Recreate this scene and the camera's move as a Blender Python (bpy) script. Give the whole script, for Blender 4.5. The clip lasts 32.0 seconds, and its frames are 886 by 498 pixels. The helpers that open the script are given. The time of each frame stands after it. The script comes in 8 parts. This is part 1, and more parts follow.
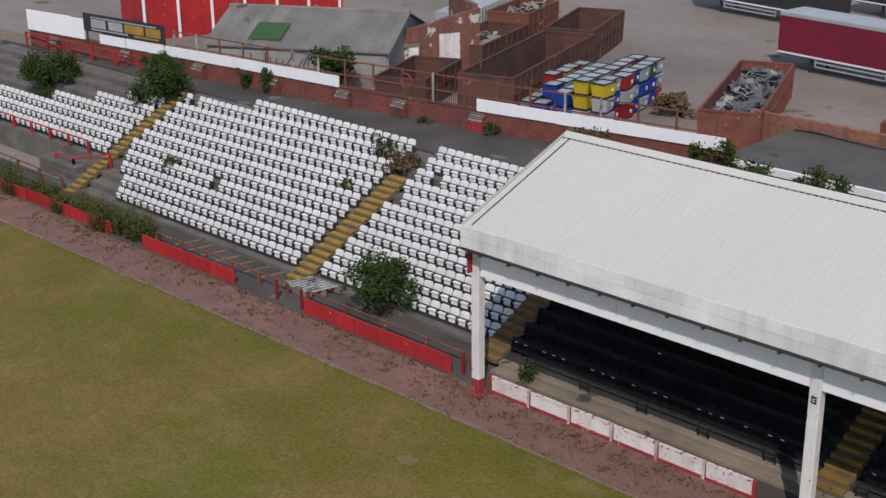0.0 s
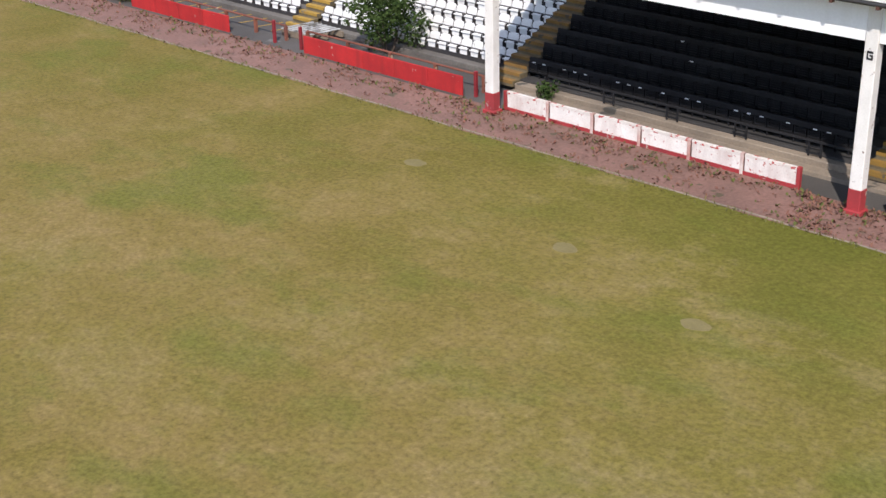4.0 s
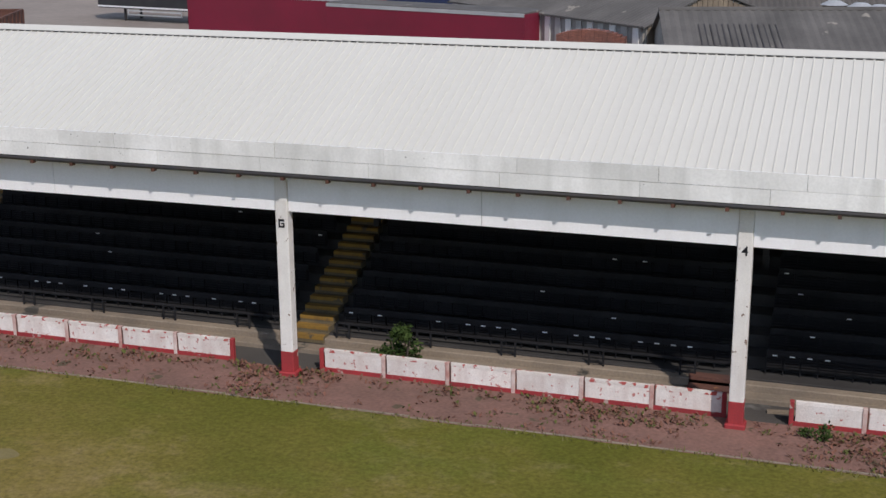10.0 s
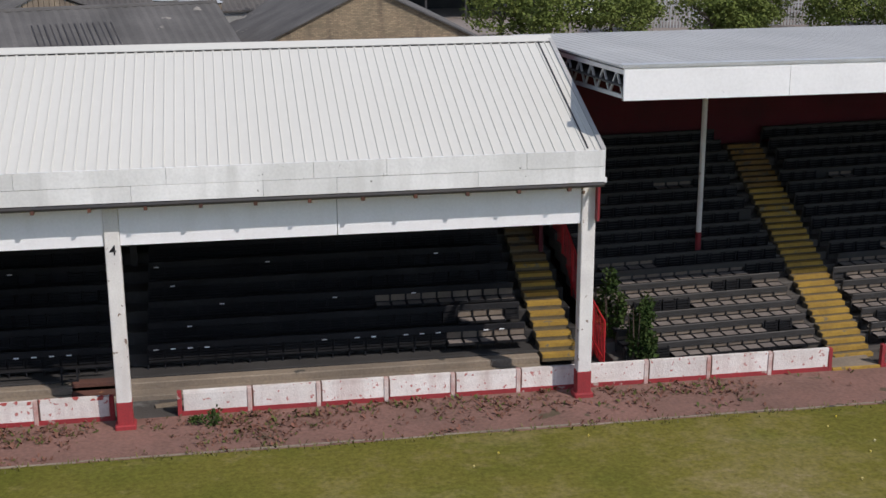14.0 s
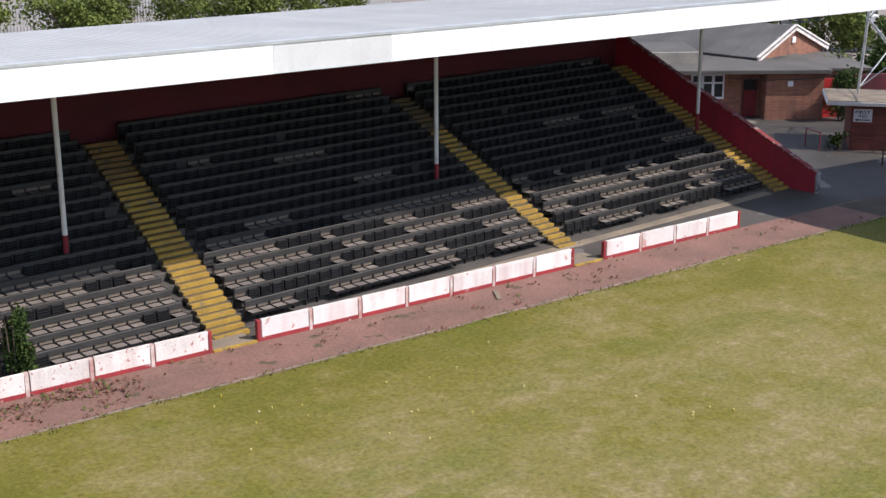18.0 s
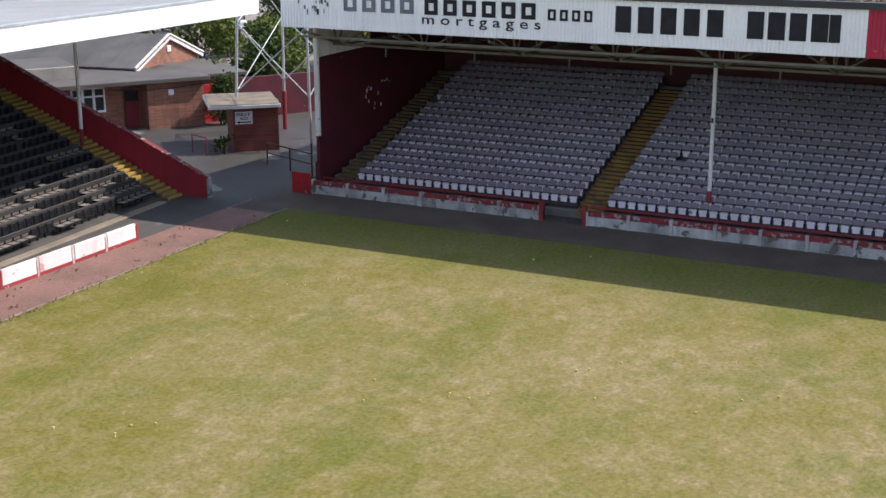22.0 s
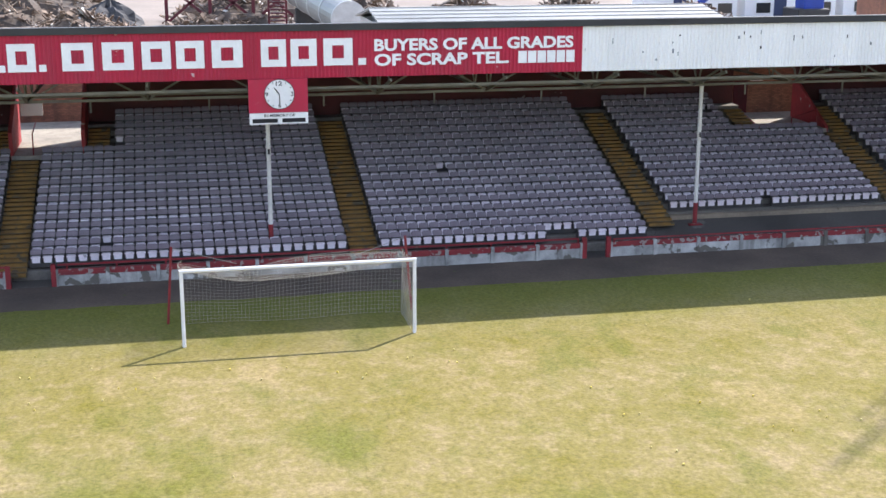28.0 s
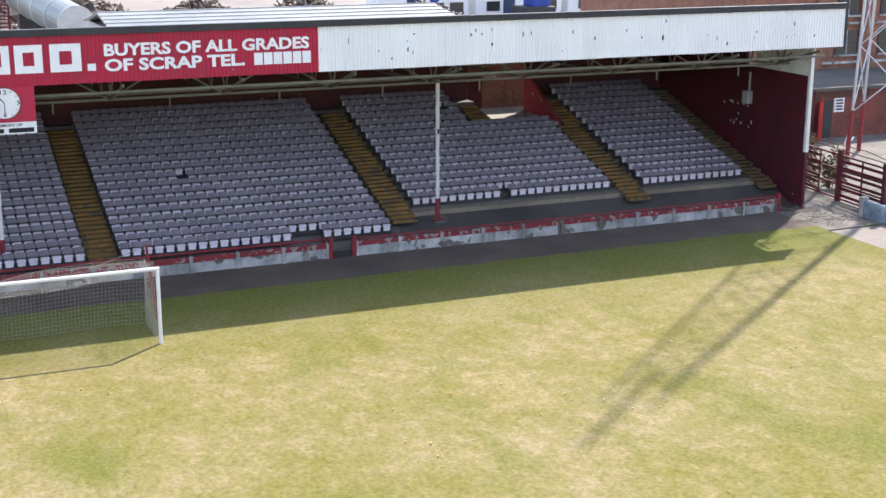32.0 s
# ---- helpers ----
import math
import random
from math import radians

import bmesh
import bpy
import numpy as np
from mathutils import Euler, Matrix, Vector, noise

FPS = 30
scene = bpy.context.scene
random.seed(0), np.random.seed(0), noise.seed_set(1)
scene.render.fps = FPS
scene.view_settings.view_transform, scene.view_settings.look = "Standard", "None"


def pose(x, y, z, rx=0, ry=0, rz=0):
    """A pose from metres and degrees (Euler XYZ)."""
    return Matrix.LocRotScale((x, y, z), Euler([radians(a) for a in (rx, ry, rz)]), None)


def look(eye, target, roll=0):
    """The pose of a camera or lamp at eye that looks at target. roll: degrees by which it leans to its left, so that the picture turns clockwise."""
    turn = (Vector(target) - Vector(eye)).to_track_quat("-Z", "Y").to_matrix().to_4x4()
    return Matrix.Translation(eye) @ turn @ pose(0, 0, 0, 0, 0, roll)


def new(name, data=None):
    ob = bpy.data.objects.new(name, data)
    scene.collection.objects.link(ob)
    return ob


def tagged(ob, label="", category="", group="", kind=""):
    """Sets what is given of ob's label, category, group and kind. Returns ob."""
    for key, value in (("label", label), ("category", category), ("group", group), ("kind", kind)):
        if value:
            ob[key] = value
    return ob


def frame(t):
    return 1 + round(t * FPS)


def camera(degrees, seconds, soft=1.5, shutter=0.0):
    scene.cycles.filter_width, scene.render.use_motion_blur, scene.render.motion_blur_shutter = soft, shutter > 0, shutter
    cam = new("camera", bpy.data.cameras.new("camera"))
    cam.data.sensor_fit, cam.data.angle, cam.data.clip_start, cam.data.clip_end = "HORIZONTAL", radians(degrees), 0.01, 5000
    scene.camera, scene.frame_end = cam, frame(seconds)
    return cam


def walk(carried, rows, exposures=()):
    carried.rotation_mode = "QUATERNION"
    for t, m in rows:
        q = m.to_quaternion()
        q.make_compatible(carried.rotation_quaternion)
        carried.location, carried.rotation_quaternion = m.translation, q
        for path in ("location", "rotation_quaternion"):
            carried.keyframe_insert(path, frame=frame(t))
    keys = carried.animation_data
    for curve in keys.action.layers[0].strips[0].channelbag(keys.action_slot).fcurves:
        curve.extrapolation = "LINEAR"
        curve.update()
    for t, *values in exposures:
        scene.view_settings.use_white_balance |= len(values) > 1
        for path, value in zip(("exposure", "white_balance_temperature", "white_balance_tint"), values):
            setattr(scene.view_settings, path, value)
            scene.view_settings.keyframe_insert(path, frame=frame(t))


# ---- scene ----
cam = camera(37.0, 32.0, soft=1.5)
PATH = [
    (0, (-41.182, 3.514, 22.889), (-42.481, 4.864, 22.188), -0.6),
    (0.5, (-41.13, 3.66, 22.141), (-42.431, 5.006, 21.439), -0.6),
    (1, (-41.372, 3.573, 20.828), (-42.665, 4.919, 20.112), -0.4),
    (1.5, (-41.499, 3.619, 19.372), (-42.788, 4.96, 18.636), -0.3),
    (2, (-41.546, 3.658, 17.829), (-42.833, 4.991, 17.076), -0.3),
    (2.5, (-41.63, 3.93, 16.523), (-42.915, 5.249, 15.743), -0.7),
    (3, (-41.731, 4.299, 15.457), (-43.016, 5.6, 14.647), -1.3),
    (3.5, (-41.873, 4.344, 14.935), (-43.153, 5.641, 14.11), -1.4),
    (5.5, (-42.218, 4.489, 14.339), (-43.531, 5.813, 13.614), -0.6),
    (6, (-42.208, 4.365, 14.224), (-43.543, 5.71, 13.585), -0.5),
    (6.5, (-42.2, 4.123, 14.169), (-43.55, 5.49, 13.612), -0.3),
    (7, (-42.135, 4.055, 14.107), (-43.49, 5.426, 13.573), -0.3),
    (7.5, (-42.05, 4.03, 14.066), (-43.325, 5.476, 13.534), -0.3),
    (8, (-42.076, 4.062, 14.047), (-43.166, 5.651, 13.513), -0.4),
    (8.5, (-42.16, 4.086, 14.002), (-43.082, 5.778, 13.467), -0.6),
    (9, (-42.141, 4.029, 13.982), (-42.968, 5.769, 13.445), -0.7),
    (9.5, (-42.194, 3.901, 14.084), (-42.918, 5.684, 13.541), -0.4),
    (10, (-42.178, 3.958, 14.077), (-42.783, 5.784, 13.531), -0.4),
    (10.5, (-42.182, 4.019, 14.071), (-42.664, 5.882, 13.522), -0.5),
    (11, (-42.212, 4.063, 14.063), (-42.569, 5.953, 13.514), -0.4),
    (11.5, (-42.257, 4.083, 14.053), (-42.483, 5.993, 13.503), -0.5),
    (12, (-42.296, 4.087, 14.039), (-42.392, 6.007, 13.488), -0.6),
    (12.5, (-42.316, 4.097, 14.027), (-42.288, 6.019, 13.472), -0.4),
    (13, (-42.311, 4.094, 14.016), (-42.193, 6.012, 13.462), -0.4),
    (13.5, (-42.292, 4.088, 14.009), (-42.086, 5.998, 13.456), -0.3),
    (14, (-42.299, 4.097, 14.007), (-41.973, 5.992, 13.454), -0.2),
    (14.5, (-42.282, 4.092, 13.994), (-41.840, 5.963, 13.442), -0.3),
    (16.5, (-41.976, 3.898, 13.856), (-41.112, 5.616, 13.307), -0.3),
    (17, (-41.909, 3.860, 13.841), (-40.944, 5.523, 13.290), -0.2),
    (17.5, (-41.861, 3.835, 13.833), (-40.798, 5.437, 13.281), -0.3),
    (18, (-41.831, 3.825, 13.824), (-40.679, 5.363, 13.271), -0.2),
    (18.5, (-41.800, 3.837, 13.810), (-40.564, 5.307, 13.254), -0.1),
    (19, (-41.758, 3.859, 13.794), (-40.445, 5.261, 13.236), -0.1),
    (19.5, (-41.729, 3.886, 13.778), (-40.347, 5.218, 13.217), 0),
    (20, (-41.696, 3.921, 13.765), (-40.247, 5.180, 13.203), 0),
    (20.5, (-41.664, 3.963, 13.758), (-40.149, 5.141, 13.195), 0.1),
    (21, (-41.628, 4.006, 13.753), (-40.045, 5.087, 13.183), 0),
    (21.5, (-41.570, 4.039, 13.749), (-39.918, 5.020, 13.194), -0.1),
    (22, (-41.507, 4.040, 13.743), (-39.787, 4.907, 13.203), -0.2),
    (22.5, (-41.447, 4.016, 13.736), (-39.667, 4.765, 13.216), -0.2),
    (23, (-41.389, 3.986, 13.731), (-39.560, 4.617, 13.223), -0.2),
    (23.5, (-41.331, 3.953, 13.726), (-39.466, 4.466, 13.218), -0.1),
    (24, (-41.265, 3.925, 13.723), (-39.371, 4.317, 13.216), -0.2),
    (24.5, (-41.191, 3.903, 13.722), (-39.275, 4.173, 13.219), -0.2),
    (25, (-41.106, 3.894, 13.722), (-39.176, 4.044, 13.219), -0.2),
    (25.5, (-41.004, 3.908, 13.721), (-39.069, 3.946, 13.219), -0.1),
    (26, (-40.924, 3.930, 13.718), (-38.989, 3.865, 13.216), -0.1),
    (26.5, (-40.863, 3.947, 13.713), (-38.935, 3.775, 13.212), -0.1),
    (28.5, (-40.699, 3.952, 13.651), (-38.822, 3.484, 13.144), 0.2),
    (29, (-40.677, 3.938, 13.643), (-38.819, 3.399, 13.134), 0.2),
    (29.5, (-40.673, 3.920, 13.636), (-38.833, 3.326, 13.126), 0.2),
    (30, (-40.676, 3.902, 13.630), (-38.853, 3.260, 13.119), 0.2),
    (30.5, (-40.680, 3.891, 13.627), (-38.877, 3.191, 13.116), 0.2),
    (31, (-40.680, 3.887, 13.626), (-38.893, 3.146, 13.118), 0.2),
    (31.5, (-40.674, 3.884, 13.625), (-38.895, 3.122, 13.120), 0.2),
    (32, (-40.664, 3.878, 13.625), (-38.884, 3.115, 13.123), 0.1),
]
EXPOSURE = [(0, -0.3), (2, -0.03), (3.5, 0.6), (5.5, 0.55), (7, 0.05), (9, -0.12), (13, -0.12), (14.5, 0.05), (17, 0.68), (20, 0.74), (23, 0.98), (26, 1.45), (32, 1.54)]
walk(cam, [(t, look(e, g, r)) for t, e, g, r in PATH], EXPOSURE)

# ---- sky and sun ----
SUN_AZ, SUN_EL = radians(-51), radians(46.5)
world = bpy.data.worlds.new("sky")
scene.world = world
world.use_nodes = True
wt = world.node_tree
sky = wt.nodes.new("ShaderNodeTexSky")
sky.sky_type = "NISHITA"
sky.sun_disc = False
sky.sun_elevation = SUN_EL
sky.sun_rotation = radians(90) - SUN_AZ
sky.air_density = 1.0
sky.dust_density = 0.25
# a pale cloud-like veil added over the blue as extra fill light from above
sphere = wt.nodes.new("ShaderNodeTexCoord")
cloud = wt.nodes.new("ShaderNodeTexNoise")
cloud.inputs["Scale"].default_value, cloud.inputs["Detail"].default_value = 2.5, 6.0
wt.links.new(sphere.outputs["Generated"], cloud.inputs["Vector"])
veil = wt.nodes.new("ShaderNodeMix")
veil.data_type, veil.blend_type = "RGBA", "ADD"
veil.inputs[0].default_value = 1.0
tint = wt.nodes.new("ShaderNodeMix")
tint.data_type = "RGBA"
tint.inputs[6].default_value, tint.inputs[7].default_value = (0.5, 0.46, 0.47, 1), (2.4, 2.2, 2.2, 1)
wt.links.new(cloud.outputs["Fac"], tint.inputs[0])
wt.links.new(sky.outputs[0], veil.inputs[6])
wt.links.new(tint.outputs[2], veil.inputs[7])
wt.links.new(veil.outputs[2], wt.nodes["Background"].inputs[0])
wt.nodes["Background"].inputs[1].default_value = 0.12
sun = new("sun", bpy.data.lights.new("sun", "SUN"))
sun.data.energy = 3.2
sun.data.angle = radians(0.6)
sun.data.color = (1.0, 0.915, 0.855)
to_sun = Vector((math.cos(SUN_EL) * math.cos(SUN_AZ), math.cos(SUN_EL) * math.sin(SUN_AZ), math.sin(SUN_EL)))
sun.matrix_world = look(to_sun * 100, (0, 0, 0))


# ---- mesh helpers ----
class M:
    """Gathers boxes, beams, tubes and sheets into one mesh."""

    def __init__(self):
        self.v, self.f = [], []

    def poly(self, pts):
        n = len(self.v)
        self.v += [tuple(p) for p in pts]
        self.f.append(tuple(range(n, n + len(pts))))
        return self

    def hexa(self, a, b):
        n, k = len(self.v), len(a)
        self.v += [tuple(p) for p in a] + [tuple(p) for p in b]
        self.f.append(tuple(n + i for i in reversed(range(k))))
        self.f.append(tuple(n + k + i for i in range(k)))
        for i in range(k):
            j = (i + 1) % k
            self.f.append((n + i, n + j, n + k + j, n + k + i))
        return self

    def box(self, x0, x1, y0, y1, z0, z1):
        return self.hexa([(x0, y0, z0), (x1, y0, z0), (x1, y1, z0), (x0, y1, z0)], [(x0, y0, z1), (x1, y0, z1), (x1, y1, z1), (x0, y1, z1)])

    def cbox(self, x0, x1, y0, y1, z0, z1, c=0.02):
        """A box whose upright edges and top rim are chamfered."""
        def ring(d, z):
            return [(x0 + d + c, y0 + d, z), (x1 - d - c, y0 + d, z), (x1 - d, y0 + d + c, z), (x1 - d, y1 - d - c, z), (x1 - d - c, y1 - d, z), (x0 + d + c, y1 - d, z), (x0 + d, y1 - d - c, z), (x0 + d, y0 + d + c, z)]
        n = len(self.v)
        self.v += ring(0, z0) + ring(0, z1 - c) + ring(c, z1)
        for k in (0, 8):
            for i in range(8):
                j = (i + 1) % 8
                self.f.append((n + k + i, n + k + j, n + k + 8 + j, n + k + 8 + i))
        self.f.append(tuple(n + 16 + i for i in range(8)))
        self.f.append(tuple(n + 7 - i for i in range(8)))
        return self

    def beam(self, p, q, w, h=None):
        p, q, h = Vector(p), Vector(q), h or w
        d = (q - p).normalized()
        s = d.cross(Vector((0, 0, 1)))
        s = s.normalized() if s.length > 1e-4 else Vector((1, 0, 0))
        u = s.cross(d)
        o = [s * (a * w / 2) + u * (b * h / 2) for a, b in ((-1, -1), (1, -1), (1, 1), (-1, 1))]
        return self.hexa([p + k for k in o], [q + k for k in o])

    def tube(self, p, q, r, n=8, r2=None):
        p, q, r2 = Vector(p), Vector(q), r if r2 is None else r2
        d = (q - p).normalized()
        s = d.cross(Vector((0, 0, 1)))
        s = s.normalized() if s.length > 1e-4 else Vector((1, 0, 0))
        u = s.cross(d)
        c = [(math.cos(2 * math.pi * i / n), math.sin(2 * math.pi * i / n)) for i in range(n)]
        return self.hexa([p + s * (r * a) + u * (r * b) for a, b in c], [q + s * (r2 * a) + u * (r2 * b) for a, b in c])

    def path(self, pts, r, n=6):
        for a, b in zip(pts, pts[1:]):
            self.tube(a, b, r, n)
        return self

    def add(self, other, m):
        n = len(self.v)
        self.v += [tuple(m @ Vector(p)) for p in other.v]
        self.f += [tuple(n + i for i in f) for f in other.f]
        return self

    def shift(self, other, x, y, z):
        n = len(self.v)
        self.v += [(a + x, b + y, c + z) for a, b, c in other.v]
        self.f += [tuple(n + i for i in f) for f in other.f]
        return self

    def mesh(self, name, material, o=(0, 0, 0)):
        me = bpy.data.meshes.new(name)
        me.from_pydata([(x - o[0], y - o[1], z - o[2]) for x, y, z in self.v], [], self.f)
        if material:
            me.materials.append(material)
        me.update()
        return me


ORG = {}


def thing(name, label, category, loc=(0, 0, 0), group="", kind=""):
    ob = new(name)
    ob.location = loc
    ob.empty_display_size = 0.1
    ORG[ob] = Vector(loc)
    return tagged(ob, label, category, group, kind)


def part(name, m, material, parent, label="", kind=""):
    ob = new(name, m.mesh(name, material, ORG[parent]))
    ob.parent = parent
    ORG[ob] = ORG[parent]
    return tagged(ob, label, kind=kind)


def solo(name, m, material, label, category, loc=(0, 0, 0), group="", kind=""):
    ob = new(name, m.mesh(name, material, loc))
    ob.location = loc
    ORG[ob] = Vector(loc)
    return tagged(ob, label, category, group, kind)


def piece(name, me, parent, loc):
    """One of many alike pieces on shared mesh data; loc in the world."""
    ob = new(name, me)
    ob.parent = parent
    ob.location = Vector(loc) - ORG[parent]
    ORG[ob] = Vector(loc)
    return ob


def text(name, words, material, parent, m, width, height, bold=0.0, label=""):
    """Lettering fitted to width and height, drawn in the plane of m (x to the right, y up)."""
    cu = bpy.data.curves.new(name, "FONT")
    cu.body, cu.size, cu.offset, cu.extrude = words, 1.0, bold, 0.004
    cu.resolution_u = 3
    tmp = new(name + "_curve", cu)
    bpy.context.view_layer.update()
    me = bpy.data.meshes.new_from_object(tmp.evaluated_get(bpy.context.evaluated_depsgraph_get()))
    bpy.data.objects.remove(tmp)
    xs, ys = [v.co.x for v in me.vertices], [v.co.y for v in me.vertices]
    x0, y0, sx, sy = min(xs), min(ys), width / (max(xs) - min(xs)), height / (max(ys) - min(ys))
    for v in me.vertices:
        v.co = m @ Vector(((v.co.x - x0) * sx, (v.co.y - y0) * sy, v.co.z)) - ORG[parent]
    me.materials.clear()
    me.materials.append(material)
    ob = new(name, me)
    ob.parent = parent
    ORG[ob] = ORG[parent]
    return tagged(ob, label)


# ---- materials ----
def surf(name, c, c2=None, rough=0.8, scale=1.2, fine=18.0, grain=0.25, bump=0.15, metal=0.0, flake=None, streak=None, rnd=0.0, stretch=(1, 1, 1), gloss=0.5):
    """c and c2 mixed by broad noise, broken by fine grain. flake: (colour, share, scale), patches with sharp edges. streak: (colour, amount), runs down the surface. rnd: how far pieces differ."""
    m = bpy.data.materials.new(name)
    m.use_nodes = True
    t = m.node_tree
    n, l = t.nodes, t.links
    bs = n["Principled BSDF"]
    geo = n.new("ShaderNodeNewGeometry")
    mp = n.new("ShaderNodeMapping")
    mp.inputs["Scale"].default_value = stretch
    l.new(geo.outputs["Position"], mp.inputs["Vector"])

    def noise_at(s, detail=5.0, vec=None):
        k = n.new("ShaderNodeTexNoise")
        k.inputs["Scale"].default_value, k.inputs["Detail"].default_value = s, detail
        l.new((vec or mp).outputs["Vector"], k.inputs["Vector"])
        return k.outputs["Fac"]

    def ramp(fac, a, b, lo=0.0, hi=1.0):
        k = n.new("ShaderNodeMapRange")
        k.inputs[1].default_value, k.inputs[2].default_value, k.inputs[3].default_value, k.inputs[4].default_value = a, b, lo, hi
        l.new(fac, k.inputs[0])
        return k.outputs[0]

    def mix(fac, a, b, kind="MIX"):
        k = n.new("ShaderNodeMix")
        k.data_type, k.blend_type = "RGBA", kind
        for sock, val in ((k.inputs[0], fac), (k.inputs[6], a), (k.inputs[7], b)):
            if isinstance(val, (int, float)):
                sock.default_value = val
            elif isinstance(val, tuple):
                sock.default_value = (*val, 1)
            else:
                l.new(val, sock)
        return k.outputs[2]

    c2 = c2 or tuple(v * 0.75 for v in c)
    col = mix(ramp(noise_at(scale), 0.32, 0.68), c, c2)
    f = noise_at(fine, 3.0)
    col = mix(1.0, col, ramp(f, 0.2, 0.8, 1 - grain, 1 + grain), "MULTIPLY")
    if streak:
        sm = n.new("ShaderNodeMapping")
        sm.inputs["Scale"].default_value = (1, 1, 0.12)
        l.new(geo.outputs["Position"], sm.inputs["Vector"])
        col = mix(ramp(noise_at(2.2, 6.0, sm), 0.5, 0.72, 0.0, streak[1]), col, streak[0])
    if flake:
        edge = 0.5 + (0.5 - flake[1]) * 0.45
        col = mix(ramp(noise_at(flake[2], 8.0), edge, edge + 0.03), col, flake[0])
    if rnd:
        oi = n.new("ShaderNodeObjectInfo")
        col = mix(1.0, col, ramp(oi.outputs["Random"], 0, 1, 1 - rnd, 1 + rnd), "MULTIPLY")
    l.new(col, bs.inputs["Base Color"])
    bs.inputs["Metallic"].default_value = metal
    bs.inputs["Specular IOR Level"].default_value = gloss
    l.new(ramp(f, 0.2, 0.8, max(rough - 0.12, 0.05), min(rough + 0.12, 1)), bs.inputs["Roughness"])
    if bump:
        b = n.new("ShaderNodeBump")
        b.inputs["Strength"].default_value, b.inputs["Distance"].default_value = bump, 0.05
        l.new(f, b.inputs["Height"])
        l.new(b.outputs[0], bs.inputs["Normal"])
    return m


def grass_material():
    """Worn turf: lush, olive and straw-coloured patches at several sizes."""
    m = bpy.data.materials.new("pitch_grass")
    m.use_nodes = True
    t = m.node_tree
    n, l = t.nodes, t.links
    bs = n["Principled BSDF"]
    geo = n.new("ShaderNodeNewGeometry")

    def noise_at(s, detail, rough=0.55, stretch=(1, 1, 1), shift=0):
        mp = n.new("ShaderNodeMapping")
        mp.inputs["Scale"].default_value = stretch
        mp.inputs["Location"].default_value = (shift, shift * 0.7, 0)
        l.new(geo.outputs["Position"], mp.inputs["Vector"])
        k = n.new("ShaderNodeTexNoise")
        k.inputs["Scale"].default_value, k.inputs["Detail"].default_value, k.inputs["Roughness"].default_value = s, detail, rough
        l.new(mp.outputs["Vector"], k.inputs["Vector"])
        return k.outputs["Fac"]

    def ramp(fac, a, b, lo=0.0, hi=1.0):
        k = n.new("ShaderNodeMapRange")
        k.inputs[1].default_value, k.inputs[2].default_value, k.inputs[3].default_value, k.inputs[4].default_value = a, b, lo, hi
        l.new(fac, k.inputs[0])
        return k.outputs[0]

    def mix(fac, a, b, kind="MIX"):
        k = n.new("ShaderNodeMix")
        k.data_type, k.blend_type = "RGBA", kind
        for sock, val in ((k.inputs[0], fac), (k.inputs[6], a), (k.inputs[7], b)):
            if isinstance(val, (int, float)):
                sock.default_value = val
            elif isinstance(val, tuple):
                sock.default_value = (*val, 1)
            else:
                l.new(val, sock)
        return k.outputs[2]

    sep = n.new("ShaderNodeSeparateXYZ")
    l.new(geo.outputs["Position"], sep.inputs[0])
    # drier towards the goal end and away from the touchline
    dry_x = ramp(sep.outputs["X"], -60, -8, 0.01, 0.14)
    dry_y = ramp(sep.outputs["Y"], 36, 24, -0.13, 0.0)
    def add(a, b):
        k = n.new("ShaderNodeMath")
        l.new(a, k.inputs[0])
        if isinstance(b, float):
            k.inputs[1].default_value = b
        else:
            l.new(b, k.inputs[1])
        return k.outputs[0]
    broad = add(add(ramp(noise_at(0.22, 4.0, 0.6), 0, 1, 0.2, 0.8), dry_x), dry_y)
    small = noise_at(1.5, 8.0, 0.72, (1, 1, 1), 13)
    fine = noise_at(7.0, 8.0, 0.75)
    green, olive, straw, pale = (0.105, 0.108, 0.017), (0.155, 0.137, 0.028), (0.215, 0.18, 0.075), (0.285, 0.225, 0.13)
    tan = ramp(add(sep.outputs["X"], ramp(sep.outputs["Y"], 24, 35, 0.0, 18.0)), -38, -60, 0.0, 0.8)
    wide = (0.6, 1, 1)
    col = mix(ramp(broad, 0.36, 0.52), green, olive)
    col = mix(ramp(add(broad, ramp(small, 0.3, 0.7, -0.12, 0.12)), 0.48, 0.66, 0, 0.9), col, straw)
    col = mix(ramp(add(broad, ramp(small, 0.3, 0.7, -0.2, 0.2)), 0.66, 0.82, 0, 0.8), col, pale)
    col = mix(ramp(add(noise_at(0.3, 4.0, 0.6, wide, 33), ramp(small, 0.3, 0.7, -0.09, 0.09)), 0.57, 0.75, 0, 0.52), col, (0.295, 0.228, 0.115))
    patchy = n.new("ShaderNodeMath")
    patchy.operation = "MULTIPLY"
    l.new(tan, patchy.inputs[0])
    l.new(ramp(noise_at(0.13, 5.0, 0.65, (1, 1, 1), 71), 0.34, 0.56, 0.45, 1.0), patchy.inputs[1])
    col = mix(patchy.outputs[0], col, mix(ramp(add(broad, ramp(small, 0.3, 0.7, -0.12, 0.12)), 0.3, 0.62), (0.155, 0.116, 0.027), (0.225, 0.158, 0.06)))
    col = mix(ramp(noise_at(0.42, 4.0, 0.6, wide, 57), 0.54, 0.68, 0, 0.55), col, (0.11, 0.12, 0.02))
    col = mix(ramp(noise_at(0.2, 4.0, 0.6, wide, 23), 0.55, 0.66, 0, 0.62), col, (0.108, 0.122, 0.02))
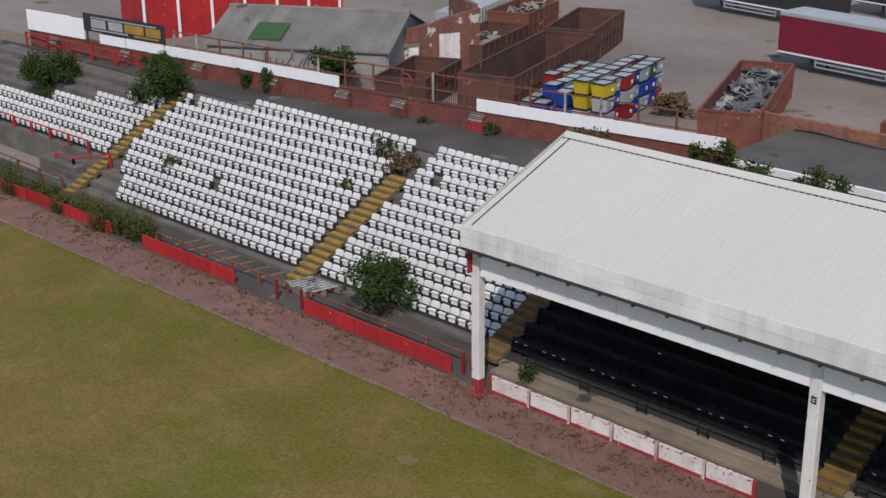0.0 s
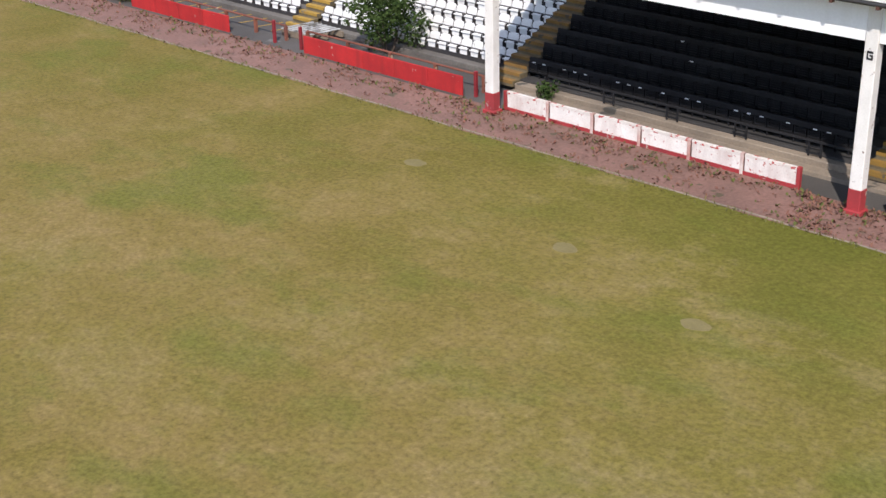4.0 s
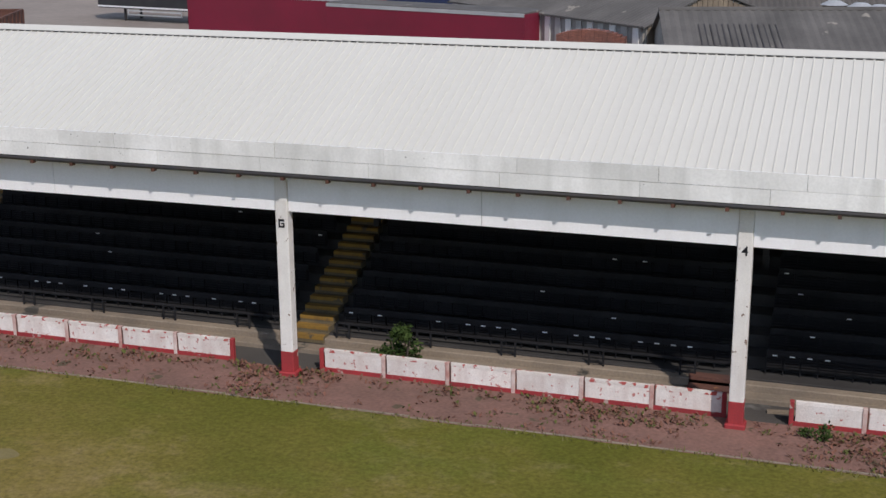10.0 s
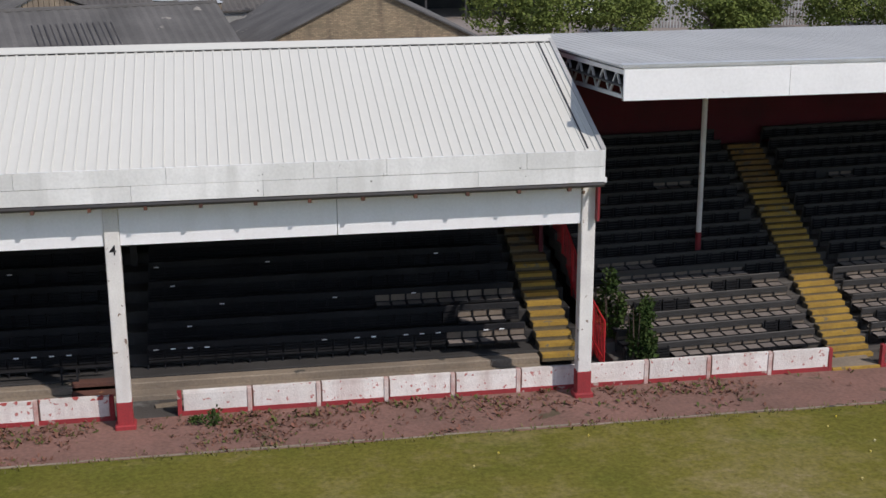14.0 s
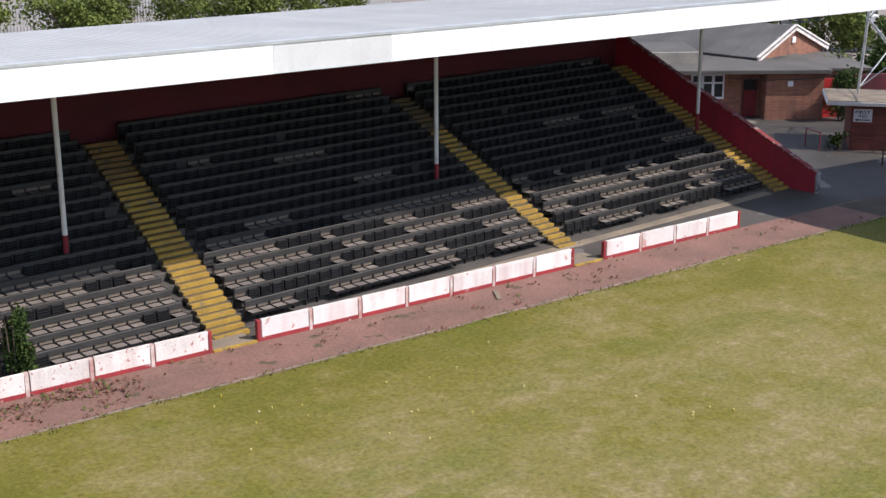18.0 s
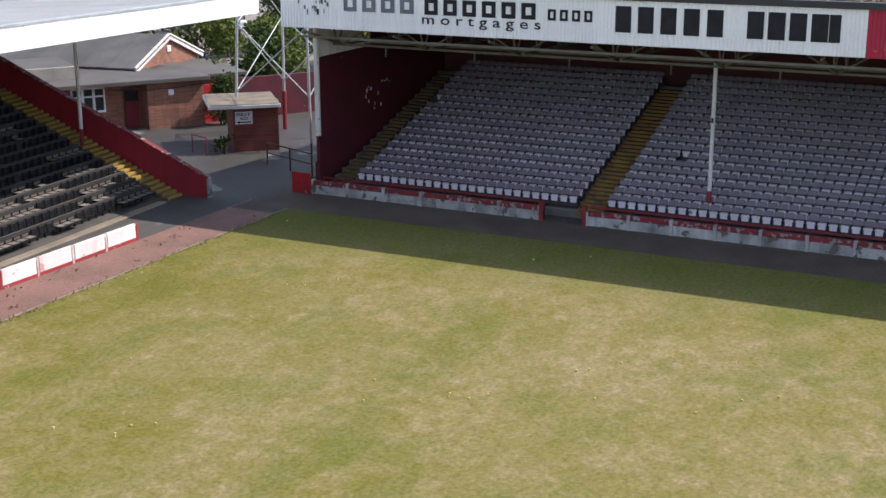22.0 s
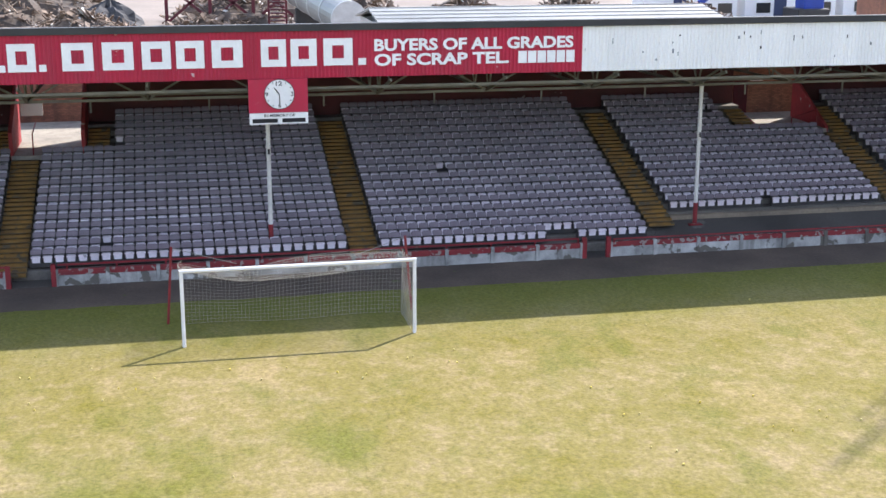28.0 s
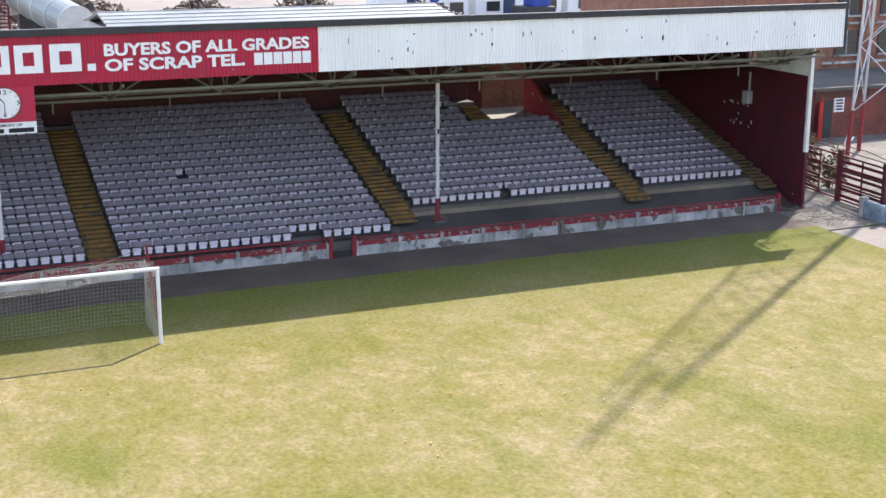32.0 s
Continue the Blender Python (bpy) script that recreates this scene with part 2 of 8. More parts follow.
    col = mix(ramp(add(sep.outputs["X"], ramp(small, 0.2, 0.8, -2.0, 2.0)), -1.5, 3.6, 0, 0.75), col, (0.10, 0.12, 0.022))
    col = mix(ramp(noise_at(3.0, 6.0, 0.7, (1, 1, 1), 91), 0.45, 0.75, 0, 0.25), col, olive)
    col = mix(1.0, col, ramp(fine, 0.3, 0.7, 0.62, 1.38), "MULTIPLY")
    fleck = n.new("ShaderNodeMath")
    fleck.operation = "MULTIPLY"
    l.new(ramp(noise_at(11.0, 5.0, 0.7, (1, 1, 1), 19), 0.58, 0.72, 0.0, 0.6), fleck.inputs[0])
    l.new(ramp(broad, 0.45, 0.68, 0.0, 1.0), fleck.inputs[1])
    col = mix(fleck.outputs[0], col, (0.33, 0.27, 0.15))
    l.new(col, bs.inputs["Base Color"])
    bs.inputs["Roughness"].default_value = 0.95
    bs.inputs["Specular IOR Level"].default_value = 0.15
    b = n.new("ShaderNodeBump")
    b.inputs["Strength"].default_value, b.inputs["Distance"].default_value = 0.5, 0.04
    l.new(fine, b.inputs["Height"])
    l.new(b.outputs[0], bs.inputs["Normal"])
    return m


GRASS = grass_material()
TRACK = surf("red_shale", (0.235, 0.125, 0.10), (0.165, 0.095, 0.075), 0.95, 0.45, 9, 0.3, 0.4, flake=((0.10, 0.075, 0.045), 0.2, 1.1), streak=((0.28, 0.16, 0.135), 0.35))
DIRT = surf("damp_dirt", (0.108, 0.08, 0.062), (0.065, 0.05, 0.04), 0.95, 0.5, 8, 0.35, 0.4, flake=((0.08, 0.09, 0.03), 0.12, 0.9))
TARMAC = surf("worn_tarmac", (0.097, 0.087, 0.079), (0.055, 0.050, 0.046), 0.85, 0.3, 14, 0.25, 0.3, flake=((0.155, 0.15, 0.14), 0.2, 0.45))
DAMP = surf("damp_patched_tarmac", (0.07, 0.062, 0.055), (0.04, 0.036, 0.033), 0.7, 0.3, 14, 0.25, 0.3, flake=((0.19, 0.18, 0.16), 0.24, 0.35))
YARD = surf("yard_hardstanding", (0.27, 0.23, 0.20), (0.19, 0.162, 0.142), 0.95, 0.1, 2.2, 0.16, 0.3, flake=((0.10, 0.085, 0.075), 0.12, 0.22))
FARLAND = surf("far_ground", (0.16, 0.15, 0.12), (0.09, 0.10, 0.06), 0.95, 0.02, 0.4, 0.3, 0.2)
CONCRETE = surf("concrete", (0.36, 0.33, 0.28), (0.26, 0.24, 0.21), 0.9, 0.7, 12, 0.2, 0.25, streak=((0.12, 0.11, 0.10), 0.5))
TERRACE = surf("terrace_concrete", (0.165, 0.152, 0.135), (0.10, 0.092, 0.084), 0.92, 0.8, 11, 0.25, 0.3, flake=((0.07, 0.075, 0.05), 0.1, 1.4))
# Concrete darkened in its colour, in place of deep shade under the roof.
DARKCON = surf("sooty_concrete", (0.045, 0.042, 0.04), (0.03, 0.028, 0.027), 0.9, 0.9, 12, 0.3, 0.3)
PANEL = surf("flaking_white_paint", (0.82, 0.79, 0.76), (0.70, 0.64, 0.60), 0.85, 1.6, 22, 0.12, 0.25, flake=((0.47, 0.19, 0.17), 0.2, 7.5), streak=((0.50, 0.38, 0.35), 0.6), rnd=0.08)
PANEL_E = surf("grimy_white_paint", (0.50, 0.50, 0.49), (0.22, 0.22, 0.215), 0.9, 1.3, 20, 0.15, 0.25, flake=((0.13, 0.12, 0.105), 0.32, 1.8), streak=((0.10, 0.10, 0.09), 0.7), rnd=0.1)
PANELCLEAN = surf("chalky_white_paint", (0.84, 0.80, 0.78), (0.74, 0.69, 0.67), 0.85, 1.4, 22, 0.08, 0.2, flake=((0.58, 0.36, 0.33), 0.12, 3.0), streak=((0.60, 0.45, 0.43), 0.65), rnd=0.07)
FLAKED = surf("red_showing_through_white", (0.78, 0.74, 0.70), (0.62, 0.56, 0.52), 0.85, 1.6, 22, 0.1, 0.25, flake=((0.44, 0.09, 0.08), 0.36, 4.5))
REDBAND = surf("worn_red_paint", (0.36, 0.035, 0.04), (0.25, 0.03, 0.035), 0.8, 1.4, 20, 0.2, 0.2, flake=((0.42, 0.34, 0.30), 0.16, 2.6))
REDWALL = surf("bright_red_paint", (0.47, 0.03, 0.03), (0.36, 0.025, 0.028), 0.8, 1.1, 20, 0.15, 0.2, flake=((0.40, 0.30, 0.27), 0.1, 3.0), streak=((0.17, 0.025, 0.025), 0.55), rnd=0.08, gloss=0.25)
MAROON = surf("maroon_paint", (0.115, 0.010, 0.02), (0.065, 0.009, 0.016), 0.7, 0.9, 16, 0.2, 0.1, flake=((0.32, 0.25, 0.24), 0.04, 2.8), streak=((0.06, 0.02, 0.02), 0.5))
REDPAINT = surf("red_rail_paint", (0.27, 0.02, 0.028), (0.18, 0.018, 0.024), 0.6, 2.0, 20, 0.15, 0.1, flake=((0.20, 0.11, 0.07), 0.14, 4))
POST = surf("peeling_white_steel", (0.80, 0.78, 0.75), (0.70, 0.68, 0.66), 0.75, 1.5, 20, 0.08, 0.2, flake=((0.20, 0.13, 0.09), 0.13, 5.0), streak=((0.52, 0.44, 0.38), 0.3))
WHITE = surf("white_painted_board", (0.90, 0.90, 0.92), (0.87, 0.87, 0.89), 0.65, 0.7, 14, 0.04, 0.06, streak=((0.7, 0.69, 0.68), 0.25))
FASCIA = surf("stained_white_board", (0.86, 0.86, 0.85), (0.66, 0.66, 0.645), 0.85, 0.5, 14, 0.08, 0.15, flake=((0.12, 0.115, 0.10), 0.05, 6.0), streak=((0.42, 0.42, 0.40), 0.4), rnd=0.05)
BOARDGREY = surf("pale_grey_board", (0.62, 0.62, 0.62), (0.54, 0.54, 0.545), 0.7, 0.6, 14, 0.06, 0.08, streak=((0.42, 0.42, 0.41), 0.3), rnd=0.08)
ROOF = surf("cream_sheet_roof", (0.61, 0.60, 0.55), (0.59, 0.58, 0.528), 0.55, 0.2, 5, 0.025, 0.0, rnd=0.006)
ROOFGREY = surf("grey_sheet_roof", (0.44, 0.435, 0.42), (0.38, 0.375, 0.362), 0.6, 0.3, 5, 0.1, 0.05, rnd=0.05)
SILVER = surf("bright_metal_roof", (0.30, 0.31, 0.31), (0.22, 0.23, 0.23), 0.45, 0.3, 6, 0.1, 0.05, metal=0.3)
STEP = surf("grimy_step", (0.15, 0.115, 0.06), (0.10, 0.08, 0.05), 0.9, 2, 14, 0.25, 0.2)
# Concrete of the covered rows, its tone lowered to hold some roof shade.
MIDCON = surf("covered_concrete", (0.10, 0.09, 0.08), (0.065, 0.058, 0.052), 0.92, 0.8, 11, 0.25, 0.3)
PANELPOST = surf("flaking_red_post", (0.68, 0.60, 0.56), (0.46, 0.24, 0.21), 0.85, 2.2, 18, 0.15, 0.2)
YELLOW = surf("worn_yellow_paint", (0.43, 0.27, 0.045), (0.29, 0.18, 0.038), 0.85, 2.2, 16, 0.2, 0.2, flake=((0.20, 0.16, 0.09), 0.22, 2.6))
SEAT_W = surf("white_seat_plastic", (0.80, 0.80, 0.79), (0.70, 0.70, 0.69), 0.45, 0.8, 10, 0.06, 0.05, flake=((0.46, 0.46, 0.42), 0.05, 2.0), rnd=0.05)
# Pans made paler: the light on their outward faces is in the colour.
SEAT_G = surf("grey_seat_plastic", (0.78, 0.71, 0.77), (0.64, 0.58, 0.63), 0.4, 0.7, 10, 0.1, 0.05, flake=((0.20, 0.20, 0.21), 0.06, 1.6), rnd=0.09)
SEAT_B = surf("black_seat_plastic", (0.016, 0.016, 0.018), (0.026, 0.026, 0.028), 0.65, 0.8, 10, 0.25, 0.1, rnd=0.2, gloss=0.12)
DIRTYCON = surf("dirty_tan_concrete", (0.29, 0.235, 0.175), (0.19, 0.155, 0.12), 0.92, 0.6, 12, 0.2, 0.3, flake=((0.07, 0.065, 0.055), 0.14, 0.9))
# The same grey seats, backs coloured darker for the shade on them.
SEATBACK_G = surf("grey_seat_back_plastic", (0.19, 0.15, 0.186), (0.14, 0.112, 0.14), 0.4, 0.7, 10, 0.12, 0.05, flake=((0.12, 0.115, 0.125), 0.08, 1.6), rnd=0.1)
OLDROOF = surf("old_corrugated_sheet", (0.215, 0.205, 0.19), (0.145, 0.138, 0.128), 0.9, 0.5, 8, 0.2, 0.2, flake=((0.09, 0.085, 0.075), 0.14, 0.8), rnd=0.1)
# Near-black, for sheets added below each roof to soak up bounced light.
BOUNCE_STOP = surf("sooty_roof_lining", (0.03, 0.028, 0.027), (0.045, 0.042, 0.04), 0.9, 0.6, 8, 0.2, 0.1)
BOARD = surf("worn_tan_board", (0.22, 0.175, 0.13), (0.15, 0.12, 0.095), 0.9, 1.6, 14, 0.15, 0.15)
RAIL_B = surf("worn_black_rail", (0.026, 0.025, 0.025), (0.042, 0.039, 0.037), 0.6, 1.2, 14, 0.2, 0.1)
PAD = surf("dusty_seat_pad", (0.25, 0.215, 0.19), (0.14, 0.12, 0.108), 0.9, 1.2, 12, 0.2, 0.15)
STEEL = surf("dark_steel", (0.03, 0.03, 0.034), (0.045, 0.04, 0.038), 0.65, 2, 16, 0.2, 0.1)
GALV = surf("galvanised_steel", (0.55, 0.56, 0.57), (0.44, 0.45, 0.46), 0.45, 1.2, 14, 0.1, 0.05, metal=0.4)
TRUSS = surf("painted_truss_steel", (0.22, 0.21, 0.18), (0.14, 0.135, 0.115), 0.7, 1.5, 14, 0.15, 0.1)
BRICKDARK = surf("sooty_brick", (0.20, 0.075, 0.06), (0.13, 0.055, 0.048), 0.9, 1.2, 16, 0.25, 0.3, streak=((0.06, 0.04, 0.035), 0.5), rnd=0.22)
BRICKPALE = surf("pale_brick_face", (0.40, 0.31, 0.20), (0.30, 0.23, 0.15), 0.9, 0.8, 12, 0.2, 0.3, streak=((0.14, 0.11, 0.085), 0.5), rnd=0.2)
SLATE = surf("weathered_roof_sheet", (0.125, 0.118, 0.112), (0.08, 0.076, 0.072), 0.9, 0.5, 8, 0.2, 0.2, flake=((0.25, 0.23, 0.20), 0.12, 0.8), rnd=0.08)
FELT = surf("roofing_felt", (0.115, 0.104, 0.094), (0.075, 0.068, 0.062), 0.92, 0.4, 12, 0.2, 0.2, flake=((0.05, 0.048, 0.046), 0.14, 0.35))
RUST = surf("rusty_steel", (0.13, 0.055, 0.038), (0.075, 0.038, 0.032), 0.85, 0.7, 12, 0.3, 0.2, flake=((0.28, 0.13, 0.06), 0.15, 1.8))
RUSTPAINT = surf("rusted_red_steel", (0.22, 0.075, 0.045), (0.14, 0.05, 0.036), 0.8, 1.2, 18, 0.25, 0.2, flake=((0.45, 0.33, 0.22), 0.1, 3))
CURTAIN = surf("maroon_curtain", (0.20, 0.012, 0.035), (0.16, 0.012, 0.03), 0.5, 0.4, 6, 0.08, 0.05)
NAVY = surf("navy_panel", (0.02, 0.035, 0.10), (0.018, 0.03, 0.08), 0.5, 0.5, 8, 0.1, 0.05)
GLASS = surf("dark_window_glass", (0.02, 0.022, 0.025), (0.03, 0.033, 0.036), 0.12, 1, 8, 0.1, 0.0, gloss=0.8)
WOOD = surf("grey_timber", (0.26, 0.21, 0.15), (0.17, 0.135, 0.10), 0.9, 1.2, 20, 0.25, 0.25)
# Darker copies of YELLOW: wear and the shade on roofed stairs in one colour.
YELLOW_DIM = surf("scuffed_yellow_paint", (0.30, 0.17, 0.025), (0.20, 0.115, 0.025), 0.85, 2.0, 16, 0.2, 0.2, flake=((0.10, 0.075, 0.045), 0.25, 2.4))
YELLOW_DIRTY_SHADED = surf("dirty_yellow_paint", (0.25, 0.135, 0.03), (0.155, 0.088, 0.028), 0.9, 1.6, 16, 0.25, 0.2, flake=((0.09, 0.07, 0.045), 0.3, 2.2))
YELLOW_BARE_SHADED = surf("almost_bare_yellow_paint", (0.14, 0.085, 0.03), (0.09, 0.06, 0.03), 0.9, 1.6, 16, 0.25, 0.2, flake=((0.06, 0.05, 0.04), 0.35, 2.2))
BROKEN = surf("broken_concrete", (0.20, 0.178, 0.152), (0.10, 0.09, 0.078), 0.92, 0.6, 10, 0.25, 0.35, flake=((0.08, 0.085, 0.04), 0.25, 1.1))
BLACK = surf("black_paint", (0.022, 0.022, 0.026), (0.035, 0.035, 0.038), 0.6, 1, 12, 0.15, 0.05)
FADED = surf("faded_blue_paint", (0.10, 0.12, 0.15), (0.16, 0.18, 0.20), 0.7, 1.5, 12, 0.15, 0.05)
INK = surf("black_lettering", (0.018, 0.018, 0.022), (0.028, 0.028, 0.032), 0.7, 2, 12, 0.1, 0.0, gloss=0.15)
SIGNRED = surf("sign_red_sheet", (0.45, 0.012, 0.052), (0.38, 0.012, 0.045), 0.6, 0.6, 12, 0.08, 0.05, flake=((0.55, 0.45, 0.45), 0.03, 3.0), streak=((0.30, 0.03, 0.06), 0.5), rnd=0.05)
SIGNWHITE = surf("sign_white_sheet", (0.84, 0.84, 0.85), (0.79, 0.79, 0.80), 0.6, 0.6, 12, 0.05, 0.05, flake=((0.15, 0.18, 0.22), 0.02, 1.8), rnd=0.03)
LETTER = surf("white_lettering", (0.82, 0.82, 0.84), (0.74, 0.74, 0.76), 0.6, 2, 12, 0.05, 0.0)
LEAF = surf("leaf", (0.028, 0.055, 0.014), (0.06, 0.088, 0.026), 0.85, 3.0, 30, 0.3, 0.0, gloss=0.12)
LEAFDRY = surf("dry_leaf", (0.16, 0.13, 0.06), (0.11, 0.07, 0.045), 0.9, 3.0, 30, 0.3, 0.0, gloss=0.12)
LEAFWEED = surf("weed_leaf", (0.075, 0.095, 0.028), (0.12, 0.115, 0.04), 0.9, 2.0, 30, 0.3, 0.0, gloss=0.12)
LEAFBRIGHT = surf("spring_leaf", (0.10, 0.135, 0.03), (0.14, 0.165, 0.045), 0.85, 1.0, 20, 0.3, 0.0, gloss=0.15)
BARK = surf("bark", (0.10, 0.075, 0.055), (0.07, 0.052, 0.04), 0.9, 4, 30, 0.3, 0.3)
COPING = surf("flaked_red_coping", (0.25, 0.03, 0.035), (0.17, 0.025, 0.03), 0.85, 1.4, 18, 0.2, 0.2, flake=((0.28, 0.235, 0.22), 0.36, 4.5))
NET = surf("goal_net_cord", (0.36, 0.34, 0.31), (0.28, 0.265, 0.24), 0.8, 3, 20, 0.1, 0.0)

# ---- brick faces with real courses drawn by the material, for walls that stay far off ----
def brick_surf(name, c, c2, mortar=(0.20, 0.17, 0.15), flake=None, dark=((0.09, 0.06, 0.05), 0.5)):
    m = surf(name, c, c2, 0.9, 0.8, 14, 0.2, 0.2, flake=flake, streak=dark)
    t = m.node_tree
    n, l = t.nodes, t.links
    bs = n["Principled BSDF"]
    old = bs.inputs["Base Color"].links[0].from_socket
    geo = n.new("ShaderNodeNewGeometry")
    sep = n.new("ShaderNodeSeparateXYZ")
    l.new(geo.outputs["Position"], sep.inputs[0])
    ad = n.new("ShaderNodeMath")
    l.new(sep.outputs["X"], ad.inputs[0])
    l.new(sep.outputs["Y"], ad.inputs[1])
    cb = n.new("ShaderNodeCombineXYZ")
    l.new(ad.outputs[0], cb.inputs[0])
    l.new(sep.outputs["Z"], cb.inputs[1])
    br = n.new("ShaderNodeTexBrick")
    l.new(cb.outputs[0], br.inputs["Vector"])
    for k, v in (("Scale", 1.0), ("Brick Width", 0.225), ("Row Height", 0.075), ("Mortar Size", 0.012), ("Mortar Smooth", 0.2), ("Bias", 0.0)):
        br.inputs[k].default_value = v
    br.inputs["Color1"].default_value, br.inputs["Color2"].default_value, br.inputs["Mortar"].default_value = (1.15, 1.12, 1.1, 1), (0.72, 0.7, 0.7, 1), (0.62, 0.7, 0.75, 1)
    mx = n.new("ShaderNodeMix")
    mx.data_type, mx.blend_type = "RGBA", "MULTIPLY"
    mx.inputs[0].default_value = 1.0
    l.new(old, mx.inputs[6])
    l.new(br.outputs["Color"], mx.inputs[7])
    l.new(mx.outputs[2], bs.inputs["Base Color"])
    return m


BW_RED = brick_surf("boundary_brick", (0.26, 0.075, 0.055), (0.17, 0.055, 0.045), flake=((0.10, 0.05, 0.045), 0.15, 0.8))
BW_HOUSE = brick_surf("house_brick", (0.36, 0.16, 0.10), (0.27, 0.12, 0.085))
BW_PALE = brick_surf("pale_brick", (0.36, 0.27, 0.17), (0.26, 0.20, 0.13))
BW_OLD = brick_surf("old_patched_brick", (0.27, 0.10, 0.07), (0.20, 0.09, 0.07), flake=((0.62, 0.58, 0.52), 0.22, 0.9))


# ---- ground ----
def land_height(x, y):
    """The yard behind the open terrace lies higher than the pitch."""
    if y < 54.2:
        return 0.0
    k = min(max((-42 - x) / 14, 0.0), 1.0)
    far = min(max((230 - y) / 60, 0.0), 1.0)
    return 3.06 * k * far


def build_ground():
    xs = [-3000, -600, -300, -200, -150, -120, -100, -80, -62, -58, -54, -50, -46, -42, -36, -20, 5, 30, 60, 120, 200, 400, 3000]
    ys = [-3000, -400, -120, -60, -30, 0, 30, 54.1, 54.25, 60, 70, 80, 95, 120, 150, 190, 230, 300, 500, 3000]
    m = M()
    m.v = [(x, y, land_height(x, y) - 0.06) for y in ys for x in xs]
    k = len(xs)
    m.f = [(j * k + i, j * k + i + 1, (j + 1) * k + i + 1, (j + 1) * k + i) for j in range(len(ys) - 1) for i in range(k - 1)]
    ob = solo("ground", m, YARD, "bare hardstanding and far land around the football ground", "ground", kind="structure")
    ob.data.materials.append(FARLAND)
    for p in ob.data.polygons:
        if abs(p.center.x) > 250 or p.center.y > 240 or p.center.y < -150:
            p.material_index = 1


def wavy_sheet(name, x0, x1, y0, y1, z, step, rag, material, label, category, kind="structure", sides="NSEW"):
    """A ground sheet whose edges wander a little."""
    pts = []
    def edge(ax, ay, bx, by, on):
        n = max(2, int(math.hypot(bx - ax, by - ay) / step))
        for i in range(n):
            t = i / n
            x, y = ax + (bx - ax) * t, ay + (by - ay) * t
            d = rag * (noise.noise(Vector((x * 0.5, y * 0.5, z * 50))) + 0.5 * noise.noise(Vector((x * 2.1, y * 2.1, 3)))) if on else 0
            pts.append((x, y + d, z) if abs(bx - ax) > abs(by - ay) else (x + d, y, z))
    edge(x0, y0, x1, y0, "S" in sides)
    edge(x1, y0, x1, y1, "E" in sides)
    edge(x1, y1, x0, y1, "N" in sides)
    edge(x0, y1, x0, y0, "W" in sides)
    m = M()
    lo = [(x, y, z - 0.2) for x, y, _ in pts]
    m.hexa(lo, pts)
    return solo(name, m, material, label, category, kind=kind)


build_ground()
wavy_sheet("pitch", -112, 5.0, -33.5, 34.95, 0.02, 0.35, 0.1, GRASS, "worn football pitch of green and straw-coloured grass", "pitch")
solo("track", M().box(-125, 5.9, 34.3, 37.5, -0.2, 0.004), TRACK, "red shale running strip along the touchline", "track", kind="structure")
solo("goal_track", M().box(4.2, 7.95, -33.6, 37.4, -0.2, 0.008), DIRT, "dark damp dirt strip behind the goal line", "track", kind="structure")
solo("pavement_touchline", M().box(-125, 5.6, 37.5, 41.0, -0.2, -0.004), TARMAC, "worn grey tarmac walkway behind the touchline wall", "pavement", kind="structure")
solo("pavement_corner", M().box(5.0, 60, 37.4, 60, -0.2, -0.012), DAMP, "patched damp tarmac corner entrance", "pavement", kind="structure")
solo("pavement_goal_end", M().box(7.95, 9.4, -37, 37.4, -0.2, 0.012), TARMAC, "grey tarmac walkway below the goal end seats", "pavement", kind="structure")
solo("pavement_gate", M().box(4.2, 30, -60, -33.6, -0.2, -0.004), BROKEN, "broken concrete apron inside the corner gate", "pavement", kind="structure")

edging = thing("pitch_edging", "thin pale concrete edging between grass and shale", "kerb", (-50, 35, 0), kind="structure")
for i in range(64):
    part("edging_strip", M().cbox(-112 + i * 1.83, -110.2 + i * 1.83, 35.0 + 0.03 * math.sin(i * 2.3), 35.07 + 0.03 * math.sin(i * 2.3), -0.1, 0.03 + 0.01 * math.sin(i * 1.7), 0.01), DIRTYCON, edging)

# Two walls out of view, added to keep low sky light off the stands.
solo("wall_south", M().box(-122, -6, -46.4, -46, -0.1, 12), BW_RED, "plain long wall closing the main stand side", "wall", kind="structure")
solo("wall_west", M().box(-122.4, -122, -46, 27, -0.1, 16), BW_RED, "plain wall closing the far end of the ground", "wall", kind="structure")

# ---- low walls round the pitch ----
WALL_Y = 37.5


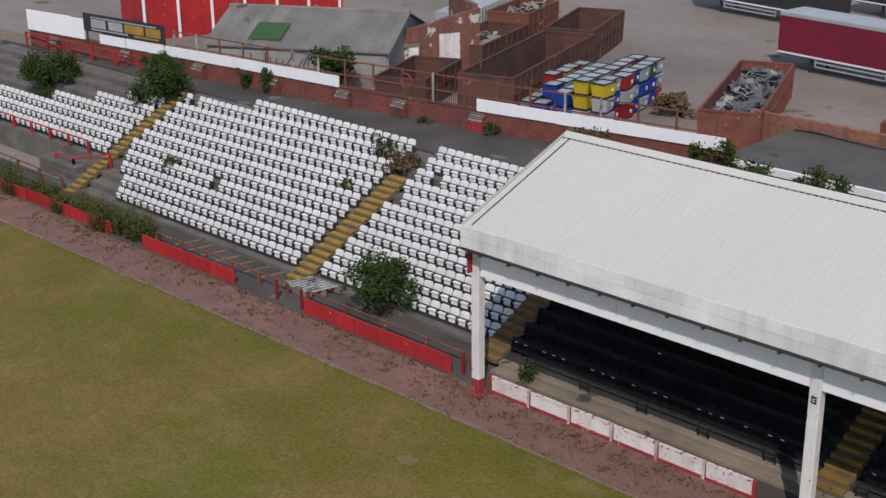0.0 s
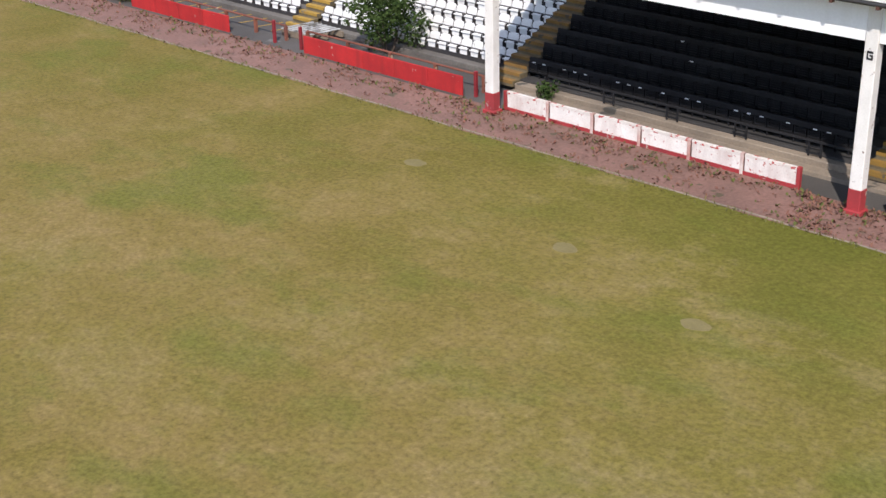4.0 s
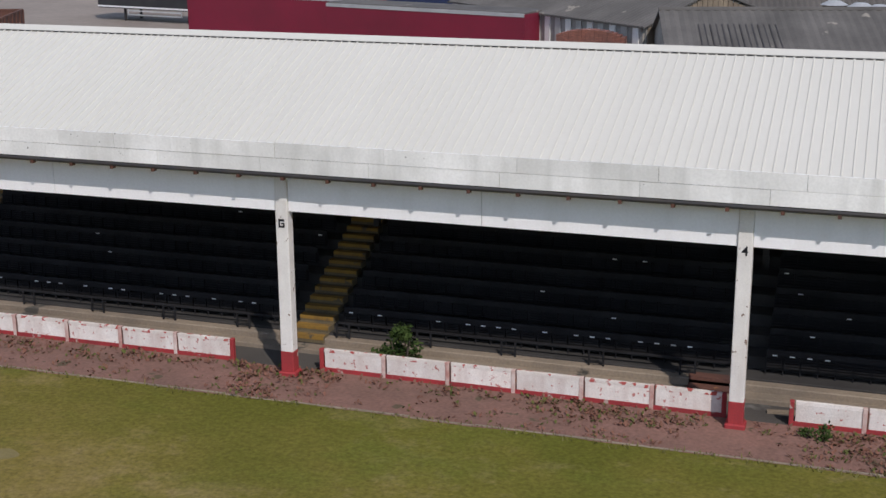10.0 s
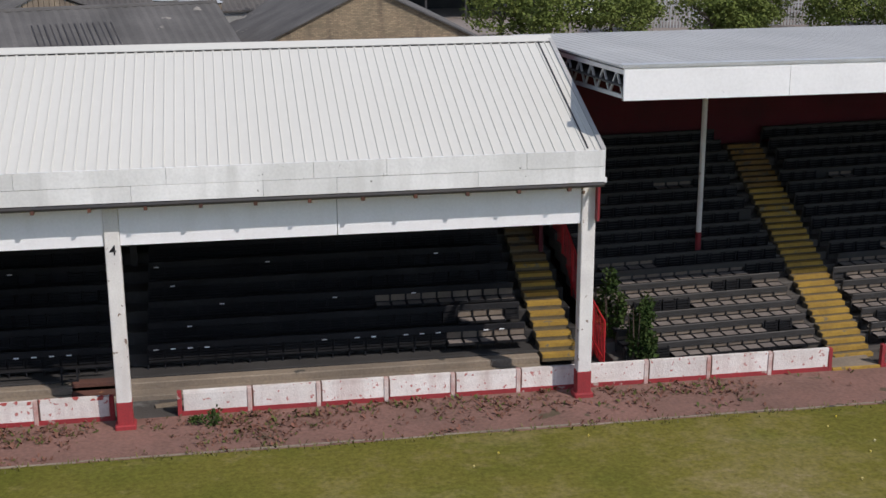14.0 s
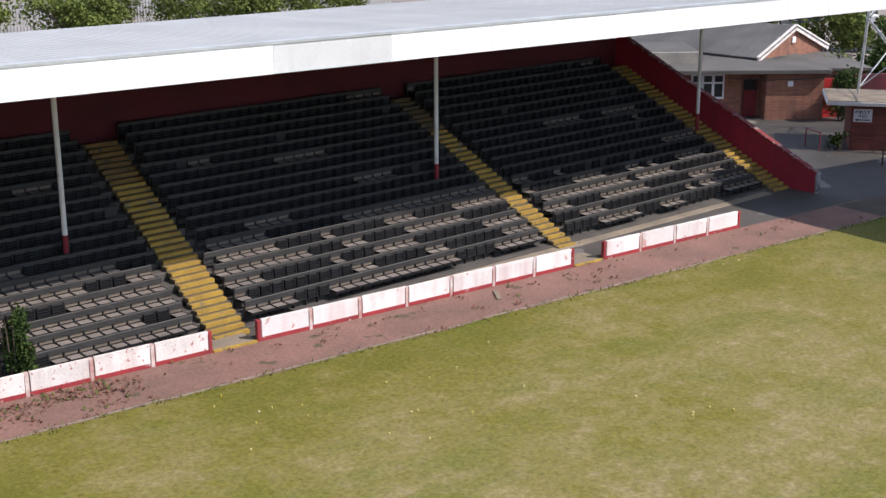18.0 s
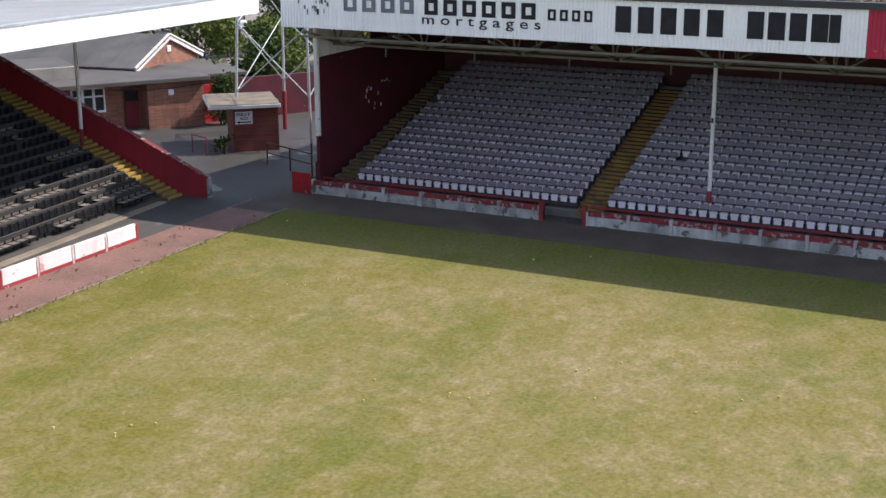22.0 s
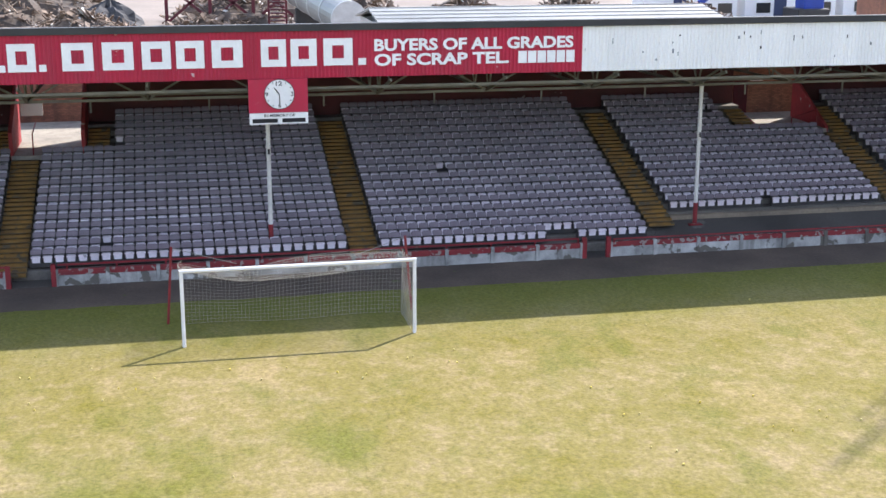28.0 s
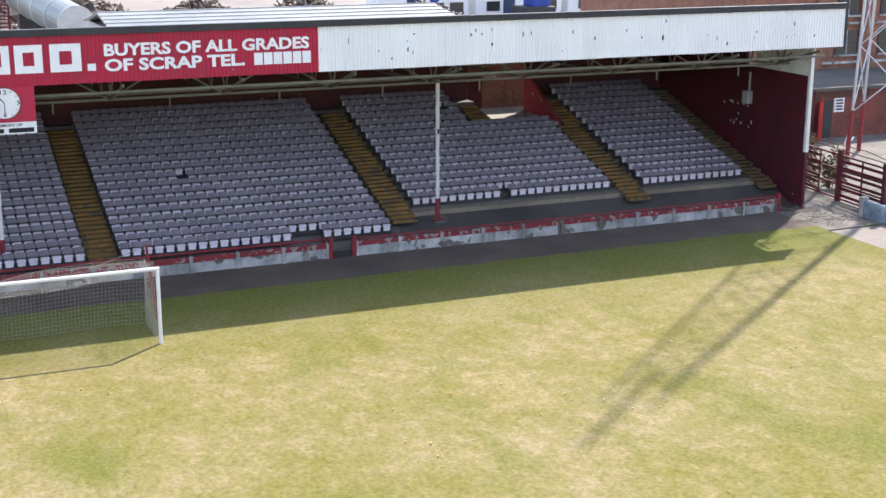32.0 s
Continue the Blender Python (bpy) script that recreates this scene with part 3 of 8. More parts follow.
def panel_wall(name, x0, x1, n, material, top, band, label, worn=True):
    w = thing(name, label, "wall", ((x0 + x1) / 2, WALL_Y, 0), kind="structure")
    d = (x1 - x0) / n
    pan = M().cbox(-d / 2 + 0.1, d / 2 - 0.06, 0.02, 0.12, 0.0, top, 0.015).mesh("panel", material)
    cap = M().box(-d / 2 + 0.1, d / 2 - 0.06, 0.014, 0.125, top - 0.085, top + 0.006).mesh("capping", FLAKED if worn else material)
    strip = M().box(-d / 2 + 0.06, d / 2 - 0.06, 0.0, 0.03, 0.0, 0.13).mesh("base_band", band)
    pil = M().cbox(-0.06, 0.06, -0.005, 0.15, 0.0, top + 0.01, 0.012).mesh("wall_post", PANELPOST)
    pilred = M().cbox(-0.06, 0.06, -0.005, 0.15, 0.0, top + 0.01, 0.012).mesh("wall_post", REDBAND)
    for i in range(n):
        ob = piece("panel", pan, w, (x0 + d * (i + 0.5), WALL_Y, random.uniform(-0.012, 0.012)))
        ob.rotation_euler = (random.uniform(-0.02, 0.02), 0, random.uniform(-0.006, 0.006))
        lid = piece("capping", cap, w, ob.location + ORG[w])
        lid.rotation_euler = ob.rotation_euler
        piece("base_band", strip, w, (x0 + d * (i + 0.5), WALL_Y, 0))
    slot = M().box(-0.02, 0.02, 0.012, 0.13, 0.05, top + 0.004).mesh("joint", RUST)
    for i in range(1, n):
        piece("joint", slot, w, (x0 + d * i + 0.078, WALL_Y, 0))
    for i in range(n + 1):
        piece("wall_post", pilred if i in (0, n) else pil, w, (x0 + d * i, WALL_Y, 0))
    return w


for i, (x0, x1, n) in enumerate(((-71.5, -60.0, 6), (-57.08, -45.42, 6), (-43.67, -25.22, 10), (-23.58, -10.77, 7), (-9.2, -1.88, 4))):
    panel_wall(f"wall_touchline_{i + 1}", x0, x1, n, PANEL if i < 3 else PANELCLEAN, 0.68, REDBAND, "low precast wall of flaking white paint over red", i < 2)


for x0, x1 in ((-25.14, -23.66), (-10.69, -9.28)):
    solo("entrance_slab", M().cbox(x0, x1, WALL_Y + 0.06, WALL_Y + 1.1, -0.1, 0.07, 0.015), DIRTYCON, "worn tan concrete slab at the stairway foot", "slab", (x0, WALL_Y, 0), kind="structure")
    solo("step_edge", M().cbox(x0, x1, WALL_Y - 0.03, WALL_Y + 0.06, -0.1, 0.08, 0.01), YELLOW, "worn yellow painted step edge in the wall gap", "step", (x0, WALL_Y, 0), kind="structure")


def red_wall(name, x0, x1, n, lean=0.0, drop=0.0):
    w = thing(name, "low bright red painted panel wall with chipped edges", "wall", (x0, 37.72, 0), kind="structure")
    d = (x1 - x0) / n
    me = M().cbox(0.01, d - 0.01, 0, 0.07, -0.02, 0.70, 0.012).mesh("panel", REDWALL)
    for i in range(n):
        ob = piece("panel", me, w, (x0 + d * i, 37.72, -drop * random.random()))
        ob.rotation_euler = (lean + random.uniform(-0.03, 0.03), random.uniform(-0.008, 0.008), 0)
    return w


red_wall("wall_red_1", -94.86, -87.5, 4)
red_wall("wall_red_2", -82.6, -73.75, 5)
for i, (a, b) in enumerate(((-112.6, -109.3), (-109.2, -106.0), (-105.9, -102.8), (-102.7, -99.9), (-99.8, -97.6))):
    red_wall(f"wall_red_{i + 3}", a, b, 1, 0.06, 0.08)


def end_wall(name, y0, y1, n, top=0.62):
    w = thing(name, "low grimy white concrete wall with red coping", "wall", (7.95, (y0 + y1) / 2, 0), kind="structure")
    d = (y1 - y0) / n
    pan = M().cbox(0.03, 0.13, -d / 2 + 0.07, d / 2 - 0.07, 0, top - 0.2, 0.015).mesh("panel", PANEL_E)
    cop = M().cbox(0.01, 0.15, -d / 2 + 0.07, d / 2 - 0.07, top - 0.2, top, 0.015).mesh("coping", COPING)
    pil = M().cbox(-0.03, 0.17, -0.07, 0.07, 0, top + 0.02, 0.012).mesh("wall_post", PANEL_E)
    for i in range(n):
        piece("panel", pan, w, (7.95, y0 + d * (i + 0.5), random.uniform(-0.01, 0.01)))
        piece("coping", cop, w, (7.95, y0 + d * (i + 0.5), 0))
    for i in range(n + 1):
        piece("wall_post", pil, w, (7.95, y0 + d * i, 0))


for i, (y0, y1, n) in enumerate(((24.5, 35.6, 6), (9.95, 22.4, 7), (-12.0, 8.15, 11), (-33.7, -13.2, 11))):
    end_wall(f"wall_goal_end_{i + 1}", y0, y1, n)

# ---- terraces: treads and risers, each step its own slab ----
def terrace(name, axis, a0, a1, start, depth, rise, n, base, material, label):
    """Steps that run along axis between a0 and a1 and climb away from start."""
    t = thing(name, label, "terrace", (a0, start, 0) if axis == "x" else (start, a0, 0), kind="structure")
    for i in range(n):
        z = base + i * rise
        s0, s1 = start + i * depth, start + (i + 1) * depth + (0.0 if i < n - 1 else 0.4)
        m = M()
        if axis == "x":
            m.cbox(a0, a1, s0, s1 + 0.02, max(z - rise - 0.3, -0.1), z, 0.02)
        else:
            m.cbox(s0, s1 + 0.02, a0, a1, max(z - rise - 0.3, -0.1), z, 0.02)
        part("step", m, material, t)
    return t


W_START, W_DEPTH, W_RISE, W_BASE, W_ROWS = 40.3, 0.82, 0.366, 0.2, 11
terrace("terrace_open", "x", -108.6, -73.9, W_START, W_DEPTH, W_RISE, W_ROWS, W_BASE, TERRACE, "open stepped concrete terrace below white seats")
solo("landing_step", M().cbox(-110.5, -106.6, 41.2, 42.6, -0.1, 0.92, 0.03), TERRACE, "stained concrete landing beside the stairway", "landing", (-108, 43, 0), kind="structure")
terrace("terrace_far", "x", -128.0, -108.6, W_START + 2.4, W_DEPTH, W_RISE, W_ROWS - 3, W_BASE + 3 * W_RISE, TERRACE, "open stepped concrete terrace beside a walled landing")
S1_START, S1_DEPTH, S1_RISE, S1_BASE, S1_ROWS = 39.6, 0.8, 0.37, 0.4, 11
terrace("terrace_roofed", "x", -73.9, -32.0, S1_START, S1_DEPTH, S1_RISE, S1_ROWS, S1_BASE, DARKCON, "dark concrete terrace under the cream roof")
solo("kerb_roofed", M().cbox(-72.6, -33.4, 39.25, 39.62, -0.1, 0.34, 0.03), DIRTYCON, "dirty tan concrete kerb in front of the black seats", "kerb", kind="structure")
solo("slab_roofed", M().cbox(-72.6, -33.4, 38.75, 39.26, -0.1, 0.14, 0.02), DIRTYCON, "dirty tan concrete slab in front of the black seats", "kerb", kind="structure")
S2_START, S2_DEPTH, S2_RISE, S2_BASE, S2_ROWS = 38.0, 0.585, 0.265, 0.1, 17
# the seats under the grey roof stand askew to the touchline
TURN2 = Matrix.Translation((-32.1, 36.3, 0)) @ Matrix.Rotation(radians(4.6), 4, "Z") @ Matrix.Translation((32.1, -36.3, 0))


def askew(ob):
    ob.location = TURN2 @ ob.location
    ob.rotation_euler = (ob.rotation_euler.x, ob.rotation_euler.y, ob.rotation_euler.z + radians(4.6))
    return ob


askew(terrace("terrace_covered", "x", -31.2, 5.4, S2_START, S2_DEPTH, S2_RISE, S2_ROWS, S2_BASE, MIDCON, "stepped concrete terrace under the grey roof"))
E_START, E_DEPTH, E_RISE, E_BASE, E_ROWS = 8.95, 0.66, 0.216, 0.35, 18
terrace("terrace_goal_end_1", "y", -35.4, 35.4, E_START + 3 * E_DEPTH, E_DEPTH, E_RISE, 10, E_BASE + 3 * E_RISE, TERRACE, "stepped concrete terrace behind the goal")
terrace("terrace_goal_end_5", "y", -15.7, 35.4, E_START, E_DEPTH, E_RISE, 3, E_BASE, TERRACE, "lowest concrete steps behind the goal")
solo("pavement_ramp", M().hexa([(9.2, -35.4, -0.1), (10.95, -35.4, -0.1), (10.95, -15.7, -0.1), (9.2, -15.7, -0.1)], [(9.2, -35.4, 0.02), (10.95, -35.4, 0.82), (10.95, -15.7, 0.82), (9.2, -15.7, 0.02)]), TARMAC, "dark worn tarmac sloping up to the seats", "pavement", kind="structure")
solo("kerb_seats", M().cbox(10.7, 10.95, -35.4, -15.75, -0.1, 0.9, 0.02), DIRTYCON, "dirty concrete kerb below the short seat blocks", "kerb", kind="structure")
for i, (y0, y1) in enumerate(((-35.4, -27.3), (-23.9, 7.45), (10.45, 35.4))):
    terrace(f"terrace_goal_end_{i + 2}", "y", y0, y1, E_START + 13 * E_DEPTH, E_DEPTH, E_RISE, E_ROWS - 13, E_BASE + 13 * E_RISE, TERRACE, "upper stepped concrete terrace behind the goal")

# upper walkway and boundary wall behind the open terrace
UPPER = [(-130, 49.72), (-73, 49.75), (-73, 56.6), (-87, 54.5), (-97, 53.1), (-126, 50.1), (-130, 49.75)]
solo("walkway_upper", M().hexa([(x, y, 2.5) for x, y in UPPER], [(x, y, 3.95) for x, y in UPPER]), TARMAC, "grey tarmac walkway along the top of the open terrace", "walkway", kind="structure")


def aisle(name, axis, centre, width, start, depth, rise, base, n, first=0, skew=0.0, paint=YELLOW):
    """Yellow nosings, two half steps to a terrace row."""
    a = thing(name, "terrace stairway with worn yellow painted steps", "stairway", (centre, start, base) if axis == "x" else (start, centre, base), kind="structure")
    for i in range(first, n):
        for h in (0, 1):
            z = base + i * rise + (h - 1) * rise / 2 + rise / 2
            s = start + i * depth + (h - 1) * depth / 2
            m = M()
            c0, c1 = centre + skew * i - width / 2, centre + skew * i + width / 2
            z1 = z + (0.006 if h else 0.0)
            if axis == "x":
                m.cbox(c0, c1, s, s + depth / 2 + 0.03, z1 - rise / 2 - 0.02, z1 + 0.005, 0.015)
            else:
                m.cbox(s, s + depth / 2 + 0.03, c0, c1, z1 - rise / 2 - 0.02, z1 + 0.005, 0.015)
            part("stair_step", m, STEP, a)
            n = M()
            if axis == "x":
                n.box(c0 + 0.02, c1 - 0.02, s - 0.012, s + depth * 0.27, z1 - 0.1, z1 + 0.012)
            else:
                n.box(s - 0.012, s + depth * 0.27, c0 + 0.02, c1 - 0.02, z1 - 0.1, z1 + 0.012)
            part("nosing", n, paint, a)
    return a


aisle("stairs_open_1", "x", -105.2, 0.9, W_START, W_DEPTH, W_RISE, W_BASE, 11, 0, -0.09)
aisle("stairs_open_2", "x", -85.72, 1.2, W_START, W_DEPTH, W_RISE, W_BASE, 9, 0, -0.04)
# Roofed flights: the darker paints carry roof shade, deepest on upper rows.
aisle("stairs_roofed_1", "x", -73.2, 1.15, S1_START, S1_DEPTH, S1_RISE, S1_BASE, 11, 0, 0.0, YELLOW_DIRTY_SHADED)
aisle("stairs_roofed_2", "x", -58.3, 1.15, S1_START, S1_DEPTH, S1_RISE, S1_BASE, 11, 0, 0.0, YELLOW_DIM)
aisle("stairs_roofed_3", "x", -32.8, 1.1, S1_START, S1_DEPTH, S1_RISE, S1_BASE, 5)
aisle("stairs_roofed_4", "x", -32.8, 1.1, S1_START, S1_DEPTH, S1_RISE, S1_BASE, 11, 5, 0.0, YELLOW_BARE_SHADED)
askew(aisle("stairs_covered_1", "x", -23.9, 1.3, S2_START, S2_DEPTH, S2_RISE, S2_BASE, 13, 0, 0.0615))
askew(aisle("stairs_covered_4", "x", -23.9, 1.3, S2_START, S2_DEPTH, S2_RISE, S2_BASE, 17, 13, 0.0615, YELLOW_DIRTY_SHADED))
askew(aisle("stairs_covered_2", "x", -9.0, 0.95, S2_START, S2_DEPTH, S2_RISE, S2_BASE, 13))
askew(aisle("stairs_covered_5", "x", -9.0, 0.95, S2_START, S2_DEPTH, S2_RISE, S2_BASE, 17, 13, 0.0, YELLOW_BARE_SHADED))
askew(aisle("stairs_covered_3", "x", 4.8, 1.15, S2_START, S2_DEPTH, S2_RISE, S2_BASE, 17))
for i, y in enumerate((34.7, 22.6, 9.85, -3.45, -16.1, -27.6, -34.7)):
    aisle(f"stairs_goal_end_{i + 1}", "y", y, 0.85 if i in (0, 6) else 1.15, E_START, E_DEPTH, E_RISE, E_BASE, 13 if i in (2, 5) else 17, 0 if i < 4 else 2, 0.0, YELLOW_BARE_SHADED if i in (0, 6) else YELLOW_DIRTY_SHADED)

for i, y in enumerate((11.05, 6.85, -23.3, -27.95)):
    aisle(f"stairs_goal_end_{i + 8}", "y", y, 0.95, E_START, E_DEPTH, E_RISE, E_BASE, 17, 13, 0.0, YELLOW_DIRTY_SHADED)

# ---- the cream-roofed stand ----
S1_X0, S1_X1 = -71.85, -32.5
RIDGE_Y, RIDGE_Z, EAVE_Y, EAVE_Z = 42.3, 9.22, 36.35, 7.02
stand1 = thing("roofed_stand", "old football stand with a cream ribbed roof and white posts", "stand", (-52, 37, 0))
for i, x in enumerate((-71.65, -57.87, -45.05, -32.75)):
    p = part("front_post", M().cbox(x - 0.19, x + 0.19, 36.85, 37.2, 0.75, 6.1, 0.02), POST, stand1, "white steel post with peeling paint")
    part("post_base", M().cbox(x - 0.2, x + 0.2, 36.84, 37.21, 0.0, 0.75, 0.02), REDBAND, p, "red painted foot of the post")
    part("post_foot", M().cbox(x - 0.27, x + 0.27, 36.78, 37.27, 0.0, 0.13, 0.03), REDBAND, p)
for x0, x1 in ((-71.45, -65.3), (-65.3, -58.06), (-57.68, -52), (-52, -45.24), (-44.86, -39.4), (-39.4, -32.94)):
    part("beam_board", M().box(x0 + 0.01, x1 - 0.01, 36.92, 37.02, 4.95, 6.04), WHITE, stand1, "flat white front beam board")
part("gutter", M().tube((S1_X0, 36.36, 6.12), (S1_X1, 36.36, 6.12), 0.075, 8), STEEL, stand1, "dark gutter under the fascia")
for i in range(29):
    x = S1_X0 + 0.9 + i * 1.34
    part("gutter_bracket", M().beam((x, 36.62, 6.06), (x, 36.98, 6.06), 0.05, 0.07).box(x - 0.045, x + 0.045, 36.3, 36.46, 5.98, 6.08), RUST, stand1)
for z0, z1, x in ((6.2, 6.6, S1_X0), (6.608, 7.03, S1_X0)):
    while x < S1_X1 - 0.05:
        w = min(random.choice((1.83, 3.2, 3.6, 3.66)), S1_X1 - x)
        if S1_X1 - x - w < 0.6:
            w = S1_X1 - x
        part("fascia_board", M().box(x + 0.005, x + w - 0.005, EAVE_Y - 0.05 - random.uniform(0, 0.014), EAVE_Y, z0, z1 + random.uniform(-0.008, 0.0)), FASCIA, stand1, "weather-stained white fascia board")
        x += w
part("fascia_end", M().box(S1_X1 - 0.02, S1_X1 + 0.05, 36.3, 36.95, 6.18, 6.3), WHITE, stand1)
part("red_end_plate", M().box(S1_X1 - 0.08, S1_X1 - 0.02, 36.62, 37.2, 5.06, 6.2), REDPAINT, stand1)
part("red_end_plate", M().box(S1_X0 + 0.02, S1_X0 + 0.08, 36.62, 37.2, 5.06, 6.2), REDPAINT, stand1)
slope = Vector((0, RIDGE_Y - EAVE_Y, RIDGE_Z - EAVE_Z))
nrm = Vector((0, -slope.z, slope.y)).normalized()
N_SHEET = 74
sw = (S1_X1 - S1_X0) / N_SHEET
sheet = M()
a, b = Vector((0, 0, 0)), slope
sheet.hexa([a - nrm * 0.02, a + Vector((sw, 0, 0)) - nrm * 0.02, b + Vector((sw, 0, 0)) - nrm * 0.02, b - nrm * 0.02], [a, a + Vector((sw, 0, 0)), b + Vector((sw, 0, 0)), b])
for o in (0.0, sw / 2):
    rib = [Vector((o, 0, 0)), Vector((o + 0.032, 0, 0)), Vector((o + 0.028, 0, 0)) + nrm * 0.024, Vector((o + 0.004, 0, 0)) + nrm * 0.024]
    sheet.hexa(rib, [p + slope for p in rib])
sheet_me = sheet.mesh("roof_sheet", ROOF)
for i in range(N_SHEET):
    piece("roof_sheet", sheet_me, stand1, (S1_X0 + i * sw, EAVE_Y, EAVE_Z))
back = Vector((0, 8.0, -2.96))
bs = M()
for i in range(N_SHEET):
    x = S1_X0 + i * sw
    o = Vector((x, RIDGE_Y, RIDGE_Z))
    bs.poly([o, o + Vector((sw, 0, 0)), o + Vector((sw, 0, 0)) + back, o + back])
part("rear_roof", bs, ROOF, stand1)
part("ridge_cap", M().hexa([(S1_X0, RIDGE_Y - 0.34, RIDGE_Z - 0.085), (S1_X0, RIDGE_Y, RIDGE_Z + 0.06), (S1_X0, RIDGE_Y + 0.34, RIDGE_Z - 0.085)], [(S1_X1, RIDGE_Y - 0.34, RIDGE_Z - 0.085), (S1_X1, RIDGE_Y, RIDGE_Z + 0.06), (S1_X1, RIDGE_Y + 0.34, RIDGE_Z - 0.085)]), ROOF, stand1, "pale folded ridge capping")
# Dark dashes below the cap edge stand in for its shaded gaps.
gap_me = M().hexa([Vector((0, -0.365, 0)), Vector((0.2, -0.365, 0)), Vector((0.2, -0.345, 0)), Vector((0, -0.345, 0))], [Vector((0, -0.365, 0.022)), Vector((0.2, -0.365, 0.022)), Vector((0.2, -0.345, 0.022)), Vector((0, -0.345, 0.022))]).mesh("ridge_filler", STEEL)
for i in range(2 * N_SHEET):
    piece("ridge_filler", gap_me, stand1, (S1_X0 + 0.04 + i * (S1_X1 - S1_X0) / N_SHEET / 2, RIDGE_Y, RIDGE_Z - 0.128))
for x in (S1_X0 + 0.42, S1_X1 - 0.45):
    part("verge_joint", M().hexa([Vector((x, EAVE_Y + 0.1, EAVE_Z + 0.037)), Vector((x + 0.025, EAVE_Y + 0.1, EAVE_Z + 0.037)), Vector((x + 0.025, RIDGE_Y - 0.3, RIDGE_Z - 0.111)), Vector((x, RIDGE_Y - 0.3, RIDGE_Z - 0.111))], [Vector((x, EAVE_Y + 0.1, EAVE_Z + 0.08)), Vector((x + 0.025, EAVE_Y + 0.1, EAVE_Z + 0.08)), Vector((x + 0.025, RIDGE_Y - 0.3, RIDGE_Z - 0.07)), Vector((x, RIDGE_Y - 0.3, RIDGE_Z - 0.07))]), STEEL, stand1)
for x in (S1_X0 - 0.02, S1_X1 - 0.1):
    part("verge_flashing", M().hexa([Vector((x, EAVE_Y, EAVE_Z)), Vector((x + 0.12, EAVE_Y, EAVE_Z)), Vector((x + 0.12, RIDGE_Y, RIDGE_Z)), Vector((x, RIDGE_Y, RIDGE_Z))], [Vector((x, EAVE_Y, EAVE_Z + 0.05)), Vector((x + 0.12, EAVE_Y, EAVE_Z + 0.05)), Vector((x + 0.12, RIDGE_Y, RIDGE_Z + 0.05)), Vector((x, RIDGE_Y, RIDGE_Z + 0.05))]), ROOFGREY, stand1)
for i in range(14):
    x = S1_X0 + 0.4 + i * (S1_X1 - S1_X0 - 0.8) / 13
    r = M().beam((x, 36.5, 6.75), (x, RIDGE_Y, RIDGE_Z - 0.25), 0.1, 0.16).beam((x, RIDGE_Y, RIDGE_Z - 0.25), (x, 49.6, 6.4), 0.1, 0.16).beam((x, 37.0, 6.0), (x, 49.6, 6.1), 0.08, 0.12).beam((x, 42.3, 6.05), (x, 42.3, 8.9), 0.07)
    part("roof_truss", r, STEEL, stand1)
# Added under the roof sheets to dim light bounced onto the rows.
part("roof_lining", M().hexa([(S1_X0 + 0.2, 36.6, 6.86), (S1_X1 - 0.2, 36.6, 6.86), (S1_X1 - 0.2, RIDGE_Y, RIDGE_Z - 0.16), (S1_X0 + 0.2, RIDGE_Y, RIDGE_Z - 0.16)], [(S1_X0 + 0.2, 36.6, 6.9), (S1_X1 - 0.2, 36.6, 6.9), (S1_X1 - 0.2, RIDGE_Y, RIDGE_Z - 0.12), (S1_X0 + 0.2, RIDGE_Y, RIDGE_Z - 0.12)]), BOUNCE_STOP, stand1, "dark sooty roof lining")
part("rear_wall", M().box(S1_X0, S1_X1, 49.6, 49.75, -0.1, 6.5), MAROON, stand1, "dark red rear wall")
# End panels added out of sight to stop light leaking under the roof.
for x in (S1_X0 + 0.02, S1_X1 - 0.08):
    part("gable_panel", M().hexa([(x, 37.1, 6.2), (x, RIDGE_Y, RIDGE_Z - 0.1), (x, 49.6, 6.42), (x, 49.6, 6.2)], [(x + 0.06, 37.1, 6.2), (x + 0.06, RIDGE_Y, RIDGE_Z - 0.1), (x + 0.06, 49.6, 6.42), (x + 0.06, 49.6, 6.2)]), MAROON, stand1)
part("divider_wall", M().box(-32.42, -32.3, 43.5, 49.6, -0.1, 6.2), MAROON, stand1, "dark red dividing wall")
part("divider_wall", M().box(S1_X0 + 0.05, S1_X0 + 0.17, 45.0, 49.6, -0.1, 6.2), MAROON, stand1, "dark red dividing wall")
for x in (-57.87, -45.05):
    part("inner_post", M().box(x - 0.1, x + 0.1, 44.2, 44.4, 1.5, 8.3), STEEL, stand1)
part("post_letter", M().box(-57.96, -57.78, 36.835, 36.848, 4.66, 4.72).box(-57.96, -57.92, 36.835, 36.848, 4.48, 4.72).box(-57.96, -57.78, 36.835, 36.848, 4.48, 4.53).box(-57.82, -57.78, 36.835, 36.848, 4.48, 4.6).box(-57.88, -57.78, 36.835, 36.848, 4.58, 4.62), INK, stand1, "black letter G on the post")
text("post_number", "4", INK, stand1, Matrix.Translation((-45.13, 36.845, 4.72)) @ pose(0, 0, 0, 90, 0, 0), 0.17, 0.26, 0.01, "black figure on the post")

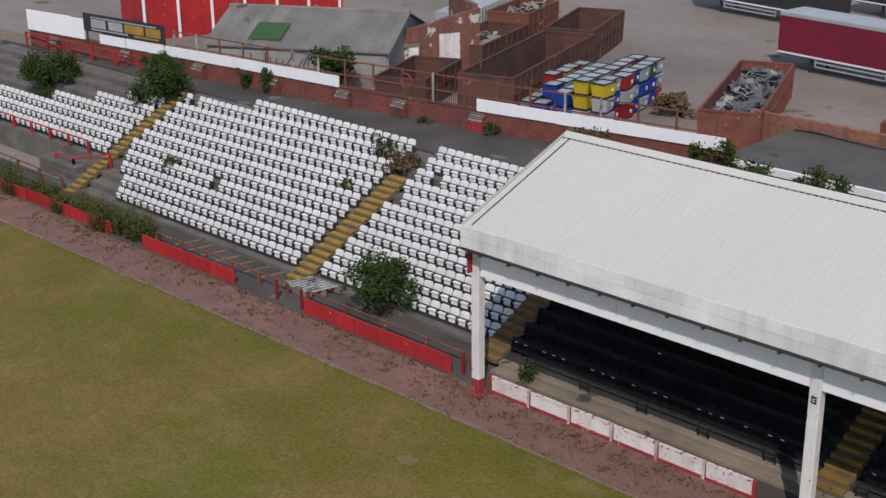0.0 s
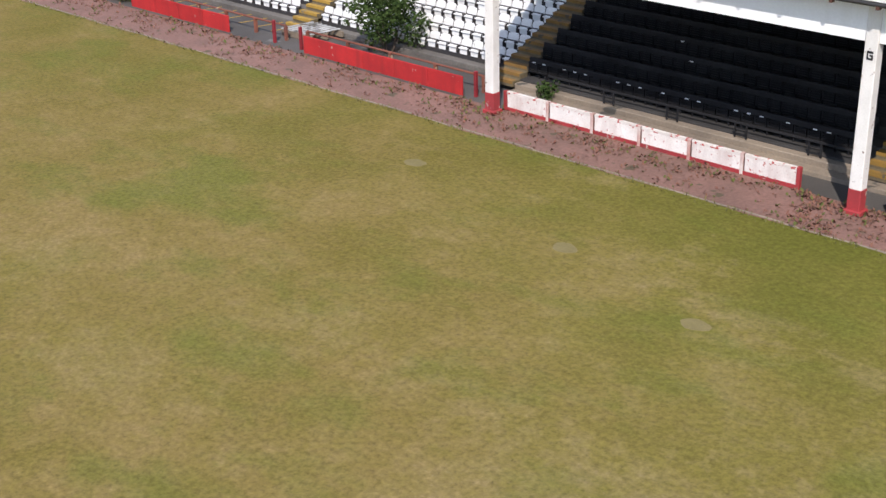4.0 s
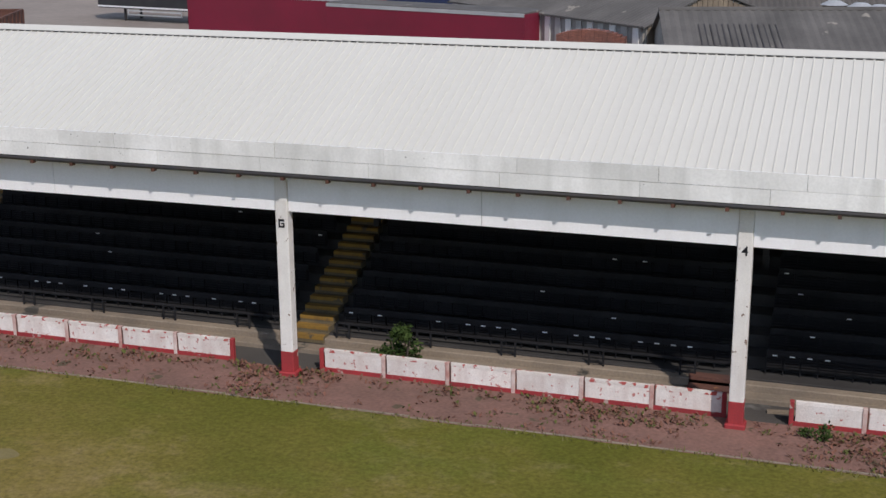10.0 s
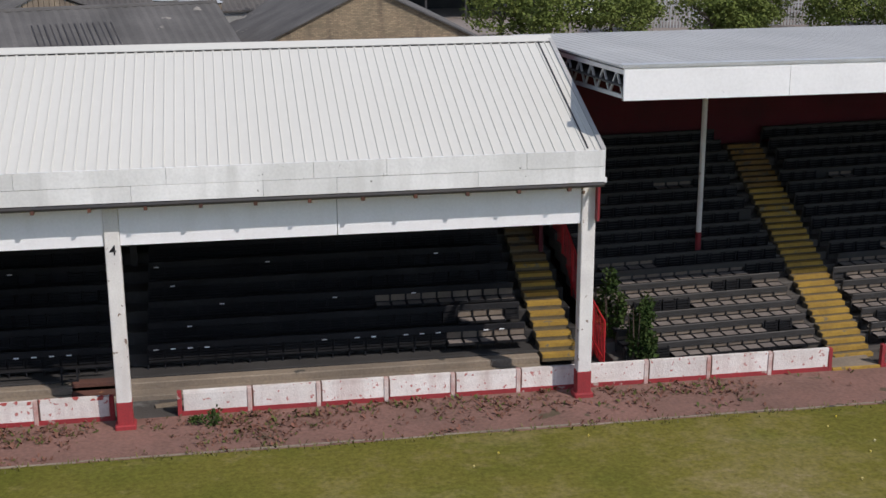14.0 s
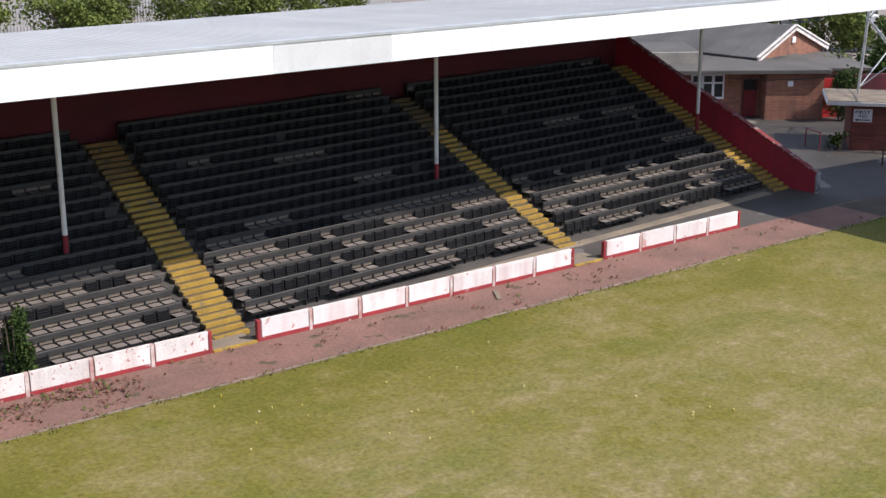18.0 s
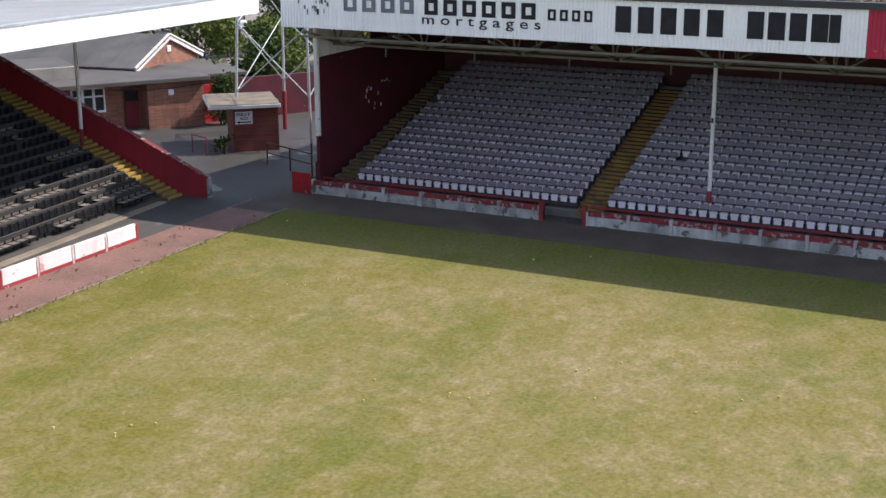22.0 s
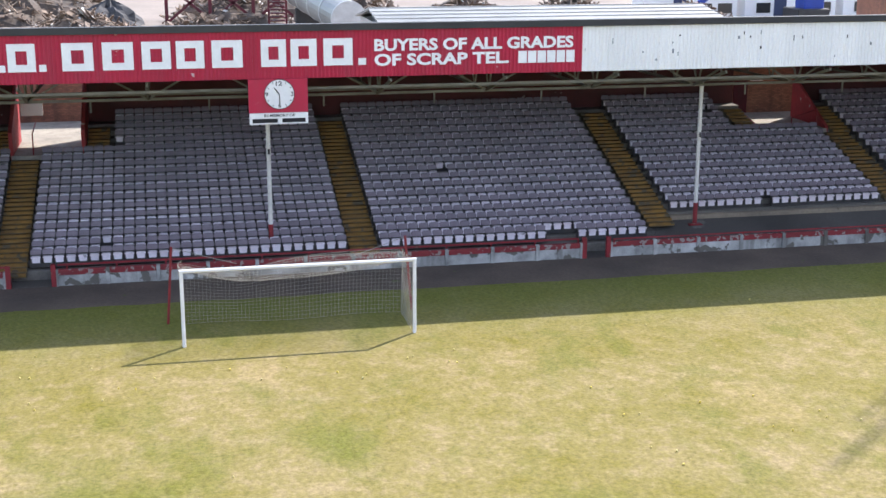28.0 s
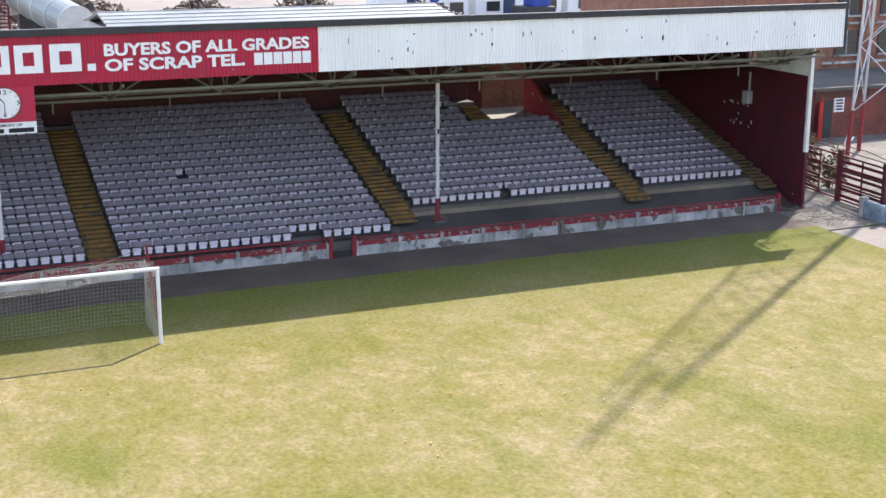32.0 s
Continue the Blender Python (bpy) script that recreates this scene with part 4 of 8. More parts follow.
# ---- the grey-roofed stand ----
stand2 = thing("covered_stand", "long football stand with a flat grey roof and white fascia", "stand", (-13, 37, 0))
n2 = 38
sw = 37.6 / n2
for i in range(n2):
    x0, x1 = -32.1 + i * sw, -32.1 + (i + 1) * sw
    d0, d1 = 12.9 + (x0 + 32.1) * 0.08, 12.9 + (x1 + 32.1) * 0.08
    sh = M().hexa([(x0, 36.3, 9.11), (x1, 36.3, 9.11), (x1, 36.3 + d1, 9.11 - d1 * 0.055), (x0, 36.3 + d0, 9.11 - d0 * 0.055)], [(x0, 36.3, 9.16), (x1, 36.3, 9.16), (x1, 36.3 + d1, 9.16 - d1 * 0.055), (x0, 36.3 + d0, 9.16 - d0 * 0.055)])
    for k in range(4):
        x = x0 + sw * k / 4
        sh.hexa([(x, 36.3, 9.16), (x + 0.06, 36.3, 9.16), (x + 0.04, 36.3, 9.172), (x + 0.02, 36.3, 9.172)], [(x, 36.3 + d0, 9.16 - d0 * 0.055), (x + 0.06, 36.3 + d0, 9.16 - d0 * 0.055), (x + 0.04, 36.3 + d0, 9.172 - d0 * 0.055), (x + 0.02, 36.3 + d0, 9.172 - d0 * 0.055)])
    part("roof_sheet", sh, ROOFGREY, stand2)
part("roof_lining", M().hexa([(-32.1, 36.4, 8.62), (5.4, 36.4, 8.62), (5.4, 51.6, 7.78), (-32.1, 48.9, 7.93)], [(-32.1, 36.4, 8.66), (5.4, 36.4, 8.66), (5.4, 51.6, 7.82), (-32.1, 48.9, 7.97)]), BOUNCE_STOP, stand2, "dark sooty roof lining")
x = -32.1
for w in (4.2, 4.0, 3.9, 3.8, 1.9, 3.4, 2.0, 4.1, 3.2, 2.6, 4.5):
    w = min(w, 5.5 - x)
    part("fascia_board", M().box(x + 0.006, x + w - 0.006, 36.24 - random.uniform(0, 0.02), 36.32, 8.3, 9.14), SIGNWHITE if random.random() < 0.55 else BOARDGREY, stand2, "white fascia board, some cleaner than others")
    x += w
part("fascia_cap", M().box(-32.15, 5.55, 36.2, 36.5, 9.14, 9.22), GALV, stand2, "pale metal edge trim")
for x, y, zt in ((-27.42, 42.7, 8.55), (-12.1, 43.92, 8.4), (3.9, 45.21, 8.15)):
    z0 = 1.88
    p = part("roof_pole", M().tube((x, y, z0 + 1.0), (x, y, zt), 0.085, 12), POST, stand2, "slim pale steel roof pole")
    part("pole_foot", M().tube((x, y, z0 - 0.1), (x, y, z0 + 1.0), 0.09, 12).cbox(x - 0.16, x + 0.16, y - 0.16, y + 0.16, z0, z0 + 0.05), REDPAINT, p, "red painted lower length")
shell2 = thing("covered_stand_wall", "dark red rear and side walls closing the covered terrace", "wall", (-13, 44, 0), kind="structure")
part("rear_wall", M().box(-31.2, 5.5, 48.2, 48.4, -0.1, 7.6), surf("deep_maroon_wall", (0.12, 0.01, 0.018), (0.08, 0.01, 0.015), 0.8, 0.8, 14, 0.2, 0.1), shell2, "dark red rear wall")
for x in (-32.0, -20.0, -8.0, 5.0):
    tr = M().beam((x, 36.4, 9.0), (x, 49, 8.26), 0.09, 0.12).beam((x, 36.6, 8.35), (x, 49, 7.45), 0.08, 0.1)
    k = 0
    while 36.6 + k * 1.2 < 47.5:
        y = 36.6 + k * 1.2
        tr.beam((x, y, 8.35 - (y - 36.6) * 0.073), (x, y + 0.6, 8.95 - (y - 36.0) * 0.055), 0.05).beam((x, y + 0.6, 8.95 - (y - 36.0) * 0.055), (x, y + 1.2, 8.35 - (y - 35.4) * 0.073), 0.05)
        k += 1
    part("roof_truss", tr, GALV, stand2, "pale lattice roof truss")
for k in range(7):
    y = 37.6 + k * 1.75
    part("purlin", M().beam((-32, y, 8.98 - (y - 36.3) * 0.055), (5.4, y, 8.98 - (y - 36.3) * 0.055), 0.07, 0.1), STEEL, stand2)
# the grey roof runs with its rows: further back and lower towards the goal end
for ob in stand2.children:
    if ob.name.split(".")[0] != "roof_pole":
        for v in ob.data.vertices:
            u = v.co.x + stand2.location.x + 32.1
            v.co += Vector((0.095 * u, 0.07 * u, -0.0118 * u))
sw_m = M().hexa([(5.4, 36.4, -0.1), (5.62, 36.4, -0.1), (5.62, 48.4, -0.1), (5.4, 48.4, -0.1)], [(5.4, 36.4, 0.85), (5.62, 36.4, 0.85), (5.62, 48.4, 6.15), (5.4, 48.4, 6.15)])
side = part("side_wall", sw_m, surf("side_wall_red", (0.36, 0.022, 0.04), (0.28, 0.02, 0.035), 0.7, 0.8, 16, 0.12, 0.1, streak=((0.16, 0.02, 0.03), 0.4)), shell2, "sloping red painted side wall")
part("side_coping", M().hexa([(5.36, 36.36, 0.85), (5.66, 36.36, 0.85), (5.66, 48.4, 6.15), (5.36, 48.4, 6.15)], [(5.36, 36.36, 0.92), (5.66, 36.36, 0.92), (5.66, 48.4, 6.22), (5.36, 48.4, 6.22)]), COPING, side, "worn pale coping")
part("wall_end", M().cbox(5.37, 5.65, 36.3, 36.4, -0.05, 0.9, 0.02), PANEL_E, side, "worn pale wall end")
askew(shell2)
askew(solo("kerb_covered", M().cbox(-22.9, 3.9, 37.55, 37.98, -0.1, 0.05, 0.02), DIRTYCON, "dirty tan concrete apron below the covered seats", "kerb", (-10, 38, 0), kind="structure"))
# red railing between the two stands
rail = thing("divider_railing", "bright red railing climbing between the two stands", "railing", (-31.75, 39, 0))
REDBRIGHT = surf("fresh_red_paint", (0.50, 0.02, 0.025), (0.40, 0.02, 0.025), 0.5, 2, 20, 0.1, 0.05)
def rz(y):
    return 0.3 + max(0, y - 39.3) * 0.455
for y0, y1 in ((38.5, 39.9), (39.9, 42.0), (42.0, 44.2), (44.2, 46.4), (46.4, 48.6)):
    part("rail_top", M().tube((-31.7, y0, rz(y0) + 1.25), (-31.7, y1, rz(y1) + 1.25), 0.03, 8), REDBRIGHT, rail)
    part("rail_bottom", M().tube((-31.7, y0, rz(y0) + 0.1), (-31.7, y1, rz(y1) + 0.1), 0.025, 8), REDBRIGHT, rail)
for k in range(68):
    y = 38.5 + k * 0.15
    part("baluster", M().tube((-31.7, y, rz(y) - (0.1 if k % 8 else 0.4)), (-31.7, y, rz(y) + 1.25), 0.012 if k % 8 else 0.03, 6), REDBRIGHT, rail)

# ---- the goal-end stand ----
stand3 = thing("goal_end_stand", "wide football stand with a painted corrugated advertising fascia", "stand", (15, 0, 0))
SX, SZ0, SZ1 = 6.5, 7.63, 9.3
Y_L, Y_A, Y_B, Y_R = 35.95, 11.7, -11.3, -35.55


def corrugated(width, height, pitch=0.152, depth=0.03):
    """A ribbed sheet in the y-z plane that faces -x, its profile trapezoid."""
    m, n = M(), max(1, round(width / pitch))
    p = width / n
    prof = []
    for i in range(n):
        y = -width / 2 + i * p
        prof += [(y, 0), (y + p * 0.4, 0), (y + p * 0.5, depth), (y + p * 0.9, depth)]
    prof.append((width / 2, 0))
    for (y0, d0), (y1, d1) in zip(prof, prof[1:]):
        m.poly([(d0, y1, 0), (d0, y0, 0), (d0, y0, height), (d1, y1, height)] if d0 == d1 else [(d1, y1, 0), (d0, y0, 0), (d0, y0, height), (d1, y1, height)])
    return m


for y0, y1, mt in ((Y_A, Y_L, SIGNWHITE), (Y_B, Y_A, SIGNRED), (Y_R, Y_B, SIGNWHITE)):
    n = round((y1 - y0) / 1.0)
    w = (y1 - y0) / n
    me = corrugated(w, SZ1 - SZ0).mesh("sign_sheet", mt)
    for i in range(n):
        piece("sign_sheet", me, stand3, (SX - random.uniform(0, 0.008), y0 + (i + 0.5) * w, SZ0 + random.uniform(-0.006, 0.006)))
part("fascia_backing", M().box(SX + 0.05, SX + 0.1, Y_R, Y_L, SZ0 + 0.03, SZ1), STEEL, stand3)
part("fascia_trim", M().box(SX - 0.08, SX + 0.25, Y_R - 0.12, Y_L + 0.1, SZ1, SZ1 + 0.24), BLACK, stand3, "black edge trim along the roof")
part("fascia_end_trim", M().box(SX - 0.03, SX + 0.1, Y_R - 0.12, Y_R, SZ0, SZ1), BLACK, stand3)
part("fascia_return", M().box(SX + 0.1, SX + 3.2, Y_L - 0.03, Y_L + 0.02, SZ0, SZ1), SIGNWHITE, stand3)
n3 = 60
rw = (Y_L - Y_R + 0.2) / n3
dx, dz = 15.6, -1.6
sh = M().hexa([(0, 0, -0.04), (dx, 0, dz - 0.04), (dx, rw, dz - 0.04), (0, rw, -0.04)], [(0, 0, 0), (dx, 0, dz), (dx, rw, dz), (0, rw, 0)])
for k in range(4):
    y = rw * k / 4
    sh.hexa([(0, y, 0), (0, y + 0.1, 0), (0, y + 0.07, 0.04), (0, y + 0.03, 0.04)], [(dx, y, dz), (dx, y + 0.1, dz), (dx, y + 0.07, dz + 0.04), (dx, y + 0.03, dz + 0.04)])
sh_me = sh.mesh("roof_sheet", SILVER)
for i in range(n3):
    piece("roof_sheet", sh_me, stand3, (SX + 0.1, Y_R - 0.1 + i * rw, SZ1 + 0.12))
ROOF3 = lambda x: SZ1 + 0.05 - (x - SX) * 0.1026
for k in range(9):
    x = 7.4 + k * 1.75
    part("purlin", M().beam((x, Y_R, ROOF3(x) - 0.2), (x, Y_L, ROOF3(x) - 0.2), 0.07, 0.12), TRUSS, stand3)
for x, z in ((7.4, 7.15), (9.9, 6.55), (13.0, 6.3)):
    part("tie_beam", M().beam((x, Y_R + 0.2, z), (x, Y_L - 0.2, z), 0.07, 0.1), TRUSS, stand3)
part("roof_lining", M().hexa([(SX + 0.2, Y_R, ROOF3(SX) - 0.14), (22, Y_R, ROOF3(22) - 0.14), (22, Y_L, ROOF3(22) - 0.14), (SX + 0.2, Y_L, ROOF3(SX) - 0.14)], [(SX + 0.2, Y_R, ROOF3(SX) - 0.1), (22, Y_R, ROOF3(22) - 0.1), (22, Y_L, ROOF3(22) - 0.1), (SX + 0.2, Y_L, ROOF3(SX) - 0.1)]), BOUNCE_STOP, stand3, "dark sooty roof lining")
for i in range(17):
    y = -34.6 + i * 4.35
    low = lambda x: 7.45 - min(x - 6.8, 3.1) * 0.29 - max(0, x - 9.9) * 0.03
    tr = M().beam((6.8, y, ROOF3(6.8) - 0.2), (21.8, y, ROOF3(21.8) - 0.2), 0.09, 0.12).beam((6.8, y, low(6.8)), (9.9, y, low(9.9)), 0.08, 0.1).beam((9.9, y, low(9.9)), (21.6, y, low(21.6)), 0.08, 0.1)
    for k in range(6):
        x = 7.2 + k * 2.4
        tr.beam((x, y, low(x)), (x + 1.2, y, ROOF3(x) - 0.2), 0.06).beam((x + 1.2, y, ROOF3(x) - 0.2), (x + 2.3, y, low(x + 2.3)), 0.06)
    tr.beam((9.9, y, 6.55), (9.9, y + 1.5, 7.4), 0.07).beam((9.9, y, 6.55), (9.9, y - 1.5, 7.4), 0.07)
    part("roof_truss", tr, TRUSS, stand3, "olive-grey lattice roof truss")
    part("hanger", M().beam((9.9, y + 2.1, 6.1), (9.9, y + 2.1, 6.6), 0.06), TRUSS, stand3)
REARWALL = surf("grimy_maroon", (0.09, 0.02, 0.024), (0.06, 0.02, 0.022), 0.8, 0.9, 16, 0.2, 0.1, flake=((0.25, 0.2, 0.19), 0.05, 2.4))
BACK_X = E_START + E_ROWS * E_DEPTH + 0.15


def rear_wall(y0, y1, z0, z1, name="rear_wall"):
    part(name, M().box(BACK_X, BACK_X + 0.2, y0, y1, z0, z1), REARWALL, stand3, "dark red rear wall with scuffed paint")


# two ways out through the seats, open at the back
TUN = ((7.45, 10.45), (-27.3, -23.9))
rear_wall(10.45, 35.5, -0.1, 7.7)
rear_wall(-23.9, 7.45, -0.1, 7.7)
rear_wall(-35.5, -27.3, -0.1, 7.7)
for y0, y1 in TUN:
    rear_wall(y0, y1, 6.6, 7.7)
for i, (y0, y1) in enumerate(TUN):
    t = thing(f"exit_passage_{i + 1}", "brick exit passage opening through the seats", "passage", (18, (y0 + y1) / 2, 3.2), kind="structure")
    part("floor", M().box(17.45, BACK_X, y0, y1, 3.0, 3.2).box(BACK_X, 27, y0 - 3, y1 + 3, 3.0, 3.2), CONCRETE, t, "pale trodden concrete floor")
    for y in (y0, y1):
        za, zb = (4.2, 5.9) if i == 0 else (3.3, 5.3) if y == y0 else (3.25, 4.0)
        part("side_wall", M().hexa([(17.5, y - 0.08, 3.0), (BACK_X + 0.2, y - 0.08, 3.0), (BACK_X + 0.2, y + 0.08, 3.0), (17.5, y + 0.08, 3.0)], [(17.5, y - 0.08, za), (BACK_X + 0.2, y - 0.08, zb), (BACK_X + 0.2, y + 0.08, zb), (17.5, y + 0.08, za)]), REDBAND, t, "red painted low wall")
    fx = 26.6 if i == 0 else 22.9
    far = part("far_wall", M().box(fx, fx + 0.2, y0 - 3, y1 + 3, -0.1, 6.8), BW_HOUSE, t, "brick wall of the building behind")
    part("handrail", M().path([(17.6, y1 - 0.9, 3.2), (17.6, y1 - 0.9, 4.1), (19.5, y1 - 0.9, 4.3)] if i == 0 else [(17.8, y0 + 0.4, 3.2), (17.8, y0 + 0.4, 4.1), (17.8, y0 + 1.7, 3.7), (17.8, y0 + 1.7, 3.2)], 0.03), REDPAINT, t)
    if i:
        for a in (1.75, 2.85):
            part("door", M().box(fx - 0.06, fx, y0 + a, y0 + a + 0.75, 3.2, 5.15), MAROON, t, "dark red painted door")
        part("lintel", M().box(fx - 0.08, fx, y0 - 1, y1 + 1, 5.45, 5.6), DIRTYCON, t, "pale concrete lintel")
    part("exit_sign", M().box(20.5, 20.58, y1 - 1.15, y1 - 0.2, 4.45, 5.0) if i == 0 else M().box(fx - 0.06, fx, y0 + 0.9, y0 + 1.6, 4.85, 5.08), WHITE, t, "small white sign")
for y, name in ((35.45, "left"), (-35.45, "right")):
    s = 1 if y > 0 else -1
    w = part("side_wall", M().box(8.5, BACK_X + 0.2, y - 0.06, y + 0.06, -0.1, 6.1), MAROON, stand3, "dark red side wall with scraps of white paint")
    me = corrugated(1.05, 2.85).mesh("cladding_sheet", FASCIA)
    part("upper_wall", M().hexa([(13.2, y - 0.05, 6.1), (BACK_X + 0.2, y - 0.05, 6.1), (BACK_X + 0.2, y + 0.05, 6.1), (13.2, y + 0.05, 6.1)], [(13.2, y - 0.05, 8.45), (BACK_X + 0.2, y - 0.05, 7.6), (BACK_X + 0.2, y + 0.05, 7.6), (13.2, y + 0.05, 8.45)]), MAROON, w)
    for k in range(4):
        ob = piece("cladding_sheet", me, w, (9.0 + k * 1.05, y, 6.1 - k * 0.107))
        ob.rotation_euler = (0, 0, radians(90) * s)
    part("corner_post", M().cbox(8.32, 8.5, y - 0.1, y + 0.1, 2.6, 7.6), POST, stand3, "white corner post")
    part("corner_post_foot", M().cbox(8.34, 8.48, y - 0.08, y + 0.08, -0.05, 2.6), MAROON, stand3)
    for k in range(16):
        xx, zz = random.uniform(12.5, 15), random.uniform(3.0, 4.3)
        part("paint_scrap", M().box(xx, xx + random.uniform(0.04, 0.14), y - s * 0.062 - 0.003, y - s * 0.062 + 0.003, zz, zz + random.uniform(0.05, 0.2)), LETTER, w, "scrap of white paint")
part("heater_box", M().cbox(12.6, 13.1, -35.39, -35.1, 4.3, 4.9).box(12.8, 12.9, -35.38, -35.3, 4.9, 5.8), GALV, stand3, "grey metal box on the side wall")
for y in (17.9, 0.12, -17.75):
    i = int((9.95 - E_START) / E_DEPTH)
    z0 = E_BASE + i * E_RISE if y > -10 else 0.55
    x = 9.95 if y > -10 else 10.4
    p = part("roof_pole", M().tube((x, y, z0 + 0.95), (x, y, 6.75), 0.085, 12), POST, stand3, "white steel roof pole")
    part("pole_foot", M().tube((x, y, z0), (x, y, z0 + 0.95), 0.095, 12).cbox(x - 0.2, x + 0.2, y - 0.3, y + 0.3, z0, z0 + 0.05), REDPAINT, p, "red painted lower length")
    part("pole_number", M().box(x - 0.095, x - 0.087, y - 0.04, y + 0.04, 4.3, 4.5), INK, p)
# red rail along the front of the seats
for y0, y1 in ((24.5, 35.3), (9.95, 22.4), (-12, 8.15)):
    r = thing("front_rail", "red painted front rail on short posts", "railing", (8.5, (y0 + y1) / 2, 0), group="rails before the goal-end seats")
    part("rail", M().beam((8.5, y0, 0.68), (8.5, y1, 0.68), 0.05, 0.07), REDPAINT, r)
    part("rail", M().beam((8.5, y0, 0.5), (8.5, y1, 0.5), 0.035, 0.04), REDPAINT, r)
    k = y0
    while k < y1 + 0.1:
        part("rail_post", M().box(8.47, 8.53, k - 0.03, k + 0.03, 0, 0.71), REDPAINT, r)
        k += 1.8
r = thing("front_rail", "red painted tube rail along the low wall", "railing", (8.05, -23, 0), group="rails before the goal-end seats")
part("rail", M().tube((8.02, -33.6, 0.72), (8.02, -13.3, 0.72), 0.035), REDPAINT, r)
for k in range(12):
    part("rail_post", M().tube((8.02, -33.5 + k * 1.83, 0.0), (8.02, -33.5 + k * 1.83, 0.74), 0.03, 6), REDPAINT, r)
for y in (24.4, 22.5, 9.85, 8.25, -12.1, -13.1, -33.75):
    solo("gate_post", M().cbox(7.9, 8.08, y - 0.09, y + 0.09, 0, 0.85, 0.015), REDPAINT, "square red painted gate post by the low wall", "post", (7.99, y, 0), "gate posts of the goal end")
solo("wall_red_corner", M().cbox(7.85, 7.95, 35.6, 36.6, 0, 0.95), REDWALL, "bright red corner panel at the end of the low wall", "wall", (7.9, 36.1, 0), kind="structure")

# lettering on the fascia
FACE = SX - 0.012


def on_sign(y, z, x=FACE):
    return Matrix.Translation((x, y, z)) @ Matrix(((0, 0, -1, 0), (-1, 0, 0, 0), (0, 1, 0, 0), (0, 0, 0, 1)))


def glyph(y0, y1, z0, z1, material, kind, label):
    """A plain block in a letter's place and colour, with a letter's open counter."""
    t, m = (y0 - y1) * 0.3, M()
    x0, x1 = FACE - 0.006, FACE + 0.012
    q = min(t, (z1 - z0) * 0.26)
    if kind == "o":
        m.box(x0, x1, y1, y0, z0, z0 + q).box(x0, x1, y1, y0, z1 - q, z1).box(x0, x1, y1, y1 + t, z0 + q, z1 - q).box(x0, x1, y0 - t, y0, z0 + q, z1 - q)
    else:
        m.box(x0, x1, y1, y0, z0, z1)
    part("letter_block", m, material, stand3, label)


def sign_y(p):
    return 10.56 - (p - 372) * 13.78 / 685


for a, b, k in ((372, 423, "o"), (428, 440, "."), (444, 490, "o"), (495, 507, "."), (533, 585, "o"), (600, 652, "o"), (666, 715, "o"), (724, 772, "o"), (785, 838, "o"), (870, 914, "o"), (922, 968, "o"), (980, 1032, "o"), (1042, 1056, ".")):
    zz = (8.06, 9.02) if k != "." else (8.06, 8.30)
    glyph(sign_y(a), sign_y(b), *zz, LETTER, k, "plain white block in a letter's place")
text("sign_text", "BUYERS OF ALL GRADES", LETTER, stand3, on_sign(-3.5, 8.53), 7.45, 0.44, 0.035, "white lettering")
text("sign_text", "OF SCRAP TEL.", LETTER, stand3, on_sign(-3.5, 8.0), 5.0, 0.44, 0.035, "white lettering")
for k in range(6):
    glyph(-8.85 - k * 0.366, -9.17 - k * 0.366, 8.0, 8.44, LETTER, "bar", "plain white bar")


def letters(y0, y1, z0, z1, kinds, material, label, gap=0.16):
    n = len(kinds)
    w = (y0 - y1) / n
    for i, k in enumerate(kinds):
        glyph(y0 - i * w - w * gap / 2, y0 - (i + 1) * w + w * gap / 2, z0, z1, material, k, label)


letters(32.96, 29.4, 8.42, 9.05, "oooo", FADED, "plain faded blue block in a letter's place", 0.3)
letters(29.16, 24.05, 8.42, 9.05, "oooooo", INK, "plain black block in a letter's place", 0.3)
letters(23.75, 21.75, 8.42, 8.85, "oooo", INK, "plain black block in a letter's place", 0.35)
text("sign_text", "m o r t g a g e s", INK, stand3, on_sign(29.15, 7.92), 5.2, 0.44, 0.008, "thin black lettering")
for i, y in enumerate((20.9, 20.02, 19.14, 18.26, 17.38, 15.9, 15.14, 14.38, 13.62)):
    glyph(y, y - 0.6, 8.1, 9.08, INK, "bar", "plain black bar")
glyph(13.0, 12.6, 8.1, 9.08, INK, "bar", "plain black bar")
for k in range(14):
    y, z = random.uniform(33.5, 35.2), random.uniform(8.2, 8.95)
    glyph(y, y - random.uniform(0.03, 0.09), z, z + random.uniform(0.08, 0.25), FADED if k > 2 else INK, "bar", "scrap of faded lettering")
for k in range(30):
    y, z = random.uniform(-34, -12), random.uniform(7.8, 9.0)
    glyph(y, y - random.uniform(0.02, 0.07), z, z + random.uniform(0.05, 0.22), FADED if k % 3 else INK, "bar", "dark chip in the white paint")

